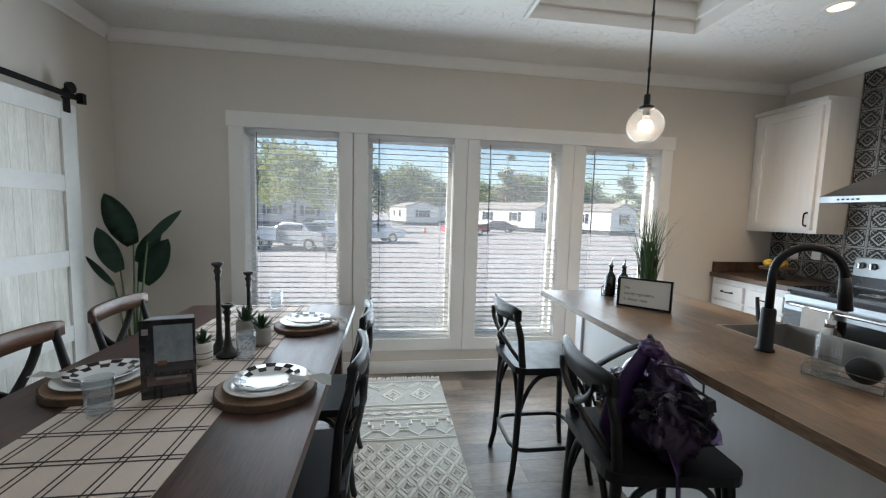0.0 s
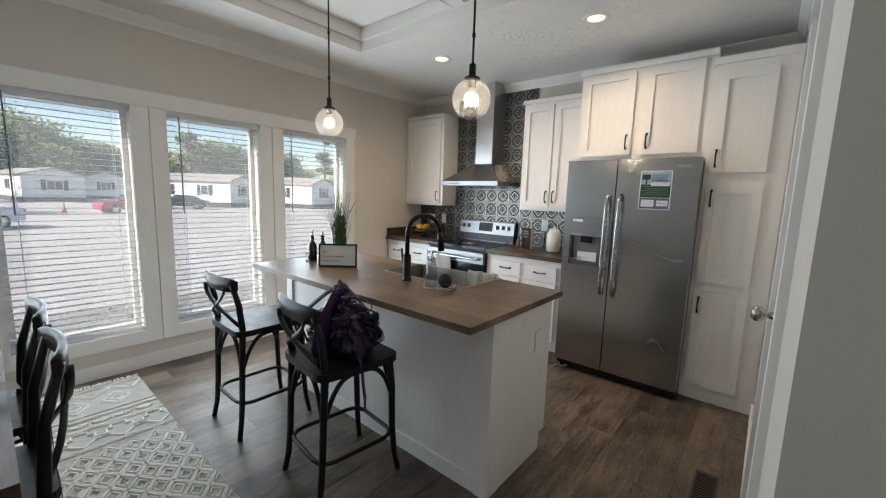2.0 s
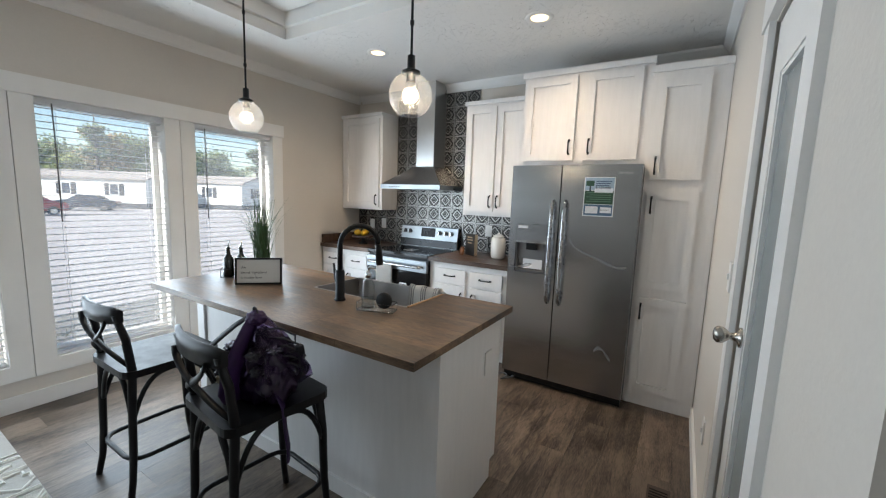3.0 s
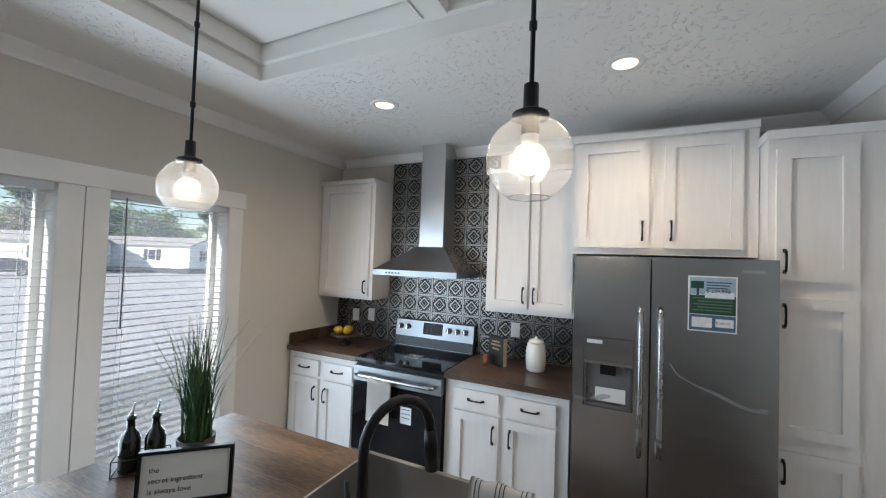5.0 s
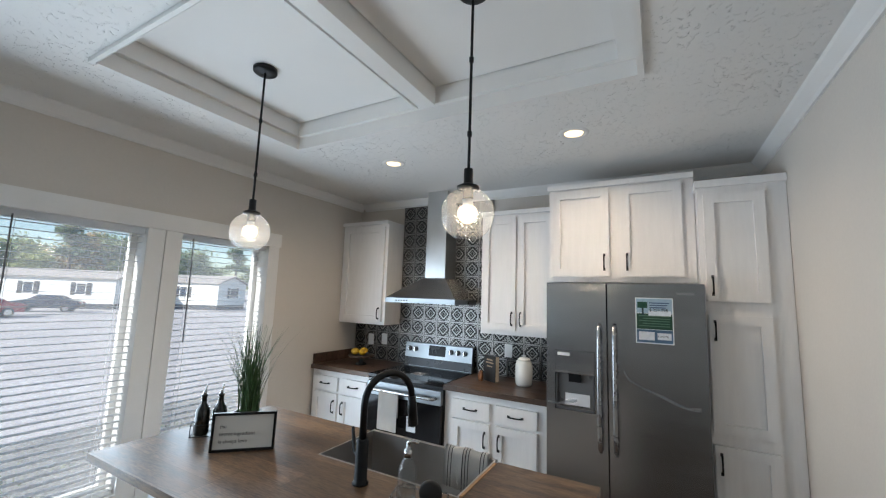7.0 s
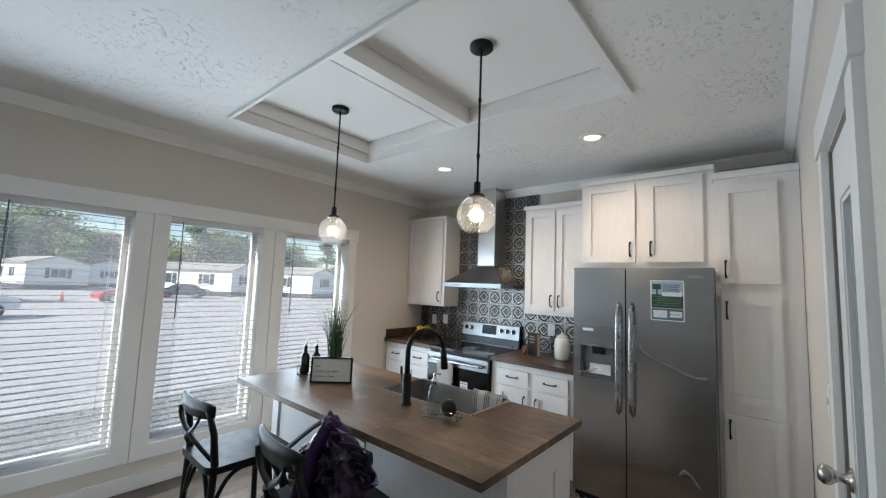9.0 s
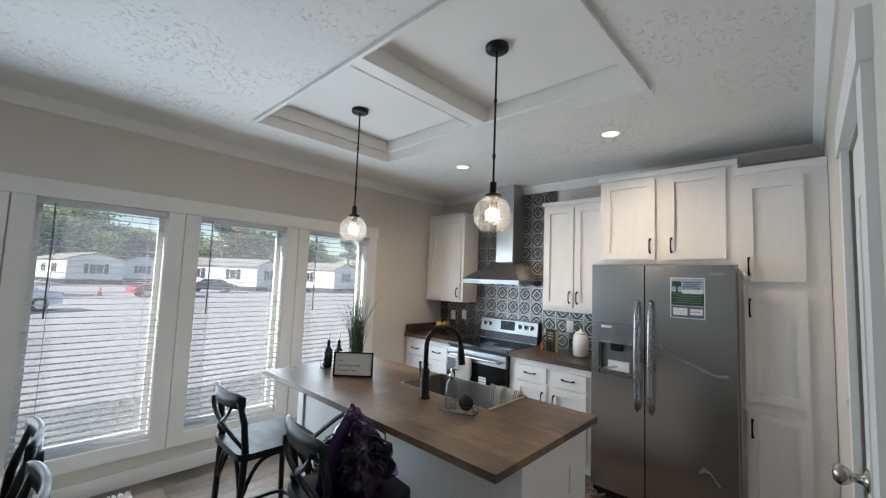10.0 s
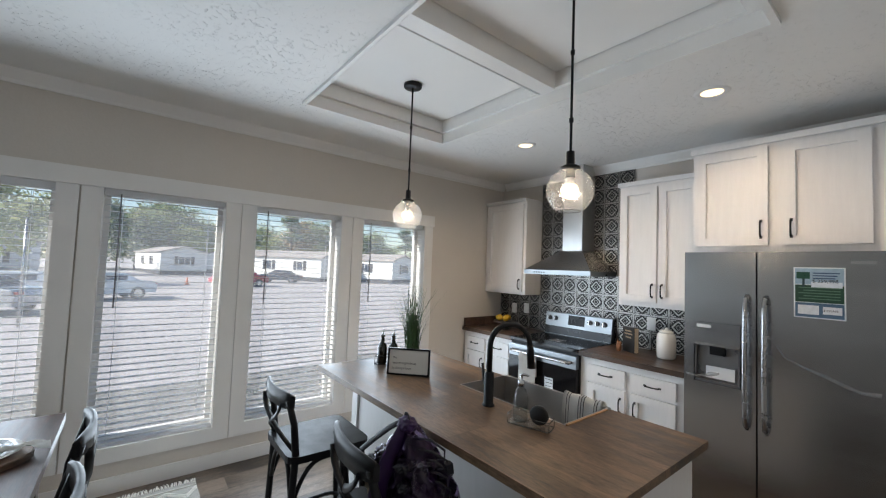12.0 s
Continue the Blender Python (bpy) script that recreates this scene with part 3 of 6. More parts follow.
# ---------------------------------------------------------------- stove and hood
DARK_STEEL = mat("dark_stove_steel", (0.035, 0.036, 0.038), 0.3, 1.0, vary=0.1)
DISPLAY = mat("display_black", (0.006, 0.006, 0.008), 0.3, spec=0.2)
STOVE_STEEL = mat("stove_steel", (0.27, 0.29, 0.305), 0.34, 1.0, vary=0.04, scale=5)
st = thing("stove", "stainless electric stove with a black glass top and door", "stove")
SF = 3.215
part("body", soften(boxes((SF + 0.03, 3.84, R0, R1, 0.03, 0.893)), 0.003), BLACK, st)
part("cooktop", soften(boxes((SF, 3.79, R0, R1, 0.894, 0.918)), 0.004), BLACK_GLASS, st, "black ceramic glass cooktop")
bm = bmesh.new()
prism(bm, [(3.775, 0.918), (3.845, 0.918), (3.845, 1.15), (3.805, 1.15)], R0, R1, Matrix(((1, 0, 0, 0), (0, 0, 1, 0), (0, 1, 0, 0), (0, 0, 0, 1))))
bg = part("backguard", soften(bm, 0.004), STOVE_STEEL, st, "stainless control panel")
SLOPE = (3.805 - 3.775) / (1.15 - 0.918)


def on_guard(name, y0, y1, z0, z1, th, material, label=""):
    bm = bmesh.new()
    vs = []
    for z in (z0, z1):
        xs = 3.775 + SLOPE * (z - 0.918)
        for x in (xs - th, xs - 0.0005):
            for y in (y0, y1):
                vs.append(bm.verts.new((x, y, z)))
    for f in ((0, 1, 5, 4), (2, 3, 7, 6), (0, 2, 6, 4), (1, 3, 7, 5), (0, 1, 3, 2), (4, 5, 7, 6)):
        bm.faces.new([vs[i] for i in f])
    return part(name, bm, material, bg, label)


on_guard("display", 2.275, 2.465, 1.035, 1.135, 0.002, DISPLAY)
on_guard("vent_strip", R0 + 0.004, R1 - 0.004, 0.925, 1.005, 0.002, DARK_STEEL)
for y in (2.695, 2.62, 2.215, 2.14, 2.065):
    x = 3.775 + SLOPE * 0.168
    bm = tube(bmesh.new(), [(x, y, 1.087), (x - 0.022, y, 1.087)], [0.026, 0.023], 14)
    kb = part("knob", bm, DARKP, bg, "dark round control knob")
    part("grip", soften(boxes((x - 0.036, x - 0.0225, y - 0.006, y + 0.006, 1.067, 1.107)), 0.002), STEEL_BRIGHT, kb)
dr = part("oven_door", soften(boxes((SF - 0.012, SF + 0.029, R0 + 0.004, R1 - 0.004, 0.23, 0.745)), 0.004), BLACK_GLASS, st, "black glass oven door")
part("door_top", soften(boxes((SF - 0.014, SF + 0.029, R0 + 0.004, R1 - 0.004, 0.748, 0.86)), 0.003), STOVE_STEEL, st)
part("handle", tube(bmesh.new(), [(SF - 0.012, R0 + 0.05, 0.80), (SF - 0.05, R0 + 0.055, 0.80), (SF - 0.056, R0 + 0.09, 0.80), (SF - 0.062, (R0 + R1) / 2, 0.80), (SF - 0.056, R1 - 0.09, 0.80), (SF - 0.05, R1 - 0.055, 0.80), (SF - 0.012, R1 - 0.05, 0.80)], 0.013, 10), STEEL_BRIGHT, st)
part("drawer", soften(boxes((SF - 0.008, SF + 0.029, R0 + 0.004, R1 - 0.004, 0.06, 0.225)), 0.003), STEEL, st)

hd = thing("range_hood", "stainless chimney range hood above the stove", "hood")
HX, HM, HMC = 3.40, (R0 + R1) / 2, 2.335
part("canopy_rim", soften(boxes((HX, E_X - 0.003, R0 + 0.004, R1 - 0.004, 1.555, 1.60)), 0.002), STOVE_STEEL, hd)
bm = bmesh.new()
lo = [bm.verts.new(p) for p in ((HX, R0 + 0.004, 1.60), (E_X - 0.003, R0 + 0.004, 1.60), (E_X - 0.003, R1 - 0.004, 1.60), (HX, R1 - 0.004, 1.60))]
hi = [bm.verts.new(p) for p in ((3.62, HMC - 0.125, 1.80), (E_X - 0.003, HMC - 0.125, 1.80), (E_X - 0.003, HMC + 0.125, 1.80), (3.62, HMC + 0.125, 1.80))]
bm.faces.new(lo)
bm.faces.new(hi)
for i in range(4):
    bm.faces.new((lo[i], lo[(i + 1) % 4], hi[(i + 1) % 4], hi[i]))
part("canopy", bm, STEEL, hd)
part("chimney", soften(boxes((3.635, E_X - 0.003, HMC - 0.11, HMC + 0.11, 1.80, CEIL_Z - 0.002)), 0.002), mat("chimney_steel", (0.58, 0.59, 0.59), 0.34, 1.0, vary=0.04, scale=4), hd)
for i in range(5):
    part("button", boxes((HX - 0.003, HX - 0.0005, HM + 0.12 + i * 0.03, HM + 0.135 + i * 0.03, 1.57, 1.582)), BLACK, hd)

# ---------------------------------------------------------------- island
IX0, IX1, IY0, IY1, IZ = 1.140, 2.012, 0.642, 2.52, 0.930
isl = thing("kitchen_island", "white panelled kitchen island base with cabinets", "island")
BX0 = 1.40
for d in ((BX0, 1.985, 0.70, 1.045, 0.1, IZ - 0.032), (BX0, 1.985, 1.845, 2.50, 0.1, IZ - 0.032), (BX0, 1.64, 1.045, 1.845, 0.1, IZ - 0.032), (1.64, 1.985, 1.045, 1.845, 0.1, 0.64), (BX0, 1.93, 0.70, 2.50, 0, 0.1)):
    part("carcass_panel", boxes(d), CAB, isl)
part("base_strip", soften(boxes((BX0 - 0.012, BX0 - 0.0005, 0.70, 2.50, 0, 0.085)), 0.002), CAB, isl)
part("corner_post", soften(boxes((BX0 - 0.016, BX0 + 0.045, 2.44, 2.512, 0, IZ - 0.033)), 0.002), CAB, isl)
part("corner_post", soften(boxes((BX0 - 0.016, BX0 + 0.09, 0.688, 0.76, 0, IZ - 0.033)), 0.002), CAB, isl)
part("end_panel", soften(boxes((BX0 + 0.09, 1.985, 0.69, 0.6995, 0.1, IZ - 0.033), (BX0 + 0.09, 1.925, 0.69, 0.6995, 0.0, 0.1)), 0.001), CAB, isl)
part("outlet_plate", soften(boxes((1.80, 1.87, 0.683, 0.6895, 0.62, 0.735)), 0.002), TRIM, isl, "white outlet cover plate")
SK = (1.650, 2.035, 1.06, 1.735)
top = thing("island_worktop", "brown wood-look laminate worktop of the island", "worktop")
for d in ((IX0, SK[0], IY0, IY1), (SK[0], IX1, IY0, SK[2] - 0.0125), (SK[0], IX1, SK[3], IY1)):
    part("slab", boxes((*d, IZ - 0.031, IZ)), TOPW, top)
SINKM = mat("sink_steel", (0.46, 0.455, 0.45), 0.38, 1.0, vary=0.06, scale=8)
part("raw_edge", soften(boxes((SK[0] + 0.01, SK[1] - 0.045, SK[2] - 0.012, SK[2] - 0.001, IZ - 0.02, IZ + 0.0035)), 0.001), mat("raw_board_edge", (0.42, 0.25, 0.13), 0.8, vary=0.2, scale=40), top, "pale raw board edge beside the sink")
sk = thing("sink", "stainless apron-front sink set into the island", "sink")
a, b, c0, d = SK
for w in ((a + 0.001, a + 0.009, c0, d), (b - 0.02, b, c0, d), (a + 0.009, b - 0.02, c0, c0 + 0.008), (a + 0.009, b - 0.02, d - 0.008, d)):
    part("basin_wall", boxes((*w, IZ - 0.24, IZ + 0.001)), SINKM, sk)
part("basin_floor", boxes((a + 0.009, b - 0.02, c0 + 0.008, d - 0.008, IZ - 0.24, IZ - 0.225)), SINKM, sk)
part("drain", lathe(bmesh.new(), [(0.0, IZ - 0.2245), (0.05, IZ - 0.2245), (0.055, IZ - 0.222), (0.04, IZ - 0.221), (0.0, IZ - 0.223)], 20, (a + b) / 2, (c0 + d) / 2), STEEL_BRIGHT, sk)

# ---------------------------------------------------------------- lamps
SEED_GLASS = thin_glass("seeded_glass", (0.97, 0.97, 0.97), 0.04, 1.5, haze=0.10)
BULB_GLOW = glow("warm_bulb", (1.0, 0.76, 0.45), 1.25)
pd = thing("pendant_lamp", "black pendant lamp with a seeded glass globe, lit", "pendant lamp", "pendant lamps over the island")
part("canopy", lathe(bmesh.new(), [(0, -0.0), (0.062, -0.0), (0.062, -0.02), (0.055, -0.026), (0, -0.026)][::-1], 28), BLACK, pd)
bm = tube(bmesh.new(), [(0, 0, -0.022), (0, 0, -0.745)], 0.0058, 8)
for z in (-0.30, -0.60):
    tube(bm, [(0, 0, z - 0.012), (0, 0, z - 0.009), (0, 0, z + 0.009), (0, 0, z + 0.012)], [0.006, 0.0095, 0.0095, 0.006], 8)
part("rod", bm, BLACK, pd)
part("socket", lathe(bmesh.new(), [(0, -0.86), (0.02, -0.86), (0.02, -0.825), (0.042, -0.822), (0.042, -0.812), (0.03, -0.806), (0.018, -0.80), (0.017, -0.745), (0, -0.745)], 20), BLACK, pd, "", (0, 0, 0.008))
GZ, GR = -0.916, 0.098
prof = [(GR * math.cos(a), GZ + GR * math.sin(a)) for a in (radians(-62 + i * (132 / 18)) for i in range(19))]
rim = prof[0]
part("globe_rim", lathe(bmesh.new(), [(rim[0] - 0.0012, rim[1]), (rim[0], rim[1] - 0.0016), (rim[0] + 0.0016, rim[1]), (rim[0], rim[1] + 0.0016), (rim[0] - 0.0012, rim[1])], 32), thin_glass("glass_rim", (0.8, 0.82, 0.82), 0.1, 2.2), pd, "", (0, 0, 0.008))
part("globe", lathe(bmesh.new(), prof, 32), SEED_GLASS, pd, "clear seeded glass globe open below", (0, 0, 0.008))
bp = [(GR * 0.38 * math.cos(a), GZ + 0.002 + GR * 0.38 * math.sin(a)) for a in (radians(-90 + i * 15) for i in range(10))] + [(0.0, GZ + 0.002 + GR * 0.38 * 0.80)]
part("bulb_collar", lathe(bmesh.new(), [(0.0, -0.886), (0.019, -0.886), (0.019, -0.8605), (0.0, -0.8605)], 16), TRIM, pd, "white bulb collar", (0, 0, 0.008))
part("bulb", lathe(bmesh.new(), bp, 20), BULB_GLOW, pd, "warm glowing frosted bulb", (0, 0, 0.008))
for i, (x, y) in enumerate(PENDANTS):
    m = pose(x, y, TRAY_TOP)
    if i == 0:
        pd.matrix_basis = m
    else:
        copy_thing(pd, m)
cl = thing("recessed_light", "round recessed ceiling light, lit warm", "ceiling light", "recessed ceiling lights")
part("trim_ring", lathe(bmesh.new(), [(0.058, -0.001), (0.062, -0.006), (0.088, -0.004), (0.092, 0.0)], 32), TRIM, cl)
part("diffuser", lathe(bmesh.new(), [(0, -0.0035), (0.057, -0.0035), (0.058, -0.001)], 28), glow("can_glow", (1.0, 0.76, 0.46), 1.05), cl)
for i, (x, y) in enumerate(CANS):
    m = pose(x, y, CEIL_Z)
    if i == 0:
        cl.matrix_basis = m
    else:
        copy_thing(cl, m)

# unseen window in the wall behind the walk, added to go with the fill lamp
bw = setting("window_5", boxes((BW[0], BW[0] + 0.05, BACK_Y - 0.1, BACK_Y - 0.02, BW[2], BW[3]), (BW[1] - 0.05, BW[1], BACK_Y - 0.1, BACK_Y - 0.02, BW[2], BW[3]), (BW[0] + 0.05, BW[1] - 0.05, BACK_Y - 0.1, BACK_Y - 0.02, BW[2], BW[2] + 0.05), (BW[0] + 0.05, BW[1] - 0.05, BACK_Y - 0.1, BACK_Y - 0.02, BW[3] - 0.05, BW[3])), TRIM, "unseen white-framed window added in the rear wall", "window")
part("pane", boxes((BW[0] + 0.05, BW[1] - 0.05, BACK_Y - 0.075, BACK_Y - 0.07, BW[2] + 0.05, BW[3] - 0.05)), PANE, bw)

# ---------------------------------------------------------------- glazed door, barn door
sd = setting("door_1", soften(boxes((DOOR_X0, DOOR_X0 + 0.11, S_Y - 0.045, S_Y - 0.008, 0.01, 2.03), (DOOR_X1 - 0.11, DOOR_X1, S_Y - 0.045, S_Y - 0.008, 0.01, 2.03), (DOOR_X0 + 0.11, DOOR_X1 - 0.11, S_Y - 0.045, S_Y - 0.008, 0.01, 0.25), (DOOR_X0 + 0.11, DOOR_X1 - 0.11, S_Y - 0.045, S_Y - 0.008, 1.86, 2.03)), 0.002), TRIM, "white narrow door with one tall frosted glass pane", "door")
FROST = mat("frosted_glass", (0.26, 0.285, 0.29), 0.22, vary=0.03, scale=3)
part("pane", boxes((DOOR_X0 + 0.111, DOOR_X1 - 0.111, S_Y - 0.032, S_Y - 0.024, 0.251, 1.859)), FROST, sd, "frosted grey glass pane")
g = 0.014
part("glazing_bead", boxes((DOOR_X0 + 0.11, DOOR_X0 + 0.11 + g, S_Y - 0.024, S_Y - 0.012, 0.25, 1.86), (DOOR_X1 - 0.11 - g, DOOR_X1 - 0.11, S_Y - 0.024, S_Y - 0.012, 0.25, 1.86), (DOOR_X0 + 0.11 + g, DOOR_X1 - 0.11 - g, S_Y - 0.024, S_Y - 0.012, 0.25, 0.25 + g), (DOOR_X0 + 0.11 + g, DOOR_X1 - 0.11 - g, S_Y - 0.024, S_Y - 0.012, 1.86 - g, 1.86)), TRIM, sd)
NICKEL = mat("satin_nickel", (0.45, 0.42, 0.38), 0.28, 1.0, vary=0.05)
turn_y = Matrix.Rotation(radians(-90), 4, "X")
bm = lathe(bmesh.new(), [(0, 0), (0.032, 0), (0.032, 0.006), (0.014, 0.012), (0.011, 0.03), (0.02, 0.04), (0.028, 0.052), (0.027, 0.064), (0.018, 0.073), (0, 0.076)], 20)
bmesh.ops.transform(bm, matrix=Matrix.Translation((DOOR_X1 - 0.077, S_Y - 0.008, 1.065)) @ turn_y, verts=bm.verts)
part("door_knob", bm, NICKEL, sd, "satin nickel round knob")
for z in (0.25, 1.05, 1.83):
    part("hinge", tube(bmesh.new(), [(DOOR_X0 - 0.004, S_Y + 0.002, z - 0.045), (DOOR_X0 - 0.004, S_Y + 0.002, z + 0.045)], 0.0065, 8), NICKEL, sd)
CW = 0.095
setting("trim_door", soften(boxes((DOOR_X0 - 0.012 - CW, DOOR_X0 - 0.012, S_Y, S_Y + 0.018, 0, 2.045), (DOOR_X1 + 0.012, DOOR_X1 + 0.012 + CW, S_Y, S_Y + 0.018, 0, 2.045), (DOOR_X0 - 0.03 - CW, DOOR_X1 + 0.03 + CW, S_Y, S_Y + 0.024, 2.0455, 2.15)), 0.002), TRIM, "white flat door casing with a wider head board", "trim")
for x, z in ((2.05, 1.20), (2.32, 0.40)):
    pl = thing("wall_plate", "white plastic switch plate on the wall", "switch plate")
    part("plate", soften(boxes((x - 0.035, x + 0.035, S_Y + 0.0005, S_Y + 0.007, z - 0.058, z + 0.058)), 0.002), TRIM, pl)
    part("toggle", boxes((x - 0.005, x + 0.005, S_Y + 0.007, S_Y + 0.014, z - 0.011, z + 0.013)), TRIM, pl)

WASH = wood("whitewashed_boards", (0.60, 0.585, 0.53), (0.84, 0.82, 0.76), 0.55, along=(9, 9, 0.8), scale=2.6, jitter=0.08)
bd = setting("door_2", boxes((W_X + 0.03, W_X + 0.045, 2.05, 3.05, 0.02, 2.01)), WASH, "whitewashed sliding barn door hanging on a black rail", "door")
y0b, y1b, fw = 2.05, 3.05, 0.115
for i in range(7):
    a = y0b + fw + (y1b - y0b - 2 * fw) * i / 7
    part("board", soften(boxes((W_X + 0.0455, W_X + 0.058, a + 0.0008, a + (y1b - y0b - 2 * fw) / 7 - 0.0008, 0.13, 1.91)), 0.003), WASH, bd)
WHITEF = mat("white_door_frame", (0.74, 0.74, 0.72), 0.5, vary=0.05, fine=0.05, fine_scale=30, stretch=(8, 1, 1))
for a, b in ((y0b, y0b + fw), (y1b - fw, y1b)):
    part("stile", soften(boxes((W_X + 0.0455, W_X + 0.074, a, b, 0.02, 2.01)), 0.003), WHITEF, bd)
for z in (0.02, 0.52, 1.0, 1.47, 1.91):
    part("rail", soften(boxes((W_X + 0.0455, W_X + 0.072, y0b + fw + 0.001, y1b - fw - 0.001, z, z + (0.10 if 0.1 < z < 2 else 0.10))), 0.003), WHITEF, bd)
hw = thing("barn_door_track", "black steel sliding track with roller hanger", "door track")
part("track", soften(boxes((W_X + 0.082, W_X + 0.089, 1.2, 3.09, 2.045, 2.08)), 0.001), BLACK, hw)
for y in (1.5, 2.3, 3.05):
    part("standoff", tube(bmesh.new(), [(W_X, y, 2.0625), (W_X + 0.1, y, 2.0625)], 0.011, 10), BLACK, hw)
bm = bmesh.new()
box(bm, W_X + 0.075, W_X + 0.081, 2.95, 3.0, 1.955, 2.095)
tube(bm, [(W_X + 0.091, 2.975, 2.105), (W_X + 0.115, 2.975, 2.105)], 0.034, 18)
part("roller_hanger", bm, BLACK, hw)
part("stop", soften(boxes((W_X + 0.078, W_X + 0.115, 3.055, 3.085, 2.03, 2.095)), 0.003), BLACK, hw)

# ---------------------------------------------------------------- chairs and stools
CHAIRB = mat("black_stained_wood", (0.009, 0.0085, 0.0095), 0.40, spec=0.26, vary=0.35, scale=14, stretch=(1, 1, 0.25), fine=0.2, fine_scale=60)
CHAIRR = wood("brown_stained_wood", (0.03, 0.014, 0.010), (0.17, 0.085, 0.052), 0.34, along=(8, 0.9, 8), scale=3.0)


def rail_curve(w, bulge, z, x, n=10):
    return [(x - bulge * (1 - (2 * i / n - 1) ** 2), -w + 2 * w * i / n, z) for i in range(n + 1)]


def slab_sweep(bm, pts, t, h):
    """A flat band, t thick along x and h high, through points along y, with rounded top corners."""
    rings = []
    n = len(pts)
    for i, (x, y, z) in enumerate(pts):
        e = min(i, n - 1 - i)
        hh = h * (0.72 if e == 0 else 0.93 if e == 1 else 1)
        rings.append([bm.verts.new((x + dx, y, z + dz)) for dx, dz in ((-t / 2, -hh / 2), (t / 2, -hh / 2), (t / 2, hh / 2), (0, hh / 2 + t * 0.3), (-t / 2, hh / 2))])
    for a, b in zip(rings, rings[1:]):
        for k in range(5):
            f = bm.faces.new((a[k], a[(k + 1) % 5], b[(k + 1) % 5], b[k]))
            f.smooth = True
    bm.faces.new(rings[0][::-1])
    bm.faces.new(rings[-1])
    return bm


def cross_chair(name, label, category, group, seat, total, stool, rail_mat):
    """A bentwood cross-back seat that faces +x, its origin on the floor under the seat."""
    c = thing(name, label, category, group)
    fx, fy = (0.215, 0.185) if stool else (0.20, 0.20)
    s = 0.175
    outline = []
    for cx, cy, a0 in ((0.155, 0.155, 0), (-0.165, 0.150, 90), (-0.165, -0.150, 180), (0.155, -0.155, 270)):
        for k in range(5):
            a = radians(a0 + k * 22.5)
            outline.append((cx + 0.055 * math.cos(a), cy + 0.055 * math.sin(a)))
    part("seat", soften(prism(bmesh.new(), outline, seat - 0.034, seat), 0.006), CHAIRB, c)
    for sy in (-1, 1):
        part("leg", tube(bmesh.new(), [(fx + 0.004, sy * (fy + 0.004), 0), (fx - 0.013, sy * (fy - 0.009), seat * 0.16), (fx - 0.022, sy * (fy - 0.015), seat * 0.36), (fx - 0.028, sy * (fy - 0.014), seat * 0.7), (s - 0.004, sy * (s - 0.008), seat - 0.03)], [0.0145, 0.0155, 0.017, 0.018, 0.019], 8), CHAIRB, c)
        lean = 0.055 if stool else 0.07
        part("leg", tube(bmesh.new(), [(-fx - 0.010, sy * (fy + 0.004), 0), (-fx + 0.008, sy * (fy - 0.007), seat * 0.16), (-fx + 0.018, sy * (fy - 0.010), seat * 0.36), (-fx + 0.026, sy * (fy - 0.010), seat * 0.7), (-s - 0.005, sy * s, seat), (-s - 0.02, sy * s, seat + (total - seat) * 0.5), (-s - lean, sy * (s + 0.005), total - 0.03)], [0.0145, 0.0155, 0.017, 0.018, 0.019, 0.017, 0.014], 8), CHAIRB, c)
    topx = -s - (0.055 if stool else 0.07)
    part("top_rail", slab_sweep(bmesh.new(), rail_curve(0.205, 0.035, total - 0.036, topx + 0.012, 12), 0.022, 0.072), rail_mat, c, "curved top rail")
    for sy in (-1, 1):
        p = []
        for i in range(9):
            f = i / 8
            p.append((-s - 0.012 + (topx + s - 0.01) * f - 0.030 * math.sin(math.pi * f), sy * (0.155 - 0.29 * f + 0.03 * math.sin(2 * math.pi * f)), seat + 0.02 + (total - 0.085 - seat) * f))
        part("back_cross", tube(bmesh.new(), p, 0.0155, 8, flat=0.5), CHAIRB, c)
    # bent braces under the seat
    for ax, ay, bx, by in ((fx - 0.03, -fy + 0.02, fx - 0.03, fy - 0.02), (-fx + 0.025, -fy + 0.02, -fx + 0.025, fy - 0.02), (-fx + 0.03, -fy + 0.012, fx - 0.03, -fy + 0.012), (-fx + 0.03, fy - 0.012, fx - 0.03, fy - 0.012)):
        p = arc(16, lambda f: (ax + (bx - ax) * f, ay + (by - ay) * f, seat - 0.045 - 0.19 * abs(2 * f - 1) ** 3.4))
        part("brace", tube(bmesh.new(), p, 0.0115, 8), CHAIRB, c)
    zf = 0.20 if stool else 0.22
    q = fx - 0.010
    w = fy - 0.008
    ring = []
    for cx, cy, a0 in ((q - 0.075, w - 0.075, 0), (-q + 0.075, w - 0.075, 90), (-q + 0.075, -w + 0.075, 180), (q - 0.075, -w + 0.075, 270)):
        for k in range(4):
            a = radians(a0 + k * 30)
            ring.append((cx + 0.075 * math.cos(a), cy + 0.075 * math.sin(a), zf))
    if stool:
        part("foot_ring", tube(bmesh.new(), ring + [ring[0]], 0.011, 8, caps=False), CHAIRB, c)
    else:
        for sy in (-1, 1):
            part("stretcher", tube(bmesh.new(), [(-fx + 0.01, sy * (fy - 0.01), zf), (fx - 0.01, sy * (fy - 0.01), zf)], 0.010, 8), CHAIRB, c)
    return c


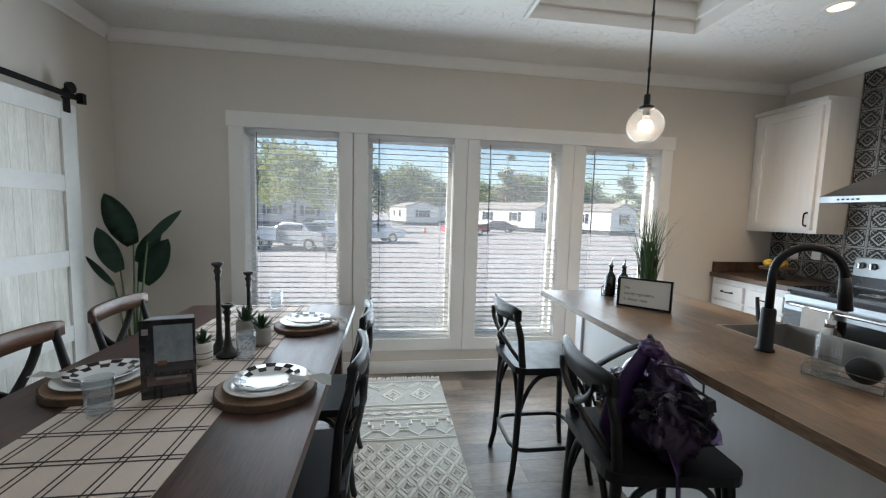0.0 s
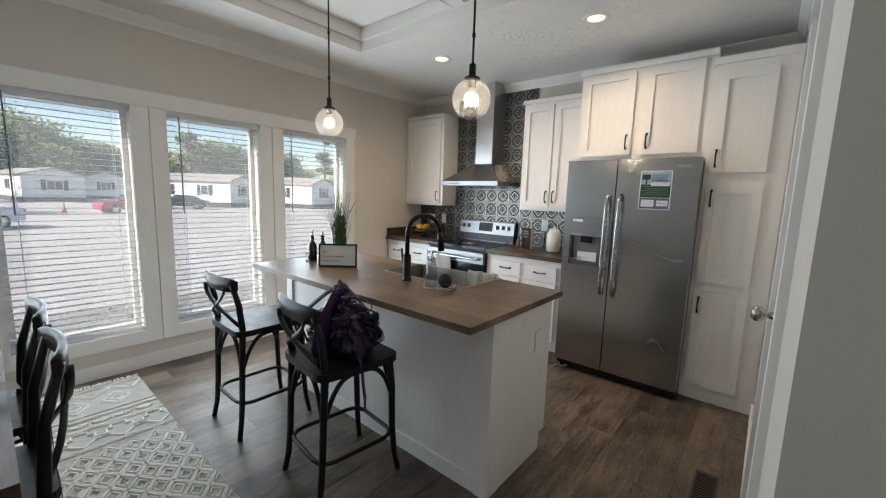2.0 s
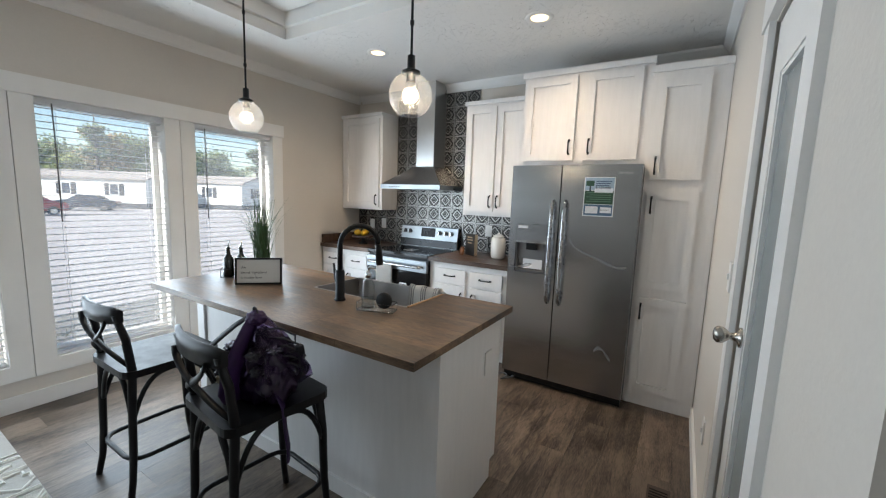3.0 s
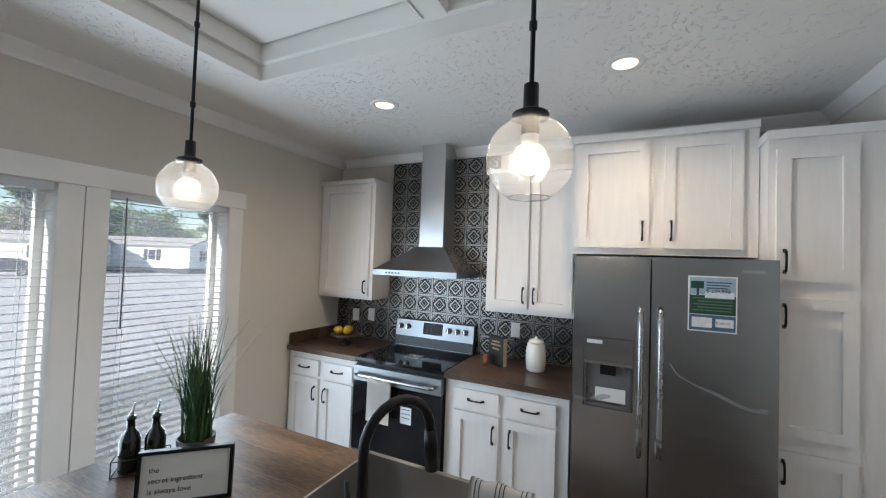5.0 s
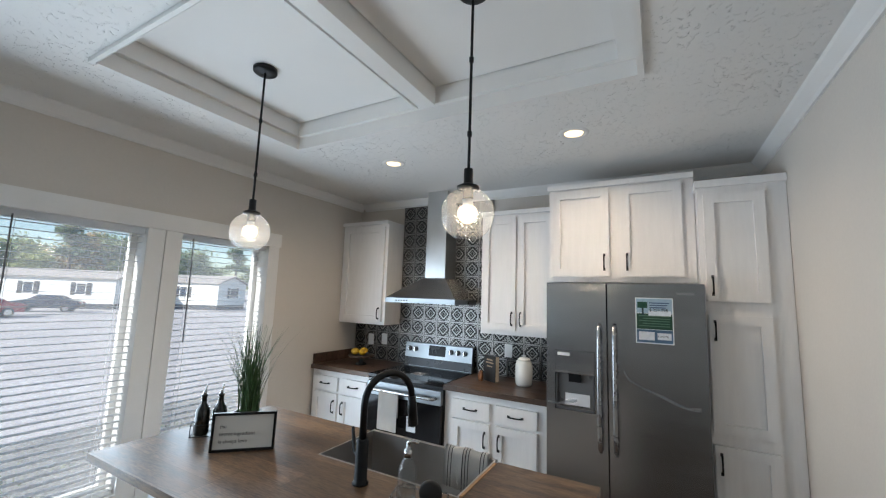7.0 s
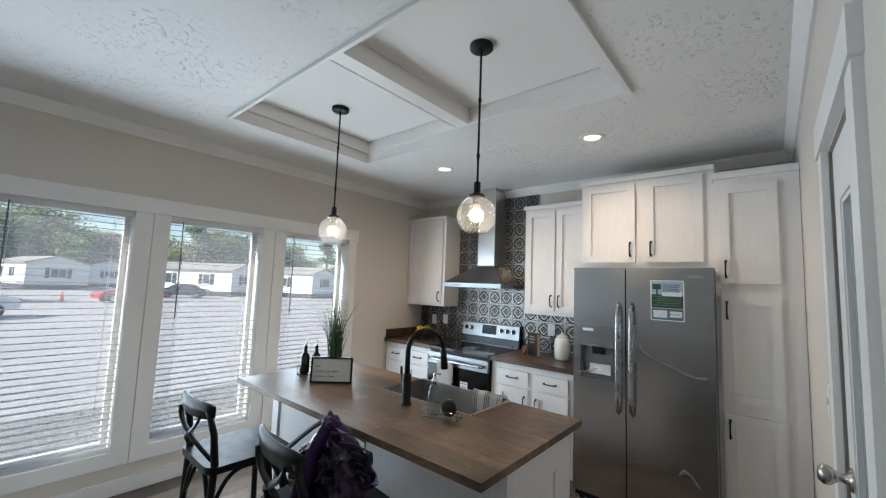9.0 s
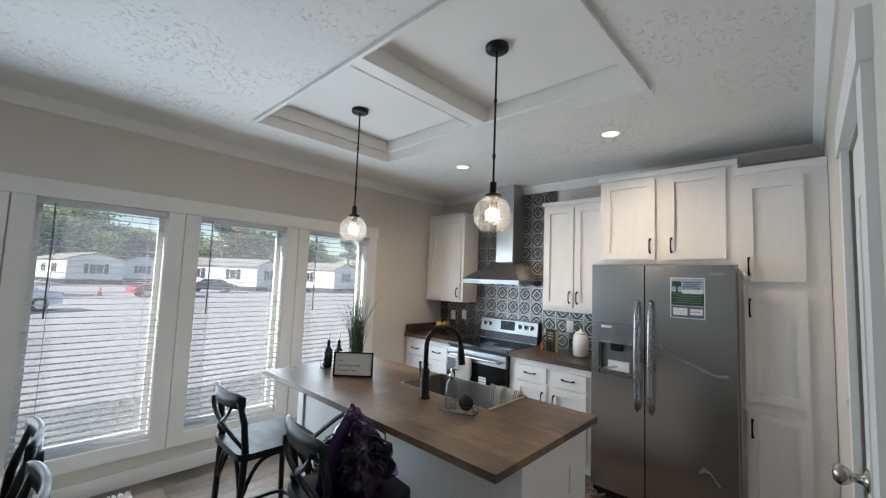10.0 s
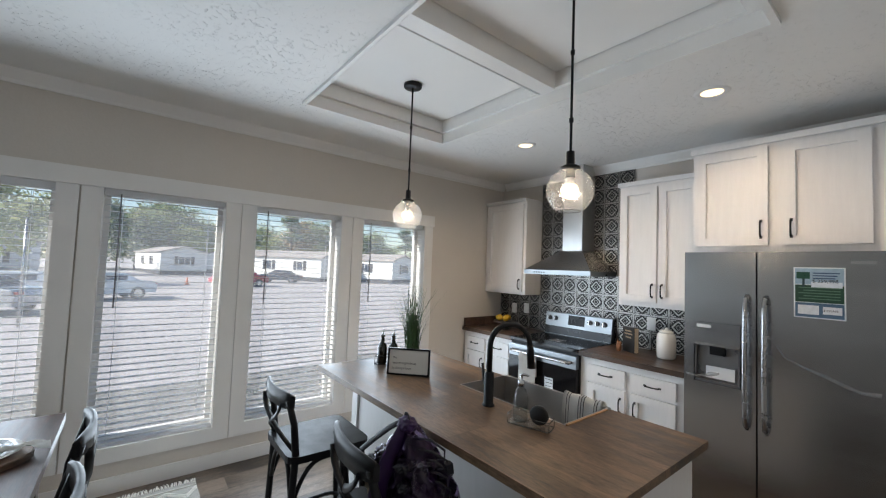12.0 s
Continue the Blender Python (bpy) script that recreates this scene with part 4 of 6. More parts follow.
stool = cross_chair("counter_stool", "black wooden cross-back counter stool at the island", "stool", "stools at the island", 0.645, 0.945, True, CHAIRB)
stool.matrix_basis = pose(1.03, 2.185, 0, 0, 0, 0)
s2 = copy_thing(stool, pose(1.065, 1.375, 0, 0, 0, -6))
tagged(s2, "black wooden cross-back counter stool holding a purple backpack")
ch = cross_chair("dining_chair", "black cross-back dining chair pushed under the table", "chair", "chairs round the table", 0.46, 0.905, False, CHAIRB)
ch.matrix_basis = pose(-0.175, 2.215, 0, 0, 0, 180)
copy_thing(ch, pose(-0.172, 1.64, 0, 0, 0, 180))
ch = cross_chair("dining_chair", "black cross-back dining chair with a brown wooden top rail", "chair", "chairs round the table", 0.46, 0.915, False, CHAIRR)
ch.matrix_basis = pose(-0.93, 2.345, 0, 0, 0, 0)
copy_thing(ch, pose(-0.93, 1.78, 0, 0, 0, 0))

CARDB = mat("cardboard", (0.28, 0.17, 0.09), 0.8, vary=0.1, scale=30)
for x, y, z, top in ((0.030, 2.02, 0.335, 0.30), (0.047, 1.47, 0.378, 0.34)):
    tg = thing("hang_tag", "brown cardboard tag hanging from a chair back", "tag", "hang tags", m=pose(x, y, z, 0, 0, 25))
    part("card", soften(boxes((-0.0015, 0.0015, -0.022, 0.022, -0.032, 0.032)), 0.0005), CARDB, tg)
    part("string", tube(bmesh.new(), [(0, 0, 0.030), (-0.004, 0.01, 0.16), (0.006, 0.03, top)], 0.0012, 5), BLACK, tg)
hs = thing("water_line", "loose dark braided water line under the fridge", "hose")
part("line", tube(bmesh.new(), arc(24, lambda f: (3.06 + 0.03 * math.sin(f * 9), 1.12 - 0.10 * f + 0.03 * math.cos(f * 11), 0.018 + 0.014 * math.sin(f * 8))), 0.005, 6), WANDM, hs)

# ---------------------------------------------------------------- dining table and what stands on it
TZ = 0.762
tb0 = thing("dining_table", "dark brown wooden dining table laid for a meal", "table", m=pose(-0.55, 1.945, 0))
part("tabletop", soften(boxes((-0.5075, 0.5075, -0.915, 0.915, TZ - 0.042, TZ)), 0.004, 2), TABLEW, tb0)
part("apron", boxes((-0.42, 0.42, -0.80, 0.80, TZ - 0.12, TZ - 0.043)), TABLEW, tb0)
for sx in (-1, 1):
    for sy in (-1, 1):
        part("leg", soften(boxes((sx * 0.40 - 0.04, sx * 0.40 + 0.04, sy * 0.79 - 0.04, sy * 0.79 + 0.04, 0, TZ - 0.0435)), 0.004), TABLEW, tb0)

LINEN = mat("cream_linen", (0.70, 0.585, 0.51), 0.85, vary=0.04, scale=9, fine=0.16, fine_scale=420, bump=0.0004)
THREAD = mat("dark_thread", (0.035, 0.03, 0.032), 0.9, vary=0.1)
rn = thing("table_runner", "cream linen table runner with dark double stripes", "table runner", m=pose(-0.565, 1.945, TZ))
part("cloth", soften(boxes((-0.235, 0.235, -0.905, 0.90, 0.0003, 0.003)), 0.001), LINEN, rn)
for i in range(5):
    for d in (-0.0085, 0.0085):
        x = -0.188 + i * 0.094 + d
        part("stripe", boxes((x - 0.0022, x + 0.0022, -0.905, 0.90, 0.0031, 0.0037)), THREAD, rn)
for i in range(14):
    for d in (-0.0085, 0.0085):
        y = -0.86 + i * 0.132 + d
        part("stripe", boxes((-0.235, 0.235, y - 0.0022, y + 0.0022, 0.0034, 0.0041)), THREAD, rn)

BARK = mat("bark_edge", (0.075, 0.045, 0.028), 0.85, vary=0.35, scale=30, bump=0.003, fine_scale=60)
SLICE = wood("slice_wood", (0.15, 0.085, 0.05), (0.34, 0.22, 0.14), 0.55, along=(6, 6, 6), scale=3)
CHINA = mat("white_china", (0.74, 0.74, 0.73), 0.14, vary=0.02, coat=0.4, rvar=0.04)
CHECK = mat("black_glaze", (0.02, 0.016, 0.014), 0.18, vary=0.1)
NAPKIN = mat("white_napkin", (0.70, 0.68, 0.64), 0.9, vary=0.04, fine=0.1, fine_scale=300)


def plate(name, r, z, material, parent_label, m, check=False):
    p = thing(name, parent_label, "plate", "plates on the table", m)
    prof = [(0, 0.0), (r * 0.6, 0.0), (r * 0.66, 0.003), (r * 0.98, 0.014), (r, 0.017), (r * 0.985, 0.019), (r * 0.68, 0.008), (r * 0.6, 0.0045), (0, 0.0045)]
    part("body", lathe(bmesh.new(), prof, 40), CHINA, p)
    if check:
        bm = bmesh.new()
        n = 36
        for j, (r0, r1) in enumerate(((0.63, 0.81), (0.81, 0.98))):
            for k in range(n):
                if (k // 2 + j) % 2:
                    vs = []
                    for rr, kk in ((r0, k), (r1, k), (r1, k + 1), (r0, k + 1)):
                        zz = 0.0088 + (rr - 0.68) / 0.305 * 0.0112
                        vs.append(bm.verts.new((r * rr * math.cos(2 * math.pi * kk / n), r * rr * math.sin(2 * math.pi * kk / n), zz)))
                    bm.faces.new(vs)
        bmesh.ops.remove_doubles(bm, verts=bm.verts, dist=1e-5)
        bmesh.ops.solidify(bm, geom=bm.faces[:], thickness=0.0006)
        part("check_rim", bm, CHECK, p, "black checks round the rim")
    return p


def setting_at(x, y, turn, napkin=1):
    c = thing("wood_charger", "round wood slice charger with a bark edge", "charger", "wood chargers on the table", pose(x, y, TZ + 0.0005, 0, 0, turn))
    rng = random.Random(int(x * 100) + 7)
    out = [(0.166 * (1 + 0.02 * math.sin(3 * a + turn) + 0.012 * math.sin(7 * a)) * math.cos(a), 0.166 * (1 + 0.02 * math.sin(3 * a + turn) + 0.012 * math.sin(7 * a)) * math.sin(a)) for a in (2 * math.pi * k / 44 for k in range(44))]
    part("slice", prism(bmesh.new(), [(px * 0.965, py * 0.965) for px, py in out], 0.0, 0.025), SLICE, c)
    part("bark", prism(bmesh.new(), out, 0.002, 0.0225), BARK, c, "dark rough bark")
    plate("dinner_plate", 0.138, 0, CHINA, "white china dinner plate on a wood charger", pose(x, y, TZ + 0.026))
    plate("salad_plate", 0.108, 0, CHINA, "small white plate with a black checked rim", pose(x, y, TZ + 0.0365, 1.5, 1, turn), True)
    nk = thing("napkin", "crumpled white cloth napkin lying beside the plate", "napkin", "napkins on the table", pose(x + 0.135 * napkin, y - 0.005, TZ + 0.046, 0, 0, 8))
    bm = bmesh.new()
    gx, gy = 14, 10
    vs = [[bm.verts.new((-0.06 + 0.14 * i / gx, -0.05 + 0.10 * j / gy * (0.4 + 0.6 * abs(i / gx - 0.35) * 1.5), 0.004 - 0.03 * max(0, (i / gx - 0.45)) * 1.4 + 0.012 * noise.noise(Vector((i * 0.33, j * 0.5, x * 9)))  + 0.006)) for j in range(gy + 1)] for i in range(gx + 1)]
    for i in range(gx):
        for j in range(gy):
            f = bm.faces.new((vs[i][j], vs[i + 1][j], vs[i + 1][j + 1], vs[i][j + 1]))
            f.smooth = True
    bmesh.ops.solidify(bm, geom=bm.faces[:], thickness=0.003)
    part("cloth", bm, NAPKIN, nk)


setting_at(-0.235, 1.585, 10)
setting_at(-0.255, 2.35, 75)
setting_at(-0.81, 1.675, 130, -1)

TUMBLER = thin_glass("clear_glass", (0.88, 0.90, 0.91), 0.04, 1.9, haze=0.05)
for i, (x, y) in enumerate(((-0.672, 1.445), (-0.405, 1.875), (-0.515, 2.72))):
    gs = thing("drinking_glass", "clear fluted drinking glass", "glass", "glasses on the table", pose(x, y, TZ + 0.004))
    bm = bmesh.new()
    n, prof = 40, [(0.028, 0.0), (0.031, 0.006), (0.036, 0.085), (0.039, 0.118), (0.0365, 0.118), (0.0335, 0.085), (0.0285, 0.012), (0.0, 0.010)]
    lathe(bm, prof, n)
    for v in bm.verts:
        r = math.hypot(v.co.x, v.co.y)
        if r > 0.03 and v.co.z < 0.09:
            k = round(math.atan2(v.co.y, v.co.x) / (2 * math.pi / n))
            f = 1 + (0.035 if k % 2 else -0.03)
            v.co.x, v.co.y = v.co.x * f, v.co.y * f
    part("tumbler", bm, TUMBLER, gs)

IRON = mat("matt_black_iron", (0.012, 0.011, 0.011), 0.55, vary=0.2, scale=30)
for x, y, h in ((-0.553, 1.985, 0.393), (-0.545, 2.33, 0.30), (-0.497, 1.93, 0.225)):
    cs = thing("candlestick", "black turned metal candlestick", "candlestick", "candlesticks on the table", pose(x, y, TZ + 0.004))
    part("stem", lathe(bmesh.new(), [(0, 0), (0.046, 0), (0.048, 0.008), (0.028, 0.020), (0.016, 0.045), (0.0115, 0.085), (0.010, h * 0.55), (0.009, h - 0.085), (0.013, h - 0.07), (0.010, h - 0.055), (0.017, h - 0.035), (0.010, h - 0.022), (0.024, h - 0.008), (0.024, h), (0.011, h), (0.011, h - 0.012), (0, h - 0.012)], 20), IRON, cs)

SUCC = mat("succulent_green", (0.055, 0.115, 0.05), 0.5, vary=0.3, scale=40)
POT = mat("grey_cement_pot", (0.30, 0.29, 0.27), 0.8, vary=0.12, scale=25, fine=0.1)
WHITEPOT = mat("white_ceramic", (0.68, 0.66, 0.62), 0.45, vary=0.05, scale=20)


def leaf_blade(bm, base, way, up, l, w, curl=0.25, n=5, fold=0.25):
    """A pointed leaf with a folded midrib from base along way."""
    way, up = Vector(way).normalized(), Vector(up).normalized()
    side = way.cross(up).normalized()
    up = side.cross(way).normalized()
    base = Vector(base)
    rows = []
    for i in range(n + 1):
        f = i / n
        ww = w * math.sin(math.pi * min(0.98, f * 0.86 + 0.12)) ** 0.8 if i < n else 0.0008
        c = base + way * l * f - up * curl * l * f * f
        rows.append((bm.verts.new(c - side * ww + up * ww * fold), bm.verts.new(c), bm.verts.new(c + side * ww + up * ww * fold)))
    for a, b in zip(rows, rows[1:]):
        for k in (0, 1):
            f = bm.faces.new((a[k], a[k + 1], b[k + 1], b[k]))
            f.smooth = True


def succulent(x, y, r, h, potmat, label, leaves=22, jar=False):
    s = thing("succulent_plant", label, "plant", "small plants on the table", pose(x, y, TZ + 0.004))
    prof = [(0, 0), (r * 0.8, 0), (r, h * 0.3), (r, h * 0.85), (r * 0.9, h), (r * 0.8, h), (r * 0.8, h - 0.012), (0, h - 0.012)]
    p = part("pot", lathe(bmesh.new(), prof, 24), potmat, s)
    if jar:
        for z in (0.3, 0.55):
            part("band", lathe(bmesh.new(), [(r + 0.0004, h * z), (r + 0.001, h * z + 0.0015), (r + 0.0004, h * z + 0.003)], 24), BLACK, p, "thin black painted line")
    rng = random.Random(int(1000 * abs(x)))
    bm = bmesh.new()
    for k in range(leaves):
        a, e = k * 2.4, radians(15 + 65 * k / leaves)
        leaf_blade(bm, (0, 0, h - 0.012), (math.cos(a) * math.cos(e), math.sin(a) * math.cos(e), math.sin(e)), (-math.cos(a) * math.sin(e), -math.sin(a) * math.sin(e), math.cos(e)), r * rng.uniform(1.5, 2.0), r * 0.22, -0.15, 4)
    bmesh.ops.solidify(bm, geom=bm.faces[:], thickness=0.0015)
    part("leaves", bm, SUCC, s)


succulent(-0.40, 2.06, 0.042, 0.085, POT, "green succulent in a grey cement pot")
succulent(-0.505, 2.17, 0.045, 0.09, POT, "green succulent in a grey cement pot")
succulent(-0.56, 1.845, 0.037, 0.09, WHITEPOT, "green succulent in a white jar with black lines", 16, True)

# upright photo booklet
bk = thing("photo_booklet", "dark glossy upright booklet with interior photographs", "booklet", m=pose(-0.535, 1.555, TZ + 0.0045, 0, 0, 14))
GLOSSY = mat("glossy_print_dark", (0.018, 0.018, 0.022), 0.1, vary=0.3, scale=30, coat=0.5)
cov = part("cover", soften(boxes((-0.077, 0.077, -0.004, 0.004, 0, 0.262)), 0.001), GLOSSY, bk)
flap = bmesh.new()
prism(flap, [(-0.077, 0.005), (0.077, 0.005), (0.06, 0.07), (-0.06, 0.07)], 0.254, 0.2575)
part("flap", flap, mat("booklet_white", (0.50, 0.54, 0.60), 0.2), bk, "pale folded flap on top")
part("back_leg", boxes((-0.06, 0.06, 0.066, 0.069, 0, 0.2535)), GLOSSY, bk)
for nm, d, col in (("photo_wall", (-0.038, 0.07, 0.120, 0.245), (0.20, 0.23, 0.26)), ("photo_sofa", (-0.044, 0.072, 0.09, 0.119), (0.035, 0.033, 0.035)), ("photo_cushion", (-0.03, -0.004, 0.112, 0.127), (0.16, 0.07, 0.03)), ("photo_floor", (-0.06, 0.065, 0.045, 0.075), (0.09, 0.06, 0.06)), ("photo_rug", (-0.035, 0.05, 0.064, 0.072), (0.16, 0.16, 0.17)), ("logo_bars", (-0.07, -0.052, 0.215, 0.235), (0.35, 0.35, 0.35))):
    dy = {"photo_wall": -0.0048, "photo_sofa": -0.0048, "photo_cushion": -0.0054, "photo_floor": -0.0048, "photo_rug": -0.0054, "logo_bars": -0.0048}[nm]
    part(nm, boxes((d[0], d[1], dy, dy + 0.0005, d[2], d[3])), mat(nm, col, 0.12, vary=0.25, scale=25, coat=0.4), cov)

# ---------------------------------------------------------------- rug
RX0, RX1, RY0, RY1 = -0.045, 0.620, 1.05, 3.345
RUGB = mat("rug_weave", (0.40, 0.38, 0.345), 0.95, vary=0.08, scale=12, fine=0.35, fine_scale=150, stretch=(1, 3, 1), bump=0.002)
YARN = mat("rug_cream_yarn", (0.70, 0.67, 0.61), 0.95, vary=0.08, scale=25, fine=0.25, fine_scale=220, bump=0.0015)
rug = thing("runner_rug", "cream and grey woven runner rug with diamonds and fringe", "rug", m=pose(0, 0, 0))
part("weave", soften(boxes((RX0, RX1, RY0, RY1, 0.0005, 0.008)), 0.002), RUGB, rug)


def ridge(bm, p, q, w=0.011, h=0.007, z=0.008):
    p, q = Vector((*p, 0)), Vector((*q, 0))
    d = (q - p).normalized()
    s = Vector((-d.y, d.x, 0)) * w / 2
    p, q = p - d * w * 0.3, q + d * w * 0.3
    a = [bm.verts.new((v.x, v.y, zz)) for v, zz in ((p - s, z), (p + s, z), (p + s * 0.45, z + h), (p - s * 0.45, z + h))]
    b = [bm.verts.new((v.x, v.y, zz)) for v, zz in ((q - s, z), (q + s, z), (q + s * 0.45, z + h), (q - s * 0.45, z + h))]
    for k in range(4):
        bm.faces.new((a[k], a[(k + 1) % 4], b[(k + 1) % 4], b[k]))
    bm.faces.new(a[::-1])
    bm.faces.new(b)


bm = bmesh.new()
nx = 6
cw = (RX1 - RX0 - 0.02) / nx
CELL = 0.155


def zigzag(bm, pts, w, h):
    for p, q in zip(pts, pts[1:]):
        ridge(bm, p, q, w, h)


def in_rug(x):
    return max(RX0 + 0.008, min(RX1 - 0.008, x))


# fine cords across the lattice, then crossing double bands and a small diamond in every cell
yr = RY0 + 0.01
while yr < 2.46:
    ridge(bm, (RX0 + 0.004, yr), (RX1 - 0.004, yr), 0.006, 0.003)
    yr += 0.011
r, y = 0, 2.355
while y > RY0 + CELL / 2:
    for i in range(-1, nx + 1):
        cx = RX0 + 0.01 + (i + (0.5 if r % 2 else 1.0)) * cw
        for f, w in ((0.90, 0.013), (0.52, 0.011)):
            pts = [(cx - cw / 2 * f, y), (cx, y + CELL / 2 * f), (cx + cw / 2 * f, y), (cx, y - CELL / 2 * f)]
            if RX0 < pts[0][0] and pts[2][0] < RX1:
                zigzag(bm, pts + pts[:1], w, 0.012)
            elif RX0 < cx < RX1:
                half = pts[:2] + pts[3:] if pts[0][0] > RX0 else pts[1:4]
                zigzag(bm, [pts[1], pts[0], pts[3]] if pts[0][0] > RX0 else half, w, 0.012)
    y -= CELL / 2
    r += 1
# cords and a row of ovals
for y in (2.475, 2.492, 2.712, 2.728, 2.845, 2.862, 2.905, 3.285):
    ridge(bm, (RX0 + 0.006, y), (RX1 - 0.006, y), 0.011, 0.009)
x = RX0 + 0.05
while x < RX1 - 0.03:
    zigzag(bm, [(x - 0.04, 2.787), (x, 2.805), (x + 0.04, 2.787), (x, 2.769), (x - 0.04, 2.787)], 0.013, 0.010)
    ridge(bm, (x - 0.03, 2.787), (x + 0.03, 2.787), 0.02, 0.008)
    x += 0.105
# stepped motifs over points
for k in range(4):
    cx = RX0 + 0.075 + k * 0.175
    pts = [(-0.0875, 2.60), (-0.062, 2.60), (-0.062, 2.645), (-0.036, 2.645), (-0.036, 2.688), (0.036, 2.688), (0.036, 2.645), (0.062, 2.645), (0.062, 2.60), (0.0875, 2.60)]
    zigzag(bm, [(in_rug(cx + dx), y) for dx, y in pts], 0.016, 0.010)
    zigzag(bm, [(in_rug(cx + dx), y) for dx, y in ((-0.0875, 2.575), (-0.06, 2.575), (0.0, 2.512), (0.06, 2.575), (0.0875, 2.575))], 0.016, 0.010)
# large diamonds under a zigzag
for k in range(4):
    cx = RX0 + 0.06 + k * 0.2125
    for f, w in ((1.0, 0.016), (0.5, 0.012)):
        pts = [(cx - 0.075 * f, 3.055), (cx, 3.055 + 0.09 * f), (cx + 0.075 * f, 3.055), (cx, 3.055 - 0.09 * f)]
        if pts[2][0] < RX1 and pts[0][0] > RX0:
            zigzag(bm, pts + pts[:1], w, 0.010)
for y, d in ((3.15, 0.09), (3.175, 0.09)):
    zigzag(bm, [(in_rug(RX0 + 0.06 + k * 0.10625), y + (d if k % 2 == 0 else 0.0)) for k in range(-1, 8) if RX0 - 0.06 < RX0 + 0.06 + k * 0.10625 < RX1 + 0.06], 0.012, 0.009)
part("raised_pattern", bm, YARN, rug, "raised cream yarn diamonds and zigzags")
bm = bmesh.new()
rng = random.Random(3)
for i in range(62):
    x = RX0 + 0.006 + (RX1 - RX0 - 0.012) * i / 61
    d = rng.uniform(-0.018, 0.018)
    tube(bm, [(x, RY1 - 0.004, 0.006), (x + d * 0.4, RY1 + 0.025, 0.010), (x + d, RY1 + rng.uniform(0.045, 0.07), 0.0045)], [0.0045, 0.005, 0.003], 5)
tagged(part("fringe", bm, YARN, rug, "cream knotted fringe"), kind="stuff")

# ---------------------------------------------------------------- tall plant in the corner
LEAF = mat("dark_leaf", (0.018, 0.055, 0.030), 0.38, vary=0.3, scale=10, stretch=(1, 1, 3), fine=0.1)
STEM = mat("leaf_stem", (0.07, 0.11, 0.045), 0.5, vary=0.2, scale=20)
PX, PY = -1.57, 3.12
tp = thing("potted_plant", "tall broad-leaved green plant in a dark pot", "plant", m=pose(PX, PY, 0))
part("pot", lathe(bmesh.new(), [(0, 0), (0.115, 0), (0.125, 0.02), (0.15, 0.28), (0.155, 0.30), (0.14, 0.30), (0.135, 0.27), (0, 0.265)], 28), mat("dark_pot", (0.03, 0.03, 0.03), 0.6), tp)
part("soil", lathe(bmesh.new(), [(0, 0.275), (0.13, 0.272), (0.135, 0.265)], 20), mat("soil", (0.03, 0.02, 0.014), 0.95, vary=0.3, scale=40), tp)
for bx, by, bz, tx, ty, tz, w, cur in ((0.01, 0.02, 1.124, -0.153, 0.03, 1.468, 0.088, -0.05), (-0.048, -0.03, 0.947, -0.185, -0.04, 1.24, 0.070, 0.06), (-0.078, -0.05, 0.852, -0.277, -0.02, 1.048, 0.024, 0.08), (0.109, 0.0, 1.143, 0.327, -0.03, 1.372, 0.036, 0.10), (0.054, 0.04, 0.85, 0.216, 0.07, 1.164, 0.090, -0.05), (0.015, 0.06, 0.991, 0.150, 0.08, 1.245, 0.062, 0.05)):
    b, t = Vector((bx, by, bz)), Vector((tx, ty, tz))
    part("stem", tube(bmesh.new(), [(bx * 0.15, by * 0.15, 0.27), (bx * 0.5, by * 0.5, bz * 0.62), tuple(b)], [0.011, 0.009, 0.005], 6), STEM, tp)
    bm = bmesh.new()
    d = t - b
    leaf_blade(bm, b, d, Vector((0.1 if tx > 0 else -0.1, -1.0, 0.35)), d.length, w, cur, 10, 0.18)
    bmesh.ops.solidify(bm, geom=bm.faces[:], thickness=0.0015)
    part("leaf", bm, LEAF, tp)

# ---------------------------------------------------------------- island things
FZ = IZ + 0.0005
fc = thing("kitchen_faucet", "matt black gooseneck kitchen faucet behind the sink", "faucet", m=pose(1.547, 1.409, FZ, 0, 0, -24))
part("base", lathe(bmesh.new(), [(0, 0), (0.03, 0), (0.03, 0.006), (0.024, 0.012), (0.023, 0.15), (0.019, 0.158), (0, 0.158)], 20), BLACK, fc)
pts = [(0, 0, 0.15), (0, 0, 0.275)] + [(0.105 - 0.105 * math.cos(a), 0, 0.28 + 0.105 * math.sin(a)) for a in (math.pi * i / 12 for i in range(0, 13))]
part("neck", tube(bmesh.new(), pts, 0.0135, 12), BLACK, fc)
part("spray_head", tube(bmesh.new(), [(0.21, 0, 0.285), (0.214, 0, 0.245), (0.222, 0, 0.17)], [0.0155, 0.0185, 0.0205], 12), BLACK, fc)
lv = part("lever", tube(bmesh.new(), [(0, 0.018, 0.09), (0, 0.045, 0.092), (-0.004, 0.056, 0.10), (-0.012, 0.062, 0.185)], [0.012, 0.012, 0.008, 0.006], 8), BLACK, fc)

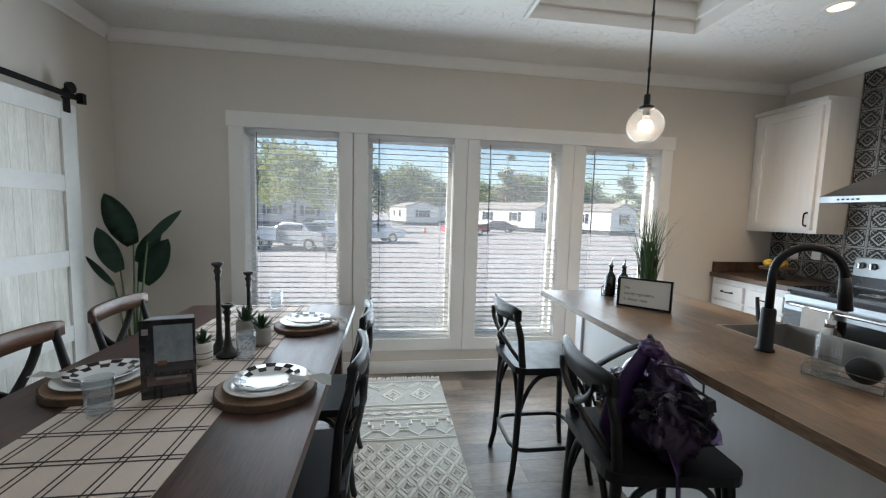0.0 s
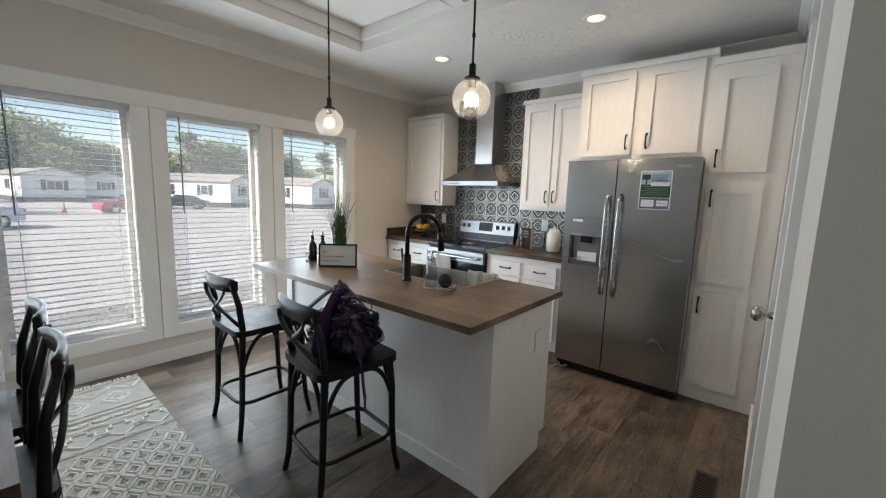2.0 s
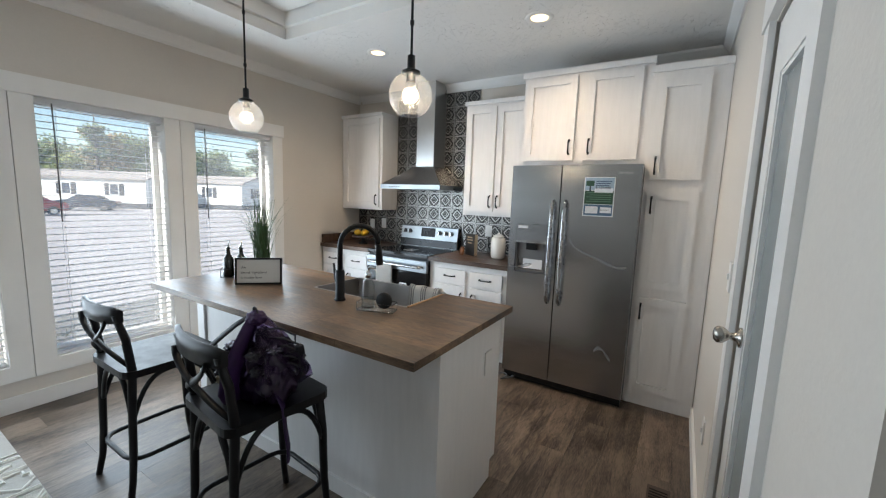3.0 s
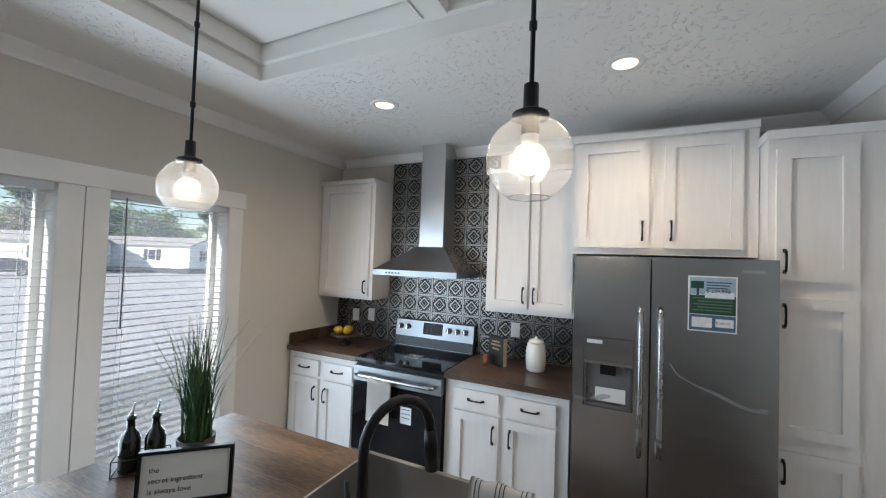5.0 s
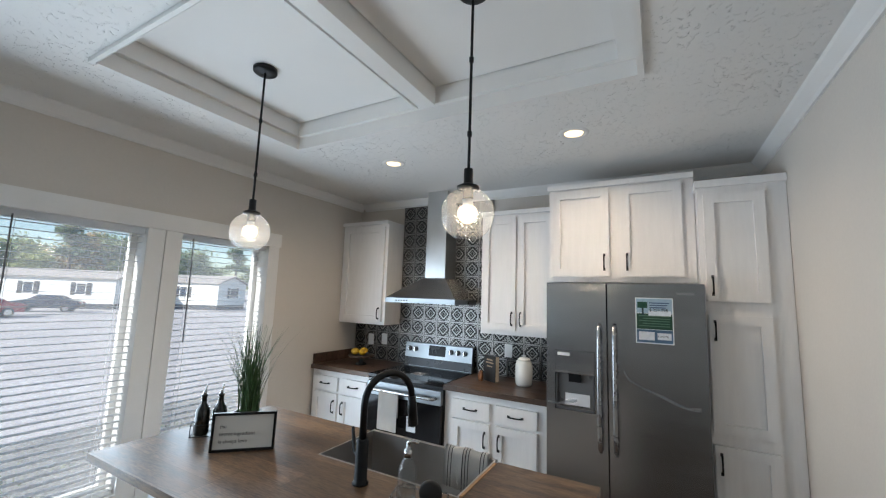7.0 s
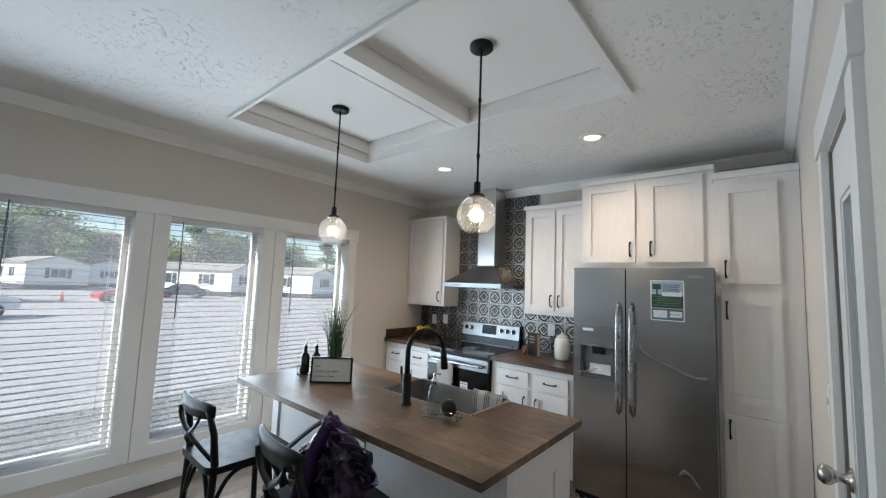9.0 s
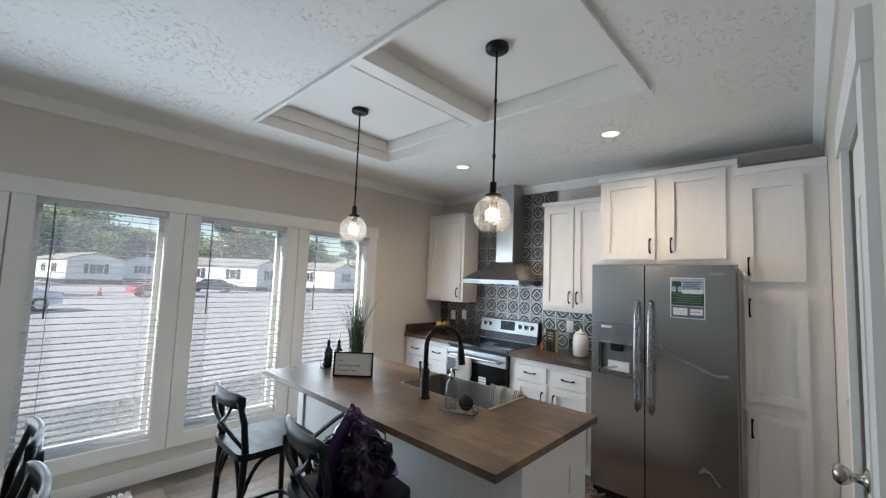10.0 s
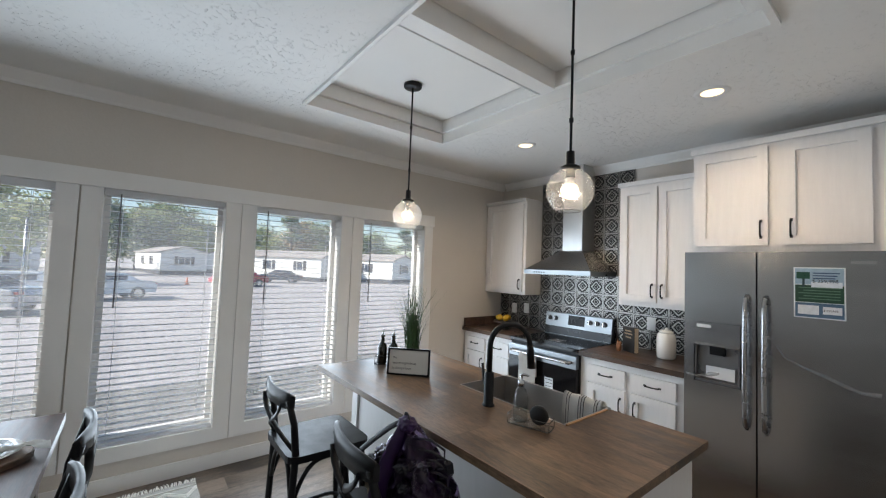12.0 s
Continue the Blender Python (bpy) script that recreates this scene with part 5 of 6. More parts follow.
so = thing("soap_dispenser", "clear glass soap bottle with a pump in a caddy", "soap dispenser", m=pose(1.508, 1.180, FZ, 0, 0, -72))
CHROME = mat("chrome", (0.65, 0.65, 0.65), 0.08, 1.0, vary=0.03)
BOTTLE = thin_glass("bottle_glass", (0.88, 0.90, 0.90), 0.05, 2.0)
CADDY = thin_glass("caddy_plastic", (0.97, 0.97, 0.97), 0.05, 1.5)
RIMP = thin_glass("caddy_rim", (0.62, 0.64, 0.65), 0.1, 2.6)
cd0 = part("caddy", soften(boxes((-0.045, 0.135, -0.035, 0.035, 0.0, 0.008)), 0.002), CADDY, so, "clear plastic caddy tray")
loop = [(-0.045, -0.030), (-0.040, -0.036), (0.130, -0.036), (0.136, -0.030), (0.136, 0.030), (0.130, 0.036), (-0.040, 0.036), (-0.045, 0.030), (-0.045, -0.030)]
for z in (0.004, 0.040):
    part("rim", tube(bmesh.new(), [(x, y, z) for x, y in loop], 0.0022, 6), RIMP, cd0)
for x in (-0.044, 0.135):
    for y in (-0.034, 0.034):
        part("corner_edge", tube(bmesh.new(), [(x, y, 0.004), (x, y, 0.040)], 0.0018, 6), RIMP, cd0)
part("bottle", lathe(bmesh.new(), [(0, 0.0125), (0.032, 0.0125), (0.033, 0.02), (0.031, 0.12), (0.022, 0.14), (0.013, 0.15), (0.013, 0.16)], 22), BOTTLE, so)
part("soap", lathe(bmesh.new(), [(0, 0.016), (0.029, 0.016), (0.029, 0.06), (0, 0.061)], 20), thin_glass("soap_liquid", (0.90, 0.93, 0.94), 0.05, 1.3), so)
part("pump", tube(bmesh.new(), [(0, 0, 0.155), (0, 0, 0.178), (0, 0, 0.18), (0, 0, 0.20), (0.008, 0, 0.206), (0.035, 0, 0.203)], [0.014, 0.014, 0.006, 0.007, 0.007, 0.004], 10), CHROME, so)
sp = thing("scrub_brush", "round black scrubber in the clear caddy", "scrubber", m=pose(1.533, 1.102, FZ + 0.009, 0, 0, -72))
bm = lathe(bmesh.new(), [(0, -0.011), (0.034, -0.011), (0.039, -0.006), (0.039, 0.006), (0.034, 0.011), (0, 0.011)], 22)
bmesh.ops.transform(bm, matrix=Matrix.Translation((0, 0, 0.042)) @ Matrix.Rotation(radians(90), 4, "X"), verts=bm.verts)
part("pad", bm, IRON, sp)

PL = mat("planter_black", (0.02, 0.02, 0.02), 0.5)
GRASS = mat("grass_blade", (0.045, 0.10, 0.035), 0.5, vary=0.4, scale=30)
gp = thing("grass_plant", "artificial grass plant in a dark pot on the island", "plant", m=pose(1.645, 2.215, FZ))
part("pot", lathe(bmesh.new(), [(0, 0), (0.05, 0), (0.062, 0.10), (0.056, 0.10), (0.054, 0.085), (0, 0.082)], 22), PL, gp)
bm = bmesh.new()
rng = random.Random(11)
for i in range(190):
    a, l = rng.uniform(0, 6.283), rng.uniform(0.20, 0.47)
    out = rng.uniform(0.02, 0.62) ** 1.05 * l * 0.85
    droop = rng.uniform(0, 0.30) * out
    bx, by = rng.uniform(-0.035, 0.035), rng.uniform(-0.035, 0.035)
    ca, sa = math.cos(a), math.sin(a)
    rows = []
    for k in range(6):
        f = k / 5
        w = 0.0042 * (1 - f * 0.9)
        cx, cy, cz = bx + ca * out * f ** 1.8, by + sa * out * f ** 1.8, 0.08 + l * f - droop * f ** 3
        rows.append((bm.verts.new((cx - sa * w, cy + ca * w, cz)), bm.verts.new((cx + sa * w, cy - ca * w, cz))))
    for p, q in zip(rows, rows[1:]):
        bm.faces.new((p[0], p[1], q[1], q[0]))
tagged(part("grass_blade", bm, GRASS, gp, "long thin green blades"), kind="stuff")

SIGNW = mat("sign_cream", (0.66, 0.64, 0.60), 0.5, vary=0.03)
sg = thing("counter_sign", "white lettered sign in a black wooden frame", "sign", m=pose(1.500, 2.032, FZ, -6, 0, -46))
part("board", boxes((-0.118, 0.118, -0.006, 0.006, 0.008, 0.148)), SIGNW, sg)
part("frame", soften(boxes((-0.128, -0.118, -0.012, 0.012, 0, 0.156), (0.118, 0.128, -0.012, 0.012, 0, 0.156), (-0.118, 0.118, -0.012, 0.012, 0, 0.01), (-0.118, 0.118, -0.012, 0.012, 0.146, 0.156)), 0.001), BLACK, sg, "thin black frame")
INK = mat("black_ink", (0.03, 0.03, 0.03), 0.6)


def lettering(txt, size, m, material, parent, name="lettering"):
    cu = bpy.data.curves.new(name, "FONT")
    cu.body, cu.size, cu.extrude = txt, size, 0.0003
    tmp = bpy.data.objects.new(name, cu)
    scene.collection.objects.link(tmp)
    dg = bpy.context.evaluated_depsgraph_get()
    me = bpy.data.meshes.new_from_object(tmp.evaluated_get(dg))
    bpy.data.objects.remove(tmp)
    me.materials.clear()
    me.materials.append(material)
    ob = new(name, me)
    ob.parent, ob.matrix_basis = parent, m
    return ob


for i, txt in enumerate(("the", "secret ingredient", "is always love")):
    lettering(txt, 0.021, pose(-0.098, -0.0066, 0.094 - i * 0.030, 90, 0, 0), INK, sg)

OIL = mat("dark_bottle_glass", (0.008, 0.010, 0.008), 0.12, vary=0.1, coat=0.4)
cdy = thing("wire_caddy", "small black wire caddy for oil bottles", "caddy", m=pose(1.535, 2.335, FZ, 0, 0, -40))
for z in (0.003, 0.055):
    part("wire_ring", tube(bmesh.new(), [(-0.075, -0.04, z), (0.075, -0.04, z), (0.075, 0.04, z), (-0.075, 0.04, z), (-0.075, -0.04, z)], 0.002, 6), BLACK, cdy)
for sx in (-0.075, 0.075):
    for sy in (-0.04, 0.04):
        part("wire_post", tube(bmesh.new(), [(sx, sy, 0.001), (sx, sy, 0.056)], 0.002, 6), BLACK, cdy)
for d in (-0.036, 0.036):
    w = cdy.matrix_basis @ Vector((d, 0, 0.003))
    ob = thing("oil_bottle", "dark glass oil bottle with a metal pourer", "bottle", "oil bottles", pose(w.x, w.y, w.z))
    part("bottle", lathe(bmesh.new(), [(0, 0), (0.029, 0), (0.031, 0.006), (0.031, 0.105), (0.026, 0.122), (0.013, 0.142), (0.0115, 0.172), (0.0145, 0.174), (0.0145, 0.184), (0, 0.185)], 20), OIL, ob)
    part("pourer", tube(bmesh.new(), [(0, 0, 0.184), (0, 0, 0.196), (0.002, 0, 0.198), (0.009, 0, 0.228)], [0.008, 0.008, 0.004, 0.003], 8), CHROME, ob)

TOWEL = mat("towel_white", (0.70, 0.68, 0.65), 0.95, vary=0.04, fine=0.12, fine_scale=260, bump=0.0006)
TOWELS = mat("towel_stripe", (0.05, 0.05, 0.06), 0.95)


def draped(name, label, m, w, path, stripes, group="dish towels"):
    """A towel w wide along y that follows a path of (x, z) points, with stripes along it."""
    t = thing(name, label, "towel", group, m)

    def strip(y0, y1, lift, material, nm, nseg):
        bm = bmesh.new()
        rows = []
        for i, (x, z) in enumerate(path):
            a, b = path[max(0, i - 1)], path[min(len(path) - 1, i + 1)]
            dx, dz = b[0] - a[0], b[1] - a[1]
            n = math.hypot(dx, dz)
            row = []
            for k in range(nseg + 1):
                y = y0 + (y1 - y0) * k / nseg
                o = lift + 0.0035 * math.sin(y * 55 + i * 0.25)
                row.append(bm.verts.new((x - dz / n * o, y, z + dx / n * o)))
            rows.append(row)
        for r0, r1 in zip(rows, rows[1:]):
            for k in range(nseg):
                f = bm.faces.new((r0[k], r0[k + 1], r1[k + 1], r1[k]))
                f.smooth = True
        bmesh.ops.solidify(bm, geom=bm.faces[:], thickness=0.003 if nm == "cloth" else 0.0008)
        part(nm, bm, material, t)

    strip(-w / 2, w / 2, 0.006, TOWEL, "cloth", 14)
    for s in stripes:
        strip(s * w - 0.0015, s * w + 0.0015, 0.0073, TOWELS, "stripe", 1)
    return t


# over the sink's rim and from the oven's handle
draped("dish_towel", "white striped dish towel over the sink edge", pose(SK[1] - 0.01, 1.195, IZ + 0.006), 0.215, [(-0.030, -0.15), (-0.028, -0.08), (-0.022, -0.015), (-0.012, 0.004), (0, 0.008), (0.012, 0.004), (0.020, -0.02), (0.024, -0.10)], (-0.40, -0.33, -0.06, 0.0, 0.06, 0.33, 0.40))
draped("dish_towel", "white striped dish towel hanging from the oven handle", pose(SF - 0.062, 2.47, 0.80), 0.20, [(0.018, -0.20), (0.017, -0.05), (0.013, 0.006), (0.0, 0.013), (-0.013, 0.006), (-0.018, -0.05), (-0.02, -0.18), (-0.022, -0.31)], (-0.4, -0.33, -0.26, 0.26, 0.33, 0.4))

# ---------------------------------------------------------------- backpack on a stool
PURPLE = mat("purple_nylon", (0.033, 0.006, 0.060), 0.55, vary=0.25, scale=18, fine=0.2, fine_scale=300, bump=0.0006)
VINYL = thin_glass("clear_vinyl", (0.62, 0.52, 0.70), 0.09, 1.35)
DARKC = mat("dark_fabric", (0.014, 0.012, 0.018), 0.6, vary=0.4, scale=15)
bp0 = thing("backpack", "purple and clear vinyl backpack leaning on a stool", "backpack", m=pose(1.085, 1.38, 0.650, 0, -10, -8))


def lump(bm, cx, cy, cz, rx, ry, rz, seed, amp=0.12, p=3.0):
    """A soft rounded block with creases."""
    start = len(bm.verts)
    g = bmesh.ops.create_icosphere(bm, subdivisions=4, radius=1.0)
    for v in g["verts"]:
        d = v.co.normalized()
        k = (abs(d.x) ** p + abs(d.y) ** p + abs(d.z) ** p) ** (-1 / p)
        n = noise.fractal(d * 2.6 + Vector((seed, 0, 0)), 1.0, 2.0, 4)
        k *= 1 + amp * n
        v.co = Vector((cx + d.x * k * rx, cy + d.y * k * ry, cz + d.z * k * rz))
    for f in bm.faces:
        f.smooth = True
    return bm


APEX = Vector((0.015, -0.055, 0.345))


def sagged(bm):
    """Draws a lump together towards the bag's top."""
    for v in bm.verts:
        f = max(0.0, min(1.0, v.co.z / APEX.z))
        k = 1 - 0.74 * f ** 1.3
        v.co.x, v.co.y = v.co.x * k + APEX.x * f, v.co.y * k + APEX.y * f
    return bm


part("body", sagged(lump(bmesh.new(), 0.02, -0.01, 0.150, 0.145, 0.195, 0.158, 4, 0.22)), VINYL, bp0, "clear creased vinyl walls")
# one lump for the bag's dark contents, inside the vinyl
part("filling", sagged(lump(bmesh.new(), 0.025, -0.015, 0.128, 0.126, 0.172, 0.134, 9, 0.42)), mat("dark_purple_filling", (0.016, 0.007, 0.024), 0.32, vary=0.5, scale=18), bp0, "dark glossy contents behind the vinyl")
part("pouch", lump(bmesh.new(), -0.085, 0.105, 0.055, 0.04, 0.05, 0.05, 2, 0.25), mat("tan_pouch", (0.22, 0.17, 0.10), 0.5, vary=0.5, scale=25), bp0, "tan patterned pouch seen through the vinyl")
part("front_band", tube(bmesh.new(), [(-0.12, -0.01, 0.0), (-0.135, -0.02, 0.07), (-0.115, -0.035, 0.15), (-0.07, -0.05, 0.23), (-0.025, -0.058, 0.30), (0.01, -0.055, 0.345)], [0.034, 0.040, 0.040, 0.038, 0.032, 0.022], 12, flat=0.35), PURPLE, bp0, "broad purple nylon band")
part("side_panel", sagged(lump(bmesh.new(), 0.005, -0.165, 0.105, 0.075, 0.030, 0.085, 12, 0.45, 2.4)), mat("plum_nylon", (0.020, 0.004, 0.030), 0.5, vary=0.35, scale=22, fine=0.2, fine_scale=300, bump=0.0006), bp0, "dark plum side pocket")
part("top_panel", lump(bmesh.new(), 0.012, -0.055, 0.33, 0.035, 0.042, 0.028, 8, 0.25, 2.2), PURPLE, bp0)
part("grab_loop", tube(bmesh.new(), arc(10, lambda f: (0.015, -0.075 + 0.04 * f, 0.350 + 0.024 * math.sin(math.pi * f))), 0.006, 8, flat=0.5), DARKC, bp0)
part("shoulder_strap", tube(bmesh.new(), [(0.01, -0.05, 0.35), (-0.04, 0.01, 0.31), (-0.085, 0.06, 0.265), (-0.13, 0.11, 0.215), (-0.15, 0.13, 0.17), (-0.13, 0.13, 0.06)], [0.012, 0.015, 0.016, 0.016, 0.015, 0.012], 8, flat=0.4), DARKC, bp0, "dark webbing strap stretched to the chair")
part("hanging_strap", tube(bmesh.new(), [(-0.02, -0.165, 0.06), (-0.02, -0.205, 0.005), (-0.03, -0.208, -0.08), (-0.035, -0.21, -0.17), (-0.045, -0.208, -0.23)], [0.024, 0.024, 0.022, 0.022, 0.02], 8, flat=0.2), PURPLE, bp0)
for k in range(5):
    z = 0.285 - 0.035 * k
    part("side_strap", tube(bmesh.new(), [(0.02, -0.085 - 0.012 * k, z), (0.055, -0.150 - 0.010 * k, z + 0.006 - 0.006 * (k % 2)), (0.085, -0.195 - 0.014 * (k % 3), z - 0.025), (0.075, -0.205, z - 0.05), (0.06, -0.175, z - 0.06)], 0.0045, 6, flat=0.5), DARKC, bp0)
part("buckle", soften(boxes((0.075, 0.098, -0.222, -0.198, 0.185, 0.22)), 0.003), DARKC, bp0)
FOIL = mat("foil_wrap", (0.14, 0.13, 0.16), 0.22, 0.7, vary=0.6, scale=20)
for seed, (x, y, z, r) in enumerate(((-0.06, 0.045, 0.205, 0.032), (-0.085, 0.08, 0.165, 0.034), (0.02, -0.125, 0.205, 0.03), (-0.04, -0.11, 0.215, 0.03), (-0.10, 0.09, 0.115, 0.03), (-0.05, -0.125, 0.15, 0.026))):
    part("wrapped_item", lump(bmesh.new(), x, y, z, r, r * 0.9, r * 0.5, seed + 20, 0.6), FOIL if seed % 2 == 0 else DARKC, bp0)

# ---------------------------------------------------------------- counter things, plates, flyer
ct = thing("canister", "white ribbed ceramic canister with a lid", "canister", m=pose(3.61, 1.43, 0.9145) @ Matrix.Diagonal((1.14, 1.14, 1.08, 1)))
bm = lathe(bmesh.new(), [(0, 0), (0.052, 0), (0.06, 0.012), (0.064, 0.08), (0.062, 0.15), (0.053, 0.185), (0.046, 0.19), (0, 0.19)], 36)
for v in bm.verts:
    a = math.atan2(v.co.y, v.co.x)
    f = 1 + 0.018 * math.sin(9 * a + v.co.z * 50) * (1 if 0.01 < v.co.z < 0.17 else 0)
    v.co.x, v.co.y = v.co.x * f, v.co.y * f
part("jar", bm, CHINA, ct)
part("lid", lathe(bmesh.new(), [(0, 0.1905), (0.046, 0.1905), (0.047, 0.20), (0.03, 0.212), (0.01, 0.216), (0.012, 0.228), (0, 0.232)], 28), CHINA, ct)
bo = thing("cook_book", "dark standing book with plain printed cover", "book", m=pose(3.60, 1.715, 0.9145, 0, 0, -28))
part("cover", soften(boxes((-0.022, 0.022, -0.075, 0.075, 0, 0.215)), 0.002), mat("book_cover", (0.018, 0.016, 0.016), 0.4, vary=0.3, scale=20), bo)
part("pages", boxes((-0.018, 0.018, -0.0765, -0.0755, 0.004, 0.211)), mat("page_edges", (0.45, 0.38, 0.28), 0.9), bo)
for z, w in ((0.175, 0.04), (0.15, 0.05), (0.12, 0.035)):
    part("title_bar", boxes((-0.0232, -0.0224, -w, w, z, z + 0.012)), mat("title_tan", (0.35, 0.27, 0.18), 0.6), bo)
fg = thing("wooden_figurine", "small brown carved ornament beside the book", "ornament", m=pose(3.545, 1.79, 0.9145))
part("body", lump(bmesh.new(), 0, 0, 0.042, 0.017, 0.02, 0.042, 3, 0.25), mat("orange_wood", (0.22, 0.085, 0.03), 0.5, vary=0.3, scale=40), fg)
ck = thing("fruit_stand", "dark wooden pedestal cake stand", "stand", m=pose(3.52, 3.10, 0.9145))
part("foot", lathe(bmesh.new(), [(0, 0), (0.055, 0), (0.055, 0.012), (0.022, 0.025), (0.014, 0.05), (0.024, 0.078), (0, 0.078)], 24), IRON, ck)
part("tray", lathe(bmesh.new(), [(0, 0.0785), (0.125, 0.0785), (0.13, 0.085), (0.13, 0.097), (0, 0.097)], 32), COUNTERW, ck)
LEMON = mat("lemon_skin", (0.58, 0.33, 0.02), 0.45, vary=0.08, scale=40, bump=0.0006, fine_scale=180)
for i, (dx, dy, dz, rz) in enumerate(((-0.045, 0.045, 0.131, 20), (-0.04, -0.045, 0.131, 110), (0.035, 0.0, 0.131, 60))):
    lm = thing("lemon", "yellow lemon in a small heap", "lemon", "lemons on the stand", pose(3.52 + dx, 3.10 + dy, 0.9145 + dz, 90, 0, rz))
    part("fruit", lathe(bmesh.new(), [(0, -0.047), (0.006, -0.043), (0.022, -0.032), (0.034, -0.008), (0.034, 0.008), (0.022, 0.032), (0.006, 0.043), (0, 0.047)], 18), LEMON, lm)
for y, z in ((1.652, 1.15), (3.255, 1.13), (3.07, 1.145)):
    pl = thing("outlet_plate", "white outlet cover on the backsplash", "outlet", "wall outlets")
    part("plate", soften(boxes((E_X - 0.019, E_X - 0.013, y - 0.036, y + 0.036, z - 0.058, z + 0.058)), 0.002), TRIM, pl)
    for d in (-0.02, 0.02):
        part("socket", soften(boxes((E_X - 0.021, E_X - 0.0192, y - 0.016, y + 0.016, z + d - 0.014, z + d + 0.014)), 0.0006), TRIM, pl)

fy = thing("flyer", "printed price flyer in blue, green and white", "flyer", m=pose(FX - 0.0015, 0.456, 1.52))
part("sheet", boxes((-0.0006, 0.0006, -0.102, 0.102, -0.138, 0.138)), PAPER, fy)


def ink(name, y0, y1, z0, z1, col, lift=0.0008):
    part(name, boxes((-0.0006 - lift, -0.0006 - lift + 0.0003, y0, y1, z0, z1)), mat(name, col, 0.35, vary=0.12, scale=40), fy)


ink("sky_panel", -0.096, 0.096, 0.045, 0.132, (0.30, 0.40, 0.50))
ink("cloud_patch", -0.09, 0.03, 0.03, 0.06, (0.66, 0.70, 0.75), 0.0012)
ink("green_panel", -0.096, 0.096, -0.052, 0.042, (0.016, 0.055, 0.032))
ink("blue_panel", -0.096, 0.096, -0.132, -0.055, (0.07, 0.13, 0.21))
ink("white_box", 0.0, 0.085, -0.118, -0.068, (0.66, 0.68, 0.72), 0.0012)
ink("price_box", -0.088, -0.015, -0.112, -0.072, (0.66, 0.68, 0.72), 0.0012)
ink("sign_shape", 0.035, 0.09, 0.075, 0.112, (0.01, 0.06, 0.035), 0.0012)
ink("sign_post", 0.056, 0.066, 0.03, 0.075, (0.02, 0.04, 0.05), 0.0012)
for i in range(3):
    ink("text_bar", -0.08 + 0.008 * i, 0.024, 0.104 - 0.014 * i, 0.110 - 0.014 * i, (0.04, 0.08, 0.16), 0.0014)
for i in range(5):
    ink("text_bar", -0.082, 0.082 - 0.02 * (i % 2), 0.025 - 0.015 * i, 0.030 - 0.015 * i, (0.10, 0.18, 0.13), 0.0012)
face = Matrix(((0, 0, -1, 0), (-1, 0, 0, 0), (0, 1, 0, 0), (0, 0, 0, 1)))
lettering("$ 259,998", 0.025, Matrix.Translation((-0.0022, 0.026, 0.056)) @ face, INK, fy)
lettering("$ 259,998", 0.014, Matrix.Translation((-0.0022, -0.017, -0.097)) @ face, INK, fy)

# torn film left on the fridge doors, oven sticker
FILM = thin_glass("torn_film", (0.92, 0.92, 0.92), 0.25, 1.6, haze=0.28)
for nm, pts in (("torn_film", [(0.63, 1.20), (0.60, 1.15), (0.52, 1.11), (0.43, 1.08), (0.36, 1.05), (0.30, 1.03), (0.235, 1.035)]), ("torn_film", [(1.095, 0.955), (1.03, 0.95), (0.955, 0.975), (0.91, 0.985)]), ("torn_film", [(0.40, 0.40), (0.375, 0.43), (0.34, 0.42), (0.30, 0.37), (0.285, 0.35)])):
    f = thing(nm, "torn strip of clear film on the fridge door", "film", "film scraps")
    bm = bmesh.new()
    rng = random.Random(len(pts))
    rows = []
    for i, (y, z) in enumerate(pts):
        w = 0.004 + 0.014 * rng.random()
        rows.append((bm.verts.new((FX - 0.0015 - 0.006 * rng.random(), y, z - w)), bm.verts.new((FX - 0.0015 - 0.010 * rng.random(), y, z)), bm.verts.new((FX - 0.0012, y, z + w * 0.8))))
    for a, b in zip(rows, rows[1:]):
        for k in (0, 1):
            bm.faces.new((a[k], a[k + 1], b[k + 1], b[k]))
    bmesh.ops.solidify(bm, geom=bm.faces[:], thickness=0.0004)
    part("film", bm, FILM, f)
part("energy_label", boxes((SF - 0.0132, SF - 0.0124, 2.22, 2.31, 0.50, 0.62)), PAPER, dr, "white paper label with bars")
for i in range(3):
    part("label_bar", boxes((SF - 0.0138, SF - 0.0133, 2.23, 2.30, 0.60 - i * 0.03, 0.605 - i * 0.03)), INK, dr)
part("cooktop_booklet", boxes((3.40, 3.52, 2.30, 2.42, 0.9183, 0.9205)), mat("booklet_grey", (0.22, 0.22, 0.23), 0.3), st, "folded manual on the cooktop")
vt = setting("floor_vent", boxes((2.05, 2.35, -0.145, -0.04, 0.0005, 0.006)), mat("brown_vent", (0.05, 0.034, 0.024), 0.45), "brown floor register", "vent")
for i in range(12):
    part("louvre", boxes((2.07 + i * 0.022, 2.078 + i * 0.022, -0.135, -0.05, 0.0062, 0.0085)), BLACK, vt)

# ---------------------------------------------------------------- pressed-metal backsplash
TIN_DARK = mat("tin_dark", (0.05, 0.049, 0.048), 0.5, 0.3, spec=0.25, vary=0.4, scale=30, jitter=0.3)
TIN = mat("tin_bright", (0.52, 0.51, 0.49), 0.32, 1.0, vary=0.2, scale=40, jitter=0.2)
T = 0.1524


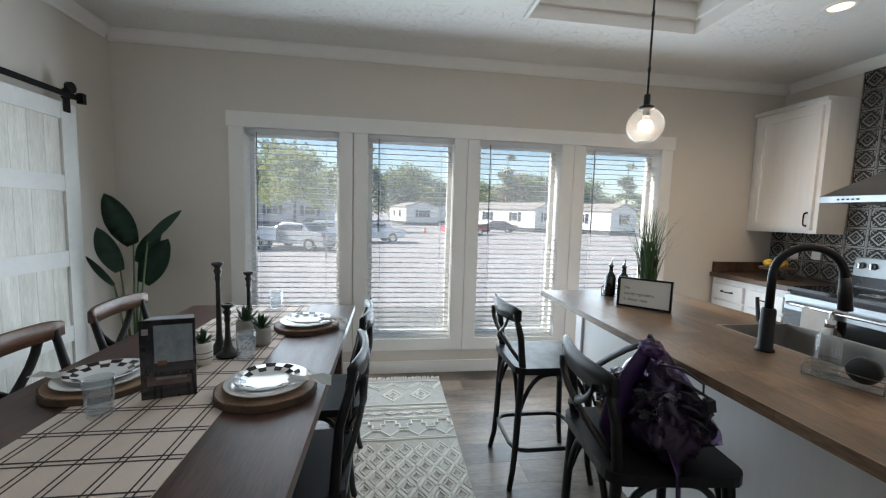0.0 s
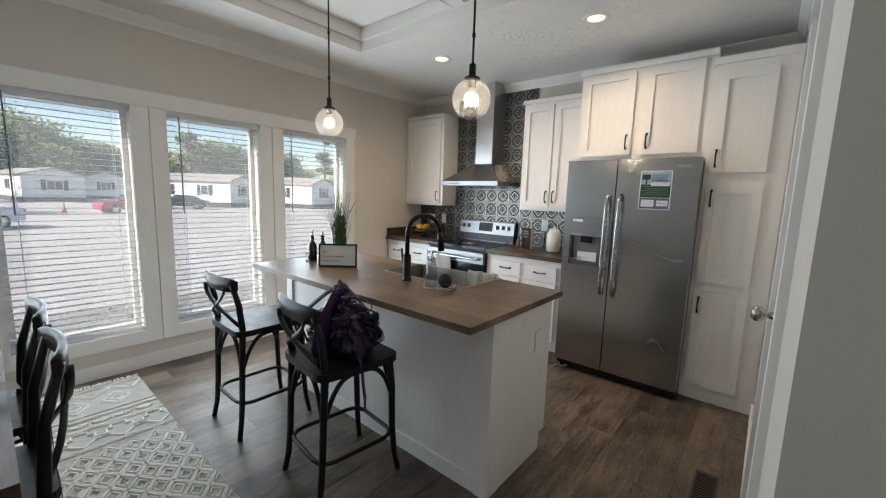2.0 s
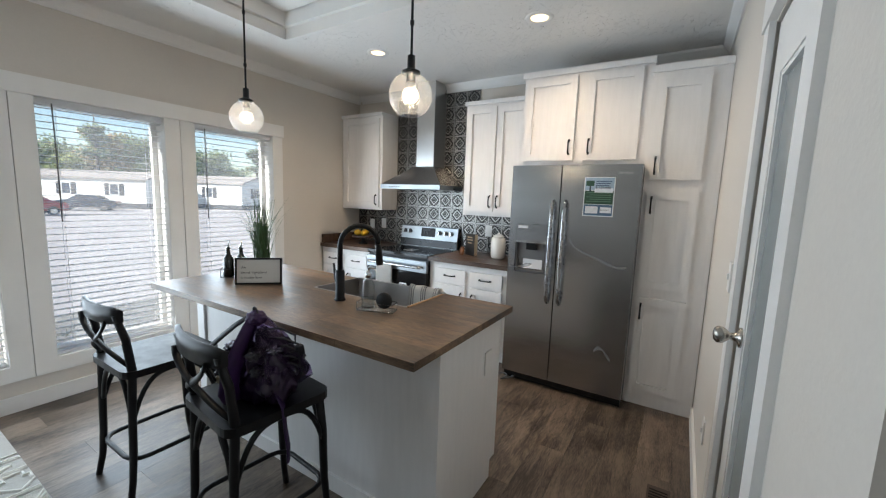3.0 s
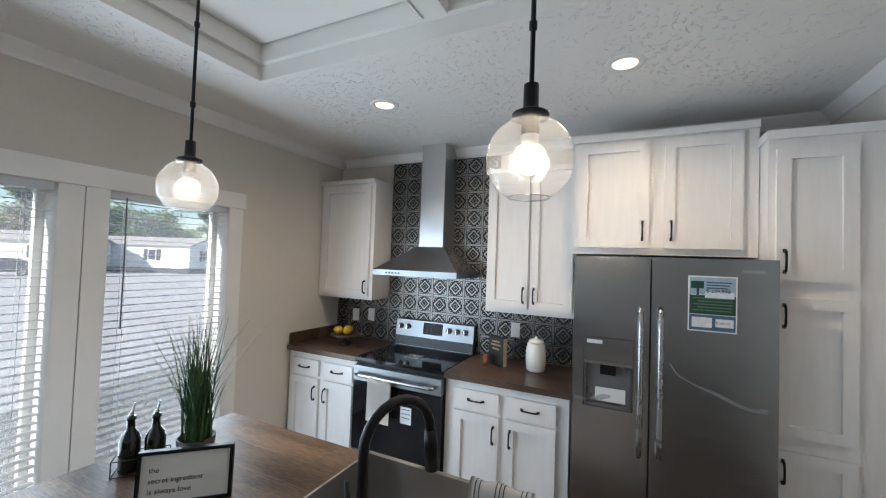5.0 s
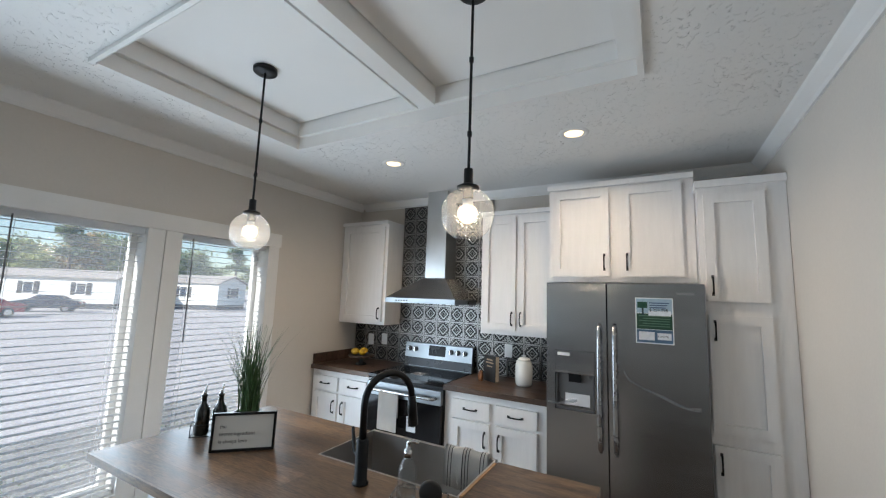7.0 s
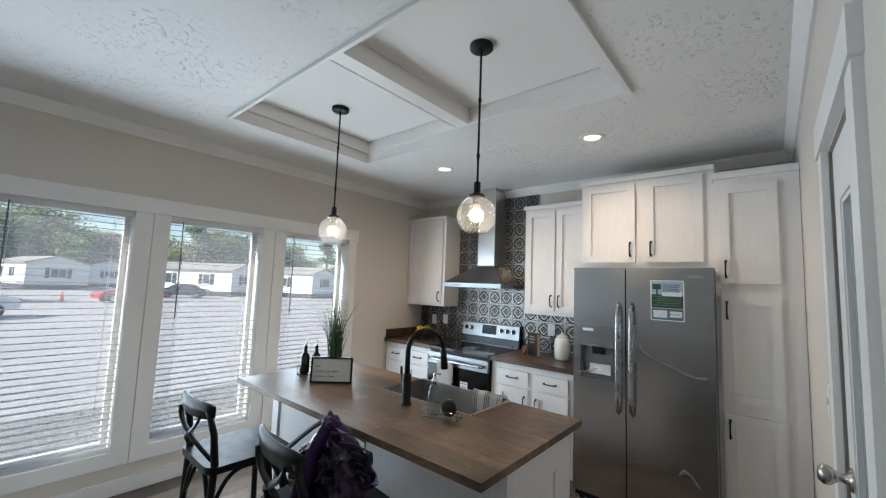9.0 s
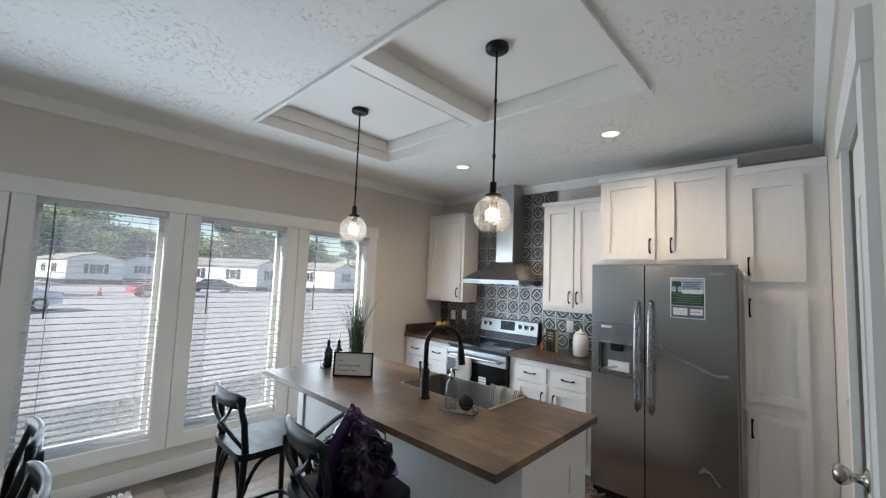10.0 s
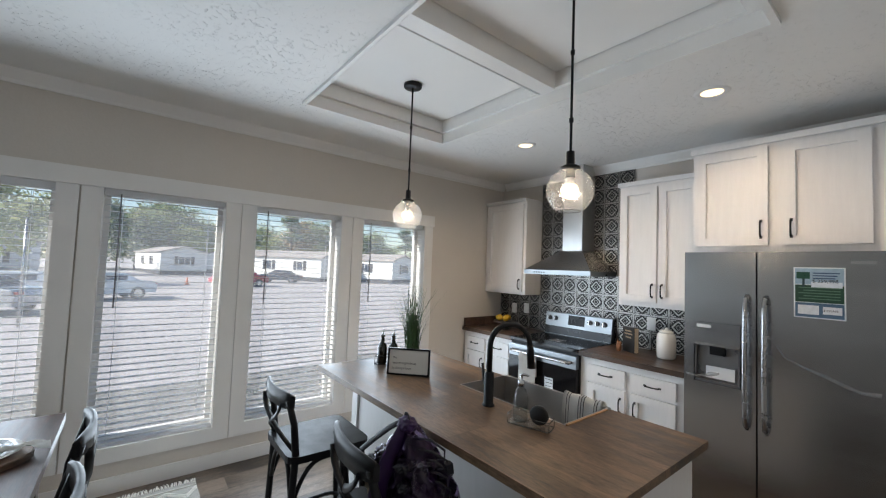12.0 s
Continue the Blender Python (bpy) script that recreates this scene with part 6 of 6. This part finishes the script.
def tin_tile():
    bm = bmesh.new()
    h = T / 2 - 0.0012
    vs = box(bm, 0, 0.004, -h, h, -h, h)

    def bar(p, q, w, hgt=0.004):
        p, q = Vector((0, *p)), Vector((0, *q))
        d = (q - p).normalized()
        s = Vector((0, -d.z, d.y)) * w / 2
        lo = [bm.verts.new((-0.0001, v.y, v.z)) for v in (p - s, p + s, q + s, q - s)]
        hi = [bm.verts.new((-hgt, v.y, v.z)) for v in (p - s * 0.4, p + s * 0.4, q + s * 0.4, q - s * 0.4)]
        fs = [bm.faces.new(hi)] + [bm.faces.new((lo[k], lo[(k + 1) % 4], hi[(k + 1) % 4], hi[k])) for k in range(4)]
        for f in fs:
            f.material_index = 1

    e = h - 0.003
    for p, q in (((-e, -e), (e, -e)), ((e, -e), (e, e)), ((e, e), (-e, e)), ((-e, e), (-e, -e))):
        bar(p, q, 0.007, 0.006)
    i = e - 0.013
    r = i * 0.84
    pts = [(-r, 0), (0, r), (r, 0), (0, -r)]
    for p, q in zip(pts, pts[1:] + pts[:1]):
        bar(p, q, 0.0115, 0.006)
    pts = [(p * 0.42, q * 0.42) for p, q in pts]
    for p, q in zip(pts, pts[1:] + pts[:1]):
        bar(p, q, 0.0035, 0.002)
    for sy in (-1, 1):
        for sz in (-1, 1):
            bar((sy * i, sz * i * 0.36), (sy * i, sz * i), 0.007)
            bar((sy * i * 0.36, sz * i), (sy * i, sz * i), 0.007)
            bar((sy * i * 0.62, sz * i * 0.62), (sy * i * 0.92, sz * i * 0.92), 0.006, 0.003)
    return mesh_of("tile", bm, [TIN_DARK, TIN])


tile = tin_tile()
back0 = setting("backsplash", boxes((E_X - 0.008, E_X - 0.001, 1.17, N_Y - 0.016, 0.916, 1.314), (E_X - 0.008, E_X - 0.001, 1.821, 2.884, 1.314, 2.575)), TIN_DARK, "dark pressed-metal tile backsplash", "backsplash")
iz = 0
z = 0.916 + T / 2
while z < 2.58:
    iy = 0
    y = N_Y - 0.016 - T / 2
    while y > 1.17:
        if (z < 1.34 or 1.80 < y - T / 2 + 0.05 and y + T / 2 - 0.05 < 2.90) and y - T / 2 > 1.13:
            o = new("tile", tile)
            o.parent, o.location = back0, (E_X - 0.0125, y, z)
        y -= T
    z += T

# ---------------------------------------------------------------- outdoors
GZ0 = -0.72
bm = bmesh.new()
v = [bm.verts.new(p) for p in ((-900, -900, GZ0), (900, -900, GZ0), (900, 1500, GZ0), (-900, 1500, GZ0))]
bm.faces.new(v)
setting("ground", bm, ASPHALT, "sunlit pale asphalt lot", "ground")
GRAVEL = mat("pale_gravel", (0.27, 0.255, 0.23), 0.95, vary=0.25, scale=1.2, fine=0.6, fine_scale=26, bump=0.02, world_space=True)
bm = bmesh.new()
rng = random.Random(8)
near = [bm.verts.new((-14 + i, OUT_Y + 0.02, GZ0 + 0.02)) for i in range(37)]
far = [bm.verts.new((-14 + i, 8.9 + 0.10 * abs(i - 15) * 0.3 + rng.uniform(-0.35, 0.35), GZ0 + 0.012)) for i in range(37)]
for i in range(36):
    bm.faces.new((near[i], near[i + 1], far[i + 1], far[i]))
setting("gravel_strip", bm, GRAVEL, "pale gravel strip beside the house", "ground")
bm = bmesh.new()
for i in range(900):
    x, y = rng.uniform(-6, 9), 3.9 + 5.4 * rng.random() ** 0.7
    if noise.noise(Vector((x * 0.5, y * 0.6, 3))) < 0.08:
        continue
    for k in range(4):
        a, l = rng.uniform(0, 6.28), rng.uniform(0.05, 0.13)
        p = Vector((x + rng.uniform(-0.06, 0.06), y + rng.uniform(-0.06, 0.06), GZ0 + 0.012))
        s = Vector((math.sin(a), -math.cos(a), 0)) * 0.010
        bm.faces.new([bm.verts.new(q) for q in (p - s, p + s, p + Vector((math.cos(a) * 0.05, math.sin(a) * 0.05, l)))])
tagged(new("weeds", mesh_of("weeds", bm, mat("dry_grass", (0.12, 0.14, 0.05), 0.8, vary=0.3, scale=2, world_space=True))), "sparse yellow-green weeds in the gravel", "weeds", kind="stuff")

SIDING = mat("white_siding", (0.72, 0.72, 0.70), 0.6, vary=0.04, scale=0.6)
GREYSIDE = mat("grey_siding", (0.42, 0.45, 0.50), 0.6, vary=0.05, scale=0.6)
ROOF = mat("shingle_roof", (0.30, 0.27, 0.25), 0.9, vary=0.2, scale=3)
DGLASS = mat("dark_window", (0.05, 0.06, 0.08), 0.1)
SHUT = mat("black_shutter", (0.02, 0.02, 0.025), 0.6)


def mobile_home(label, m, w, l, h, rise, siding, wins):
    """A long home: gable end on x at y = 0, its length along +y; wins: (face, along, width)."""
    hm = thing("mobile_home", label, "house", "homes across the lot", m)
    bm = boxes((0, w, 0, l, 0.55, h))
    a = [bm.verts.new(p) for p in ((0, 0, h), (w, 0, h), (w / 2, 0, h + rise))]
    b = [bm.verts.new(p) for p in ((0, l, h), (w, l, h), (w / 2, l, h + rise))]
    bm.faces.new(a)
    bm.faces.new(b[::-1])
    part("wall", bm, siding, hm)
    nb = int((h - 0.6) / 0.22)
    bm = bmesh.new()
    for i in range(nb):
        z = 0.6 + i * 0.22
        box(bm, -0.012, w + 0.012, -0.012, l + 0.012, z, z + 0.012)
    part("siding_laps", bm, siding, hm)
    for s in (0, 1):
        bm = bmesh.new()
        e, o = (-0.25, -0.3)
        x0, x1 = (e, w / 2) if s == 0 else (w - e, w / 2)
        z0 = h - 0.25 * rise / (w / 2)
        q = [(x0, o, z0), (x1, o, h + rise), (x1, l - o, h + rise), (x0, l - o, z0)]
        lo = [bm.verts.new(p) for p in q]
        hi = [bm.verts.new((p[0], p[1], p[2] + 0.14)) for p in q]
        bm.faces.new(lo)
        bm.faces.new(hi)
        for k in range(4):
            bm.faces.new((lo[k], lo[(k + 1) % 4], hi[(k + 1) % 4], hi[k]))
        part("roof", bm, ROOF, hm)
    part("skirt", boxes((0.05, w - 0.05, 0.05, l - 0.05, 0, 0.55)), mat("dark_skirt", (0.05, 0.05, 0.055), 0.9), hm)
    for face_, p, ww in wins:
        z0, z1 = 1.35, 2.55
        if face_ == "front":
            wn = part("window", boxes((p - ww / 2, p + ww / 2, -0.06, -0.014, z0, z1)), TRIM, hm)
            part("pane", boxes((p - ww / 2 + 0.08, p - 0.03, -0.075, -0.061, z0 + 0.08, z1 - 0.08), (p + 0.03, p + ww / 2 - 0.08, -0.075, -0.061, z0 + 0.08, z1 - 0.08)), DGLASS, wn)
            for s in (-1, 1):
                c = p + s * (ww / 2 + 0.24)
                part("shutter", boxes((c - 0.2, c + 0.2, -0.06, -0.014, z0, z1)), SHUT, hm)
        else:
            xx = -0.06 if face_ == "west" else w + 0.014
            wn = part("window", boxes((xx, xx + 0.046, p - ww / 2, p + ww / 2, z0, z1)), TRIM, hm)
            xo = xx - 0.015 if face_ == "west" else xx + 0.047
            part("pane", boxes((xo, xo + 0.014, p - ww / 2 + 0.08, p + ww / 2 - 0.08, z0 + 0.08, z1 - 0.08)), DGLASS, wn)
            for s in (-1, 1):
                c = p + s * (ww / 2 + 0.24)
                part("shutter", boxes((xx, xx + 0.046, c - 0.2, c + 0.2, z0, z1)), SHUT, hm)
    return hm


mobile_home("white mobile home with a shuttered gable window", pose(3.1, 64.5, GZ0, 0, 0, 10), 5.6, 15, 3.1, 0.8, SIDING, [("front", 2.8, 1.5), ("west", 5, 0.9), ("west", 10, 0.9)])
mobile_home("pale mobile home partly hidden behind another", pose(9.6, 78, GZ0, 0, 0, -10), 6, 18, 3.1, 0.9, SIDING, [("front", 3, 1.2)])
mobile_home("long white mobile home with a low pale roof", pose(18.6, 47.5, GZ0, 0, 0, 38), 5.0, 11.5, 3.0, 0.75, SIDING, [("west", 3, 0.9), ("west", 7.5, 0.9), ("front", 2.5, 1.0)])
mobile_home("white mobile home with shutters beyond the lot", pose(26.5, 43.5, GZ0, 0, 0, 26), 5.5, 18, 3.0, 0.8, SIDING, [("west", 4, 0.9), ("west", 10, 0.9), ("front", 2.8, 1.2)])
mobile_home("grey sales building with a gabled roof", pose(-16.0, 50, GZ0, 0, 0, 4), 9.0, 10, 3.4, 1.7, GREYSIDE, [("front", 2.2, 1.4), ("front", 6.6, 1.4)])
mobile_home("long low beige building behind parked cars", pose(-30.0, 56, GZ0, 0, 0, -3), 13, 9, 3.0, 1.2, mat("beige_siding", (0.48, 0.44, 0.38), 0.7, vary=0.06), [("front", 3, 1.4), ("front", 8, 1.4)])

TYRE = mat("tyre_rubber", (0.02, 0.02, 0.02), 0.9)


def car(label, m, paint, truck=False):
    """A parked car along +x, its origin on the ground under the middle."""
    c = thing("parked_car", label, "car", "cars in the lot", m)
    side = [(-2.25, 0.35), (-2.30, 0.72), (-2.15, 0.95), (-1.45, 1.02), (-0.85, 1.40), (0.35, 1.44), (1.05, 1.02), (2.05, 0.86), (2.25, 0.62), (2.22, 0.32)]
    if truck:
        side = [(-2.6, 0.5), (-2.65, 0.95), (-2.6, 1.15), (-0.55, 1.15), (-0.45, 1.75), (0.65, 1.78), (1.25, 1.22), (2.35, 1.12), (2.5, 0.85), (2.45, 0.45)]
    bm = bmesh.new()
    rows = []
    for y, k in ((-0.88, 0.0), (-0.86, 1), (0.86, 1), (0.88, 0)):
        row = []
        for x, z in side:
            inset = 0.16 * max(0, z - 0.95) / 0.5
            yy = y - math.copysign(inset, y)
            row.append(bm.verts.new((x * (0.985 if not k else 1), yy, z - (0.03 if not k and z > 0.9 else 0))))
        rows.append(row)
    n = len(side)
    for a, b in zip(rows, rows[1:]):
        for i in range(n):
            f = bm.faces.new((a[i], a[(i + 1) % n], b[(i + 1) % n], b[i]))
    bm.faces.new(rows[0])
    bm.faces.new(rows[-1][::-1])
    part("body", soften(bm, 0.05, 2), paint, c)
    zt = 1.36 if not truck else 1.68
    x0, x1 = (-0.95, 0.62) if not truck else (-0.38, 0.72)
    for s in (-1, 1):
        part("side_window", boxes((x0 + 0.05, x1, s * 0.795 - 0.05, s * 0.795 + 0.05, zt - 0.36, zt - 0.06)), DGLASS, c)
    for (xa, za), (xb, zb) in (((-1.38, 1.06), (-0.90, 1.36)), ((0.98, 1.06), (0.42, 1.40))) if not truck else (((-0.50, 1.25), (-0.46, 1.68)), ((1.20, 1.26), (0.72, 1.72))):
        bm = bmesh.new()
        o = 0.03 if xa > 0 else -0.03
        bm.faces.new([bm.verts.new(p) for p in ((xa + o, -0.68, za + 0.02), (xa + o, 0.68, za + 0.02), (xb + o, 0.60, zb + 0.02), (xb + o, -0.60, zb + 0.02))])
        bmesh.ops.solidify(bm, geom=bm.faces[:], thickness=0.01)
        part("windscreen", bm, DGLASS, c)
    for x in ((-1.4, 1.4) if not truck else (-1.6, 1.6)):
        for s in (-1, 1):
            r = 0.33 if not truck else 0.38
            w = part("wheel", tube(bmesh.new(), [(x, s * 0.72, r), (x, s * 0.90, r)], r, 20), TYRE, c)
            part("rim", tube(bmesh.new(), [(x, s * 0.89, r), (x, s * 0.91, r)], r * 0.62, 14), STEEL_BRIGHT, w)
    for s in (-1, 1):
        zl = 0.82 if not truck else 0.98
        xb = 2.27 if not truck else 2.6
        part("tail_light", boxes((-xb - 0.04, -xb + 0.12, s * 0.66 - 0.16, s * 0.66 + 0.16, zl - 0.06, zl + 0.06)), mat("tail_red", (0.35, 0.02, 0.02), 0.25), c)
    return c


WHITECAR = mat("white_car_paint", (0.70, 0.71, 0.73), 0.2, vary=0.03, coat=0.5)
SILVER = mat("silver_car_paint", (0.40, 0.41, 0.43), 0.25, 0.5, vary=0.04, coat=0.5)
REDCAR = mat("red_car_paint", (0.35, 0.02, 0.03), 0.2, vary=0.05, coat=0.5)
DARKCAR = mat("dark_car_paint", (0.03, 0.035, 0.05), 0.2, vary=0.05, coat=0.5)
car("white sedan parked in the sunny lot", pose(-1.1, 27.3, GZ0, 0, 0, 200), WHITECAR)
car("silver sedan parked in the sunny lot", pose(-4.6, 22.0, GZ0, 0, 0, 152), SILVER)
car("white pickup truck parked in the lot", pose(-8.2, 21.5, GZ0, 0, 0, 188), WHITECAR, True)
car("white hatchback parked behind other cars", pose(-4.0, 27.0, GZ0, 0, 0, 170), WHITECAR)
car("dark sedan parked between other cars", pose(-5.6, 31.5, GZ0, 0, 0, 185), DARKCAR)
car("red car parked by the homes", pose(7.8, 39.0, GZ0, 0, 0, 190), REDCAR)
car("dark car parked beside a home", pose(13.2, 45.5, GZ0, 0, 0, 150), DARKCAR)

# trees behind the lot
BARKM = mat("tree_bark", (0.09, 0.07, 0.055), 0.95, vary=0.25, scale=4)
LEAVES = {"green": mat("tree_leaves", (0.16, 0.22, 0.09), 0.7, vary=0.45, scale=0.9), "olive": mat("olive_leaves", (0.32, 0.36, 0.11), 0.7, vary=0.4, scale=0.9), "rust": mat("autumn_leaves", (0.38, 0.26, 0.14), 0.7, vary=0.4, scale=0.9), "pine": mat("pine_needles", (0.11, 0.17, 0.10), 0.75, vary=0.4, scale=0.9)}


for _m in LEAVES.values():
    _t = _m.node_tree
    _tl = add(_t, "ShaderNodeBsdfTranslucent", {0: (0.34, 0.36, 0.17, 1)})
    _mx = add(_t, "ShaderNodeMixShader", {0: 0.35, 1: _t.nodes["Principled BSDF"].outputs[0], 2: _tl.outputs[0]})
    _t.links.new(_mx.outputs[0], _t.nodes["Material Output"].inputs[0])


def tree(kind, seed, h, spread, pine=False, low=0.25):
    rng = random.Random(seed)
    t = thing("tree", {"green": "leafy green tree beyond the lot", "olive": "broad yellow-green tree beyond the lot", "rust": "autumn-coloured tree beyond the lot", "pine": "tall thin pine tree beyond the lot"}[kind], "tree", "trees beyond the lot")
    bm = tube(bmesh.new(), [(0, 0, 0), (0.1, 0, h * 0.35), (0.05, 0.1, h * 0.7), (0, 0, h * 0.95)], [0.022 * h, 0.017 * h, 0.010 * h, 0.003 * h], 7)
    tips = []
    for k in range(9 if not pine else 12):
        a = k * 2.4 + rng.uniform(-0.3, 0.3)
        z0 = h * rng.uniform(low if not pine else 0.45, 0.8)
        r = spread * rng.uniform(0.45, 1.0) * (1.15 - z0 / h if pine else math.sin(math.pi * min(0.95, 0.25 + 0.7 * z0 / h)))
        tip = Vector((math.cos(a) * r, math.sin(a) * r, min(h, z0 + r * (0.55 if not pine else 0.15))))
        tube(bm, [(0.05, 0, z0), tuple(tip * 0.5 + Vector((0, 0, z0 * 0.5 + 0.08 * h * 0.3))), tuple(tip)], [0.007 * h, 0.005 * h, 0.002 * h], 5)
        tips.append(tip)
    part("trunk", bm, BARKM, t)
    tips += [Vector((rng.uniform(-0.4, 0.4) * spread, rng.uniform(-0.4, 0.4) * spread, h * rng.uniform(0.6, 1.0))) for _ in range(5 if pine else 14)]
    if not pine:
        tips += [Vector((math.cos(a) * spread * 0.7, math.sin(a) * spread * 0.7, h * rng.uniform(low + 0.1, 0.6))) for a in (k * 0.785 for k in range(8))]
    bm = bmesh.new()
    for c in tips:
        rad = spread * rng.uniform(0.26, 0.46) * (0.75 if pine else 1)
        for _ in range(95):
            d = Vector((rng.gauss(0, 0.5), rng.gauss(0, 0.5), rng.gauss(0, 0.36))) * rad
            p = c + d
            s = rng.uniform(0.14, 0.36)
            u = Vector((rng.uniform(-1, 1), rng.uniform(-1, 1), rng.uniform(-1, 1))).normalized()
            w = u.orthogonal().normalized()
            q = u.cross(w)
            bm.faces.new([bm.verts.new(x) for x in (p - w * s, p + q * s * 0.6, p + w * s, p - q * s * 0.6)])
    tagged(part("crown", bm, LEAVES[kind], t), kind="stuff")
    return t


protos = [tree("green", 1, 10.5, 5.0), tree("olive", 2, 8.0, 4.2, low=0.2), tree("rust", 3, 9.0, 3.6), tree("pine", 4, 13, 3.0, True), tree("green", 5, 8.5, 4.5, low=0.12)]
SPOTS = [(4, -13, 88, 1.0), (1, 8.5, 86, 0.95), (4, 2.8, 96, 1.1), (2, 31, 92, 0.9), (4, 40, 90, 0.85), (1, 22.5, 88, 0.85), (1, -9.6, 43, 0.95), (0, -17, 70, 1.0), (4, -24, 74, 1.05), (3, -3.6, 84, 0.95), (4, 0.5, 88, 1.05), (0, 5.5, 92, 1.0), (4, 11, 95, 1.0), (2, 16, 96, 0.85), (4, 20.5, 92, 0.9), (3, 26, 84, 0.95), (2, 29.5, 88, 1.0), (0, 33, 84, 0.85), (4, 37.5, 82, 0.95), (0, 43, 80, 0.75), (3, 54, 83, 0.9), (4, 50, 86, 0.7), (4, 60, 84, 0.75), (3, 58, 78, 0.8), (0, -10, 92, 0.95), (4, -31, 80, 1.0), (0, -38, 80, 1.1), (4, 67, 82, 0.75), (0, 74, 84, 0.7), (4, 24, 99, 0.95), (4, 14, 102, 0.9), (4, 46.5, 88, 0.8), (1, -33, 66, 1.0), (4, -5, 98, 0.95)]
used = set()
for i, (k, x, y, s) in enumerate(SPOTS):
    s *= 1.0 if k == 1 else 1.22
    m = pose(x, y, GZ0, 0, 0, i * 67) @ Matrix.Diagonal((s, s, s, 1))
    if k in used:
        o = copy_thing(protos[k], pose(x, y, GZ0, 0, 0, i * 67))
        o.scale = (s, s, s)
    else:
        used.add(k)
        protos[k].matrix_basis = m
sp = thing("lamp_post", "thin metal pole standing in the lot", "pole", m=pose(-2.45, 17.5, GZ0))
part("pole", tube(bmesh.new(), [(0, 0, 0), (0, 0, 3.4)], 0.03, 8), STEEL, sp)
cn = thing("traffic_cone", "orange traffic cone near parked cars", "cone", m=pose(4.0, 40.5, GZ0))
part("cone", lathe(bmesh.new(), [(0, 0), (0.22, 0), (0.2, 0.04), (0.14, 0.05), (0.03, 0.72), (0, 0.72)], 14), mat("cone_orange", (0.55, 0.12, 0.02), 0.6), cn)

# ---------------------------------------------------------------- floor planks
PW, PL0 = 0.182, 1.22
fl0 = tagged(new("floor", mesh_of("floor", boxes((W_X, E_X, BACK_Y, N_Y, -0.0118, -0.006)), mat("floor_joint", (0.035, 0.026, 0.02), 0.8))), "brown-grey wood-look vinyl plank floor", "floor", kind="structure")
plank_meshes = {}


def plank(l):
    """One plank mesh for each length."""
    k = round(l, 3)
    if k not in plank_meshes:
        plank_meshes[k] = mesh_of("plank", soften(boxes((0, l - 0.0008, 0, PW - 0.0008, -0.0055, 0)), 0.0007), FLOORW)
    return plank_meshes[k]


row, y = 0, N_Y - 0.012 - 27 * PW
while y < N_Y - 0.05:
    x = W_X - (row * 0.43) % PL0
    while x < E_X - 0.02:
        a, b = max(x, W_X), min(x + PL0, E_X)
        if b - a > 0.02:
            o = new("plank", plank(b - a))
            o.parent, o.location = fl0, (a, y, 0)
        x += PL0
    y += PW
    row += 1
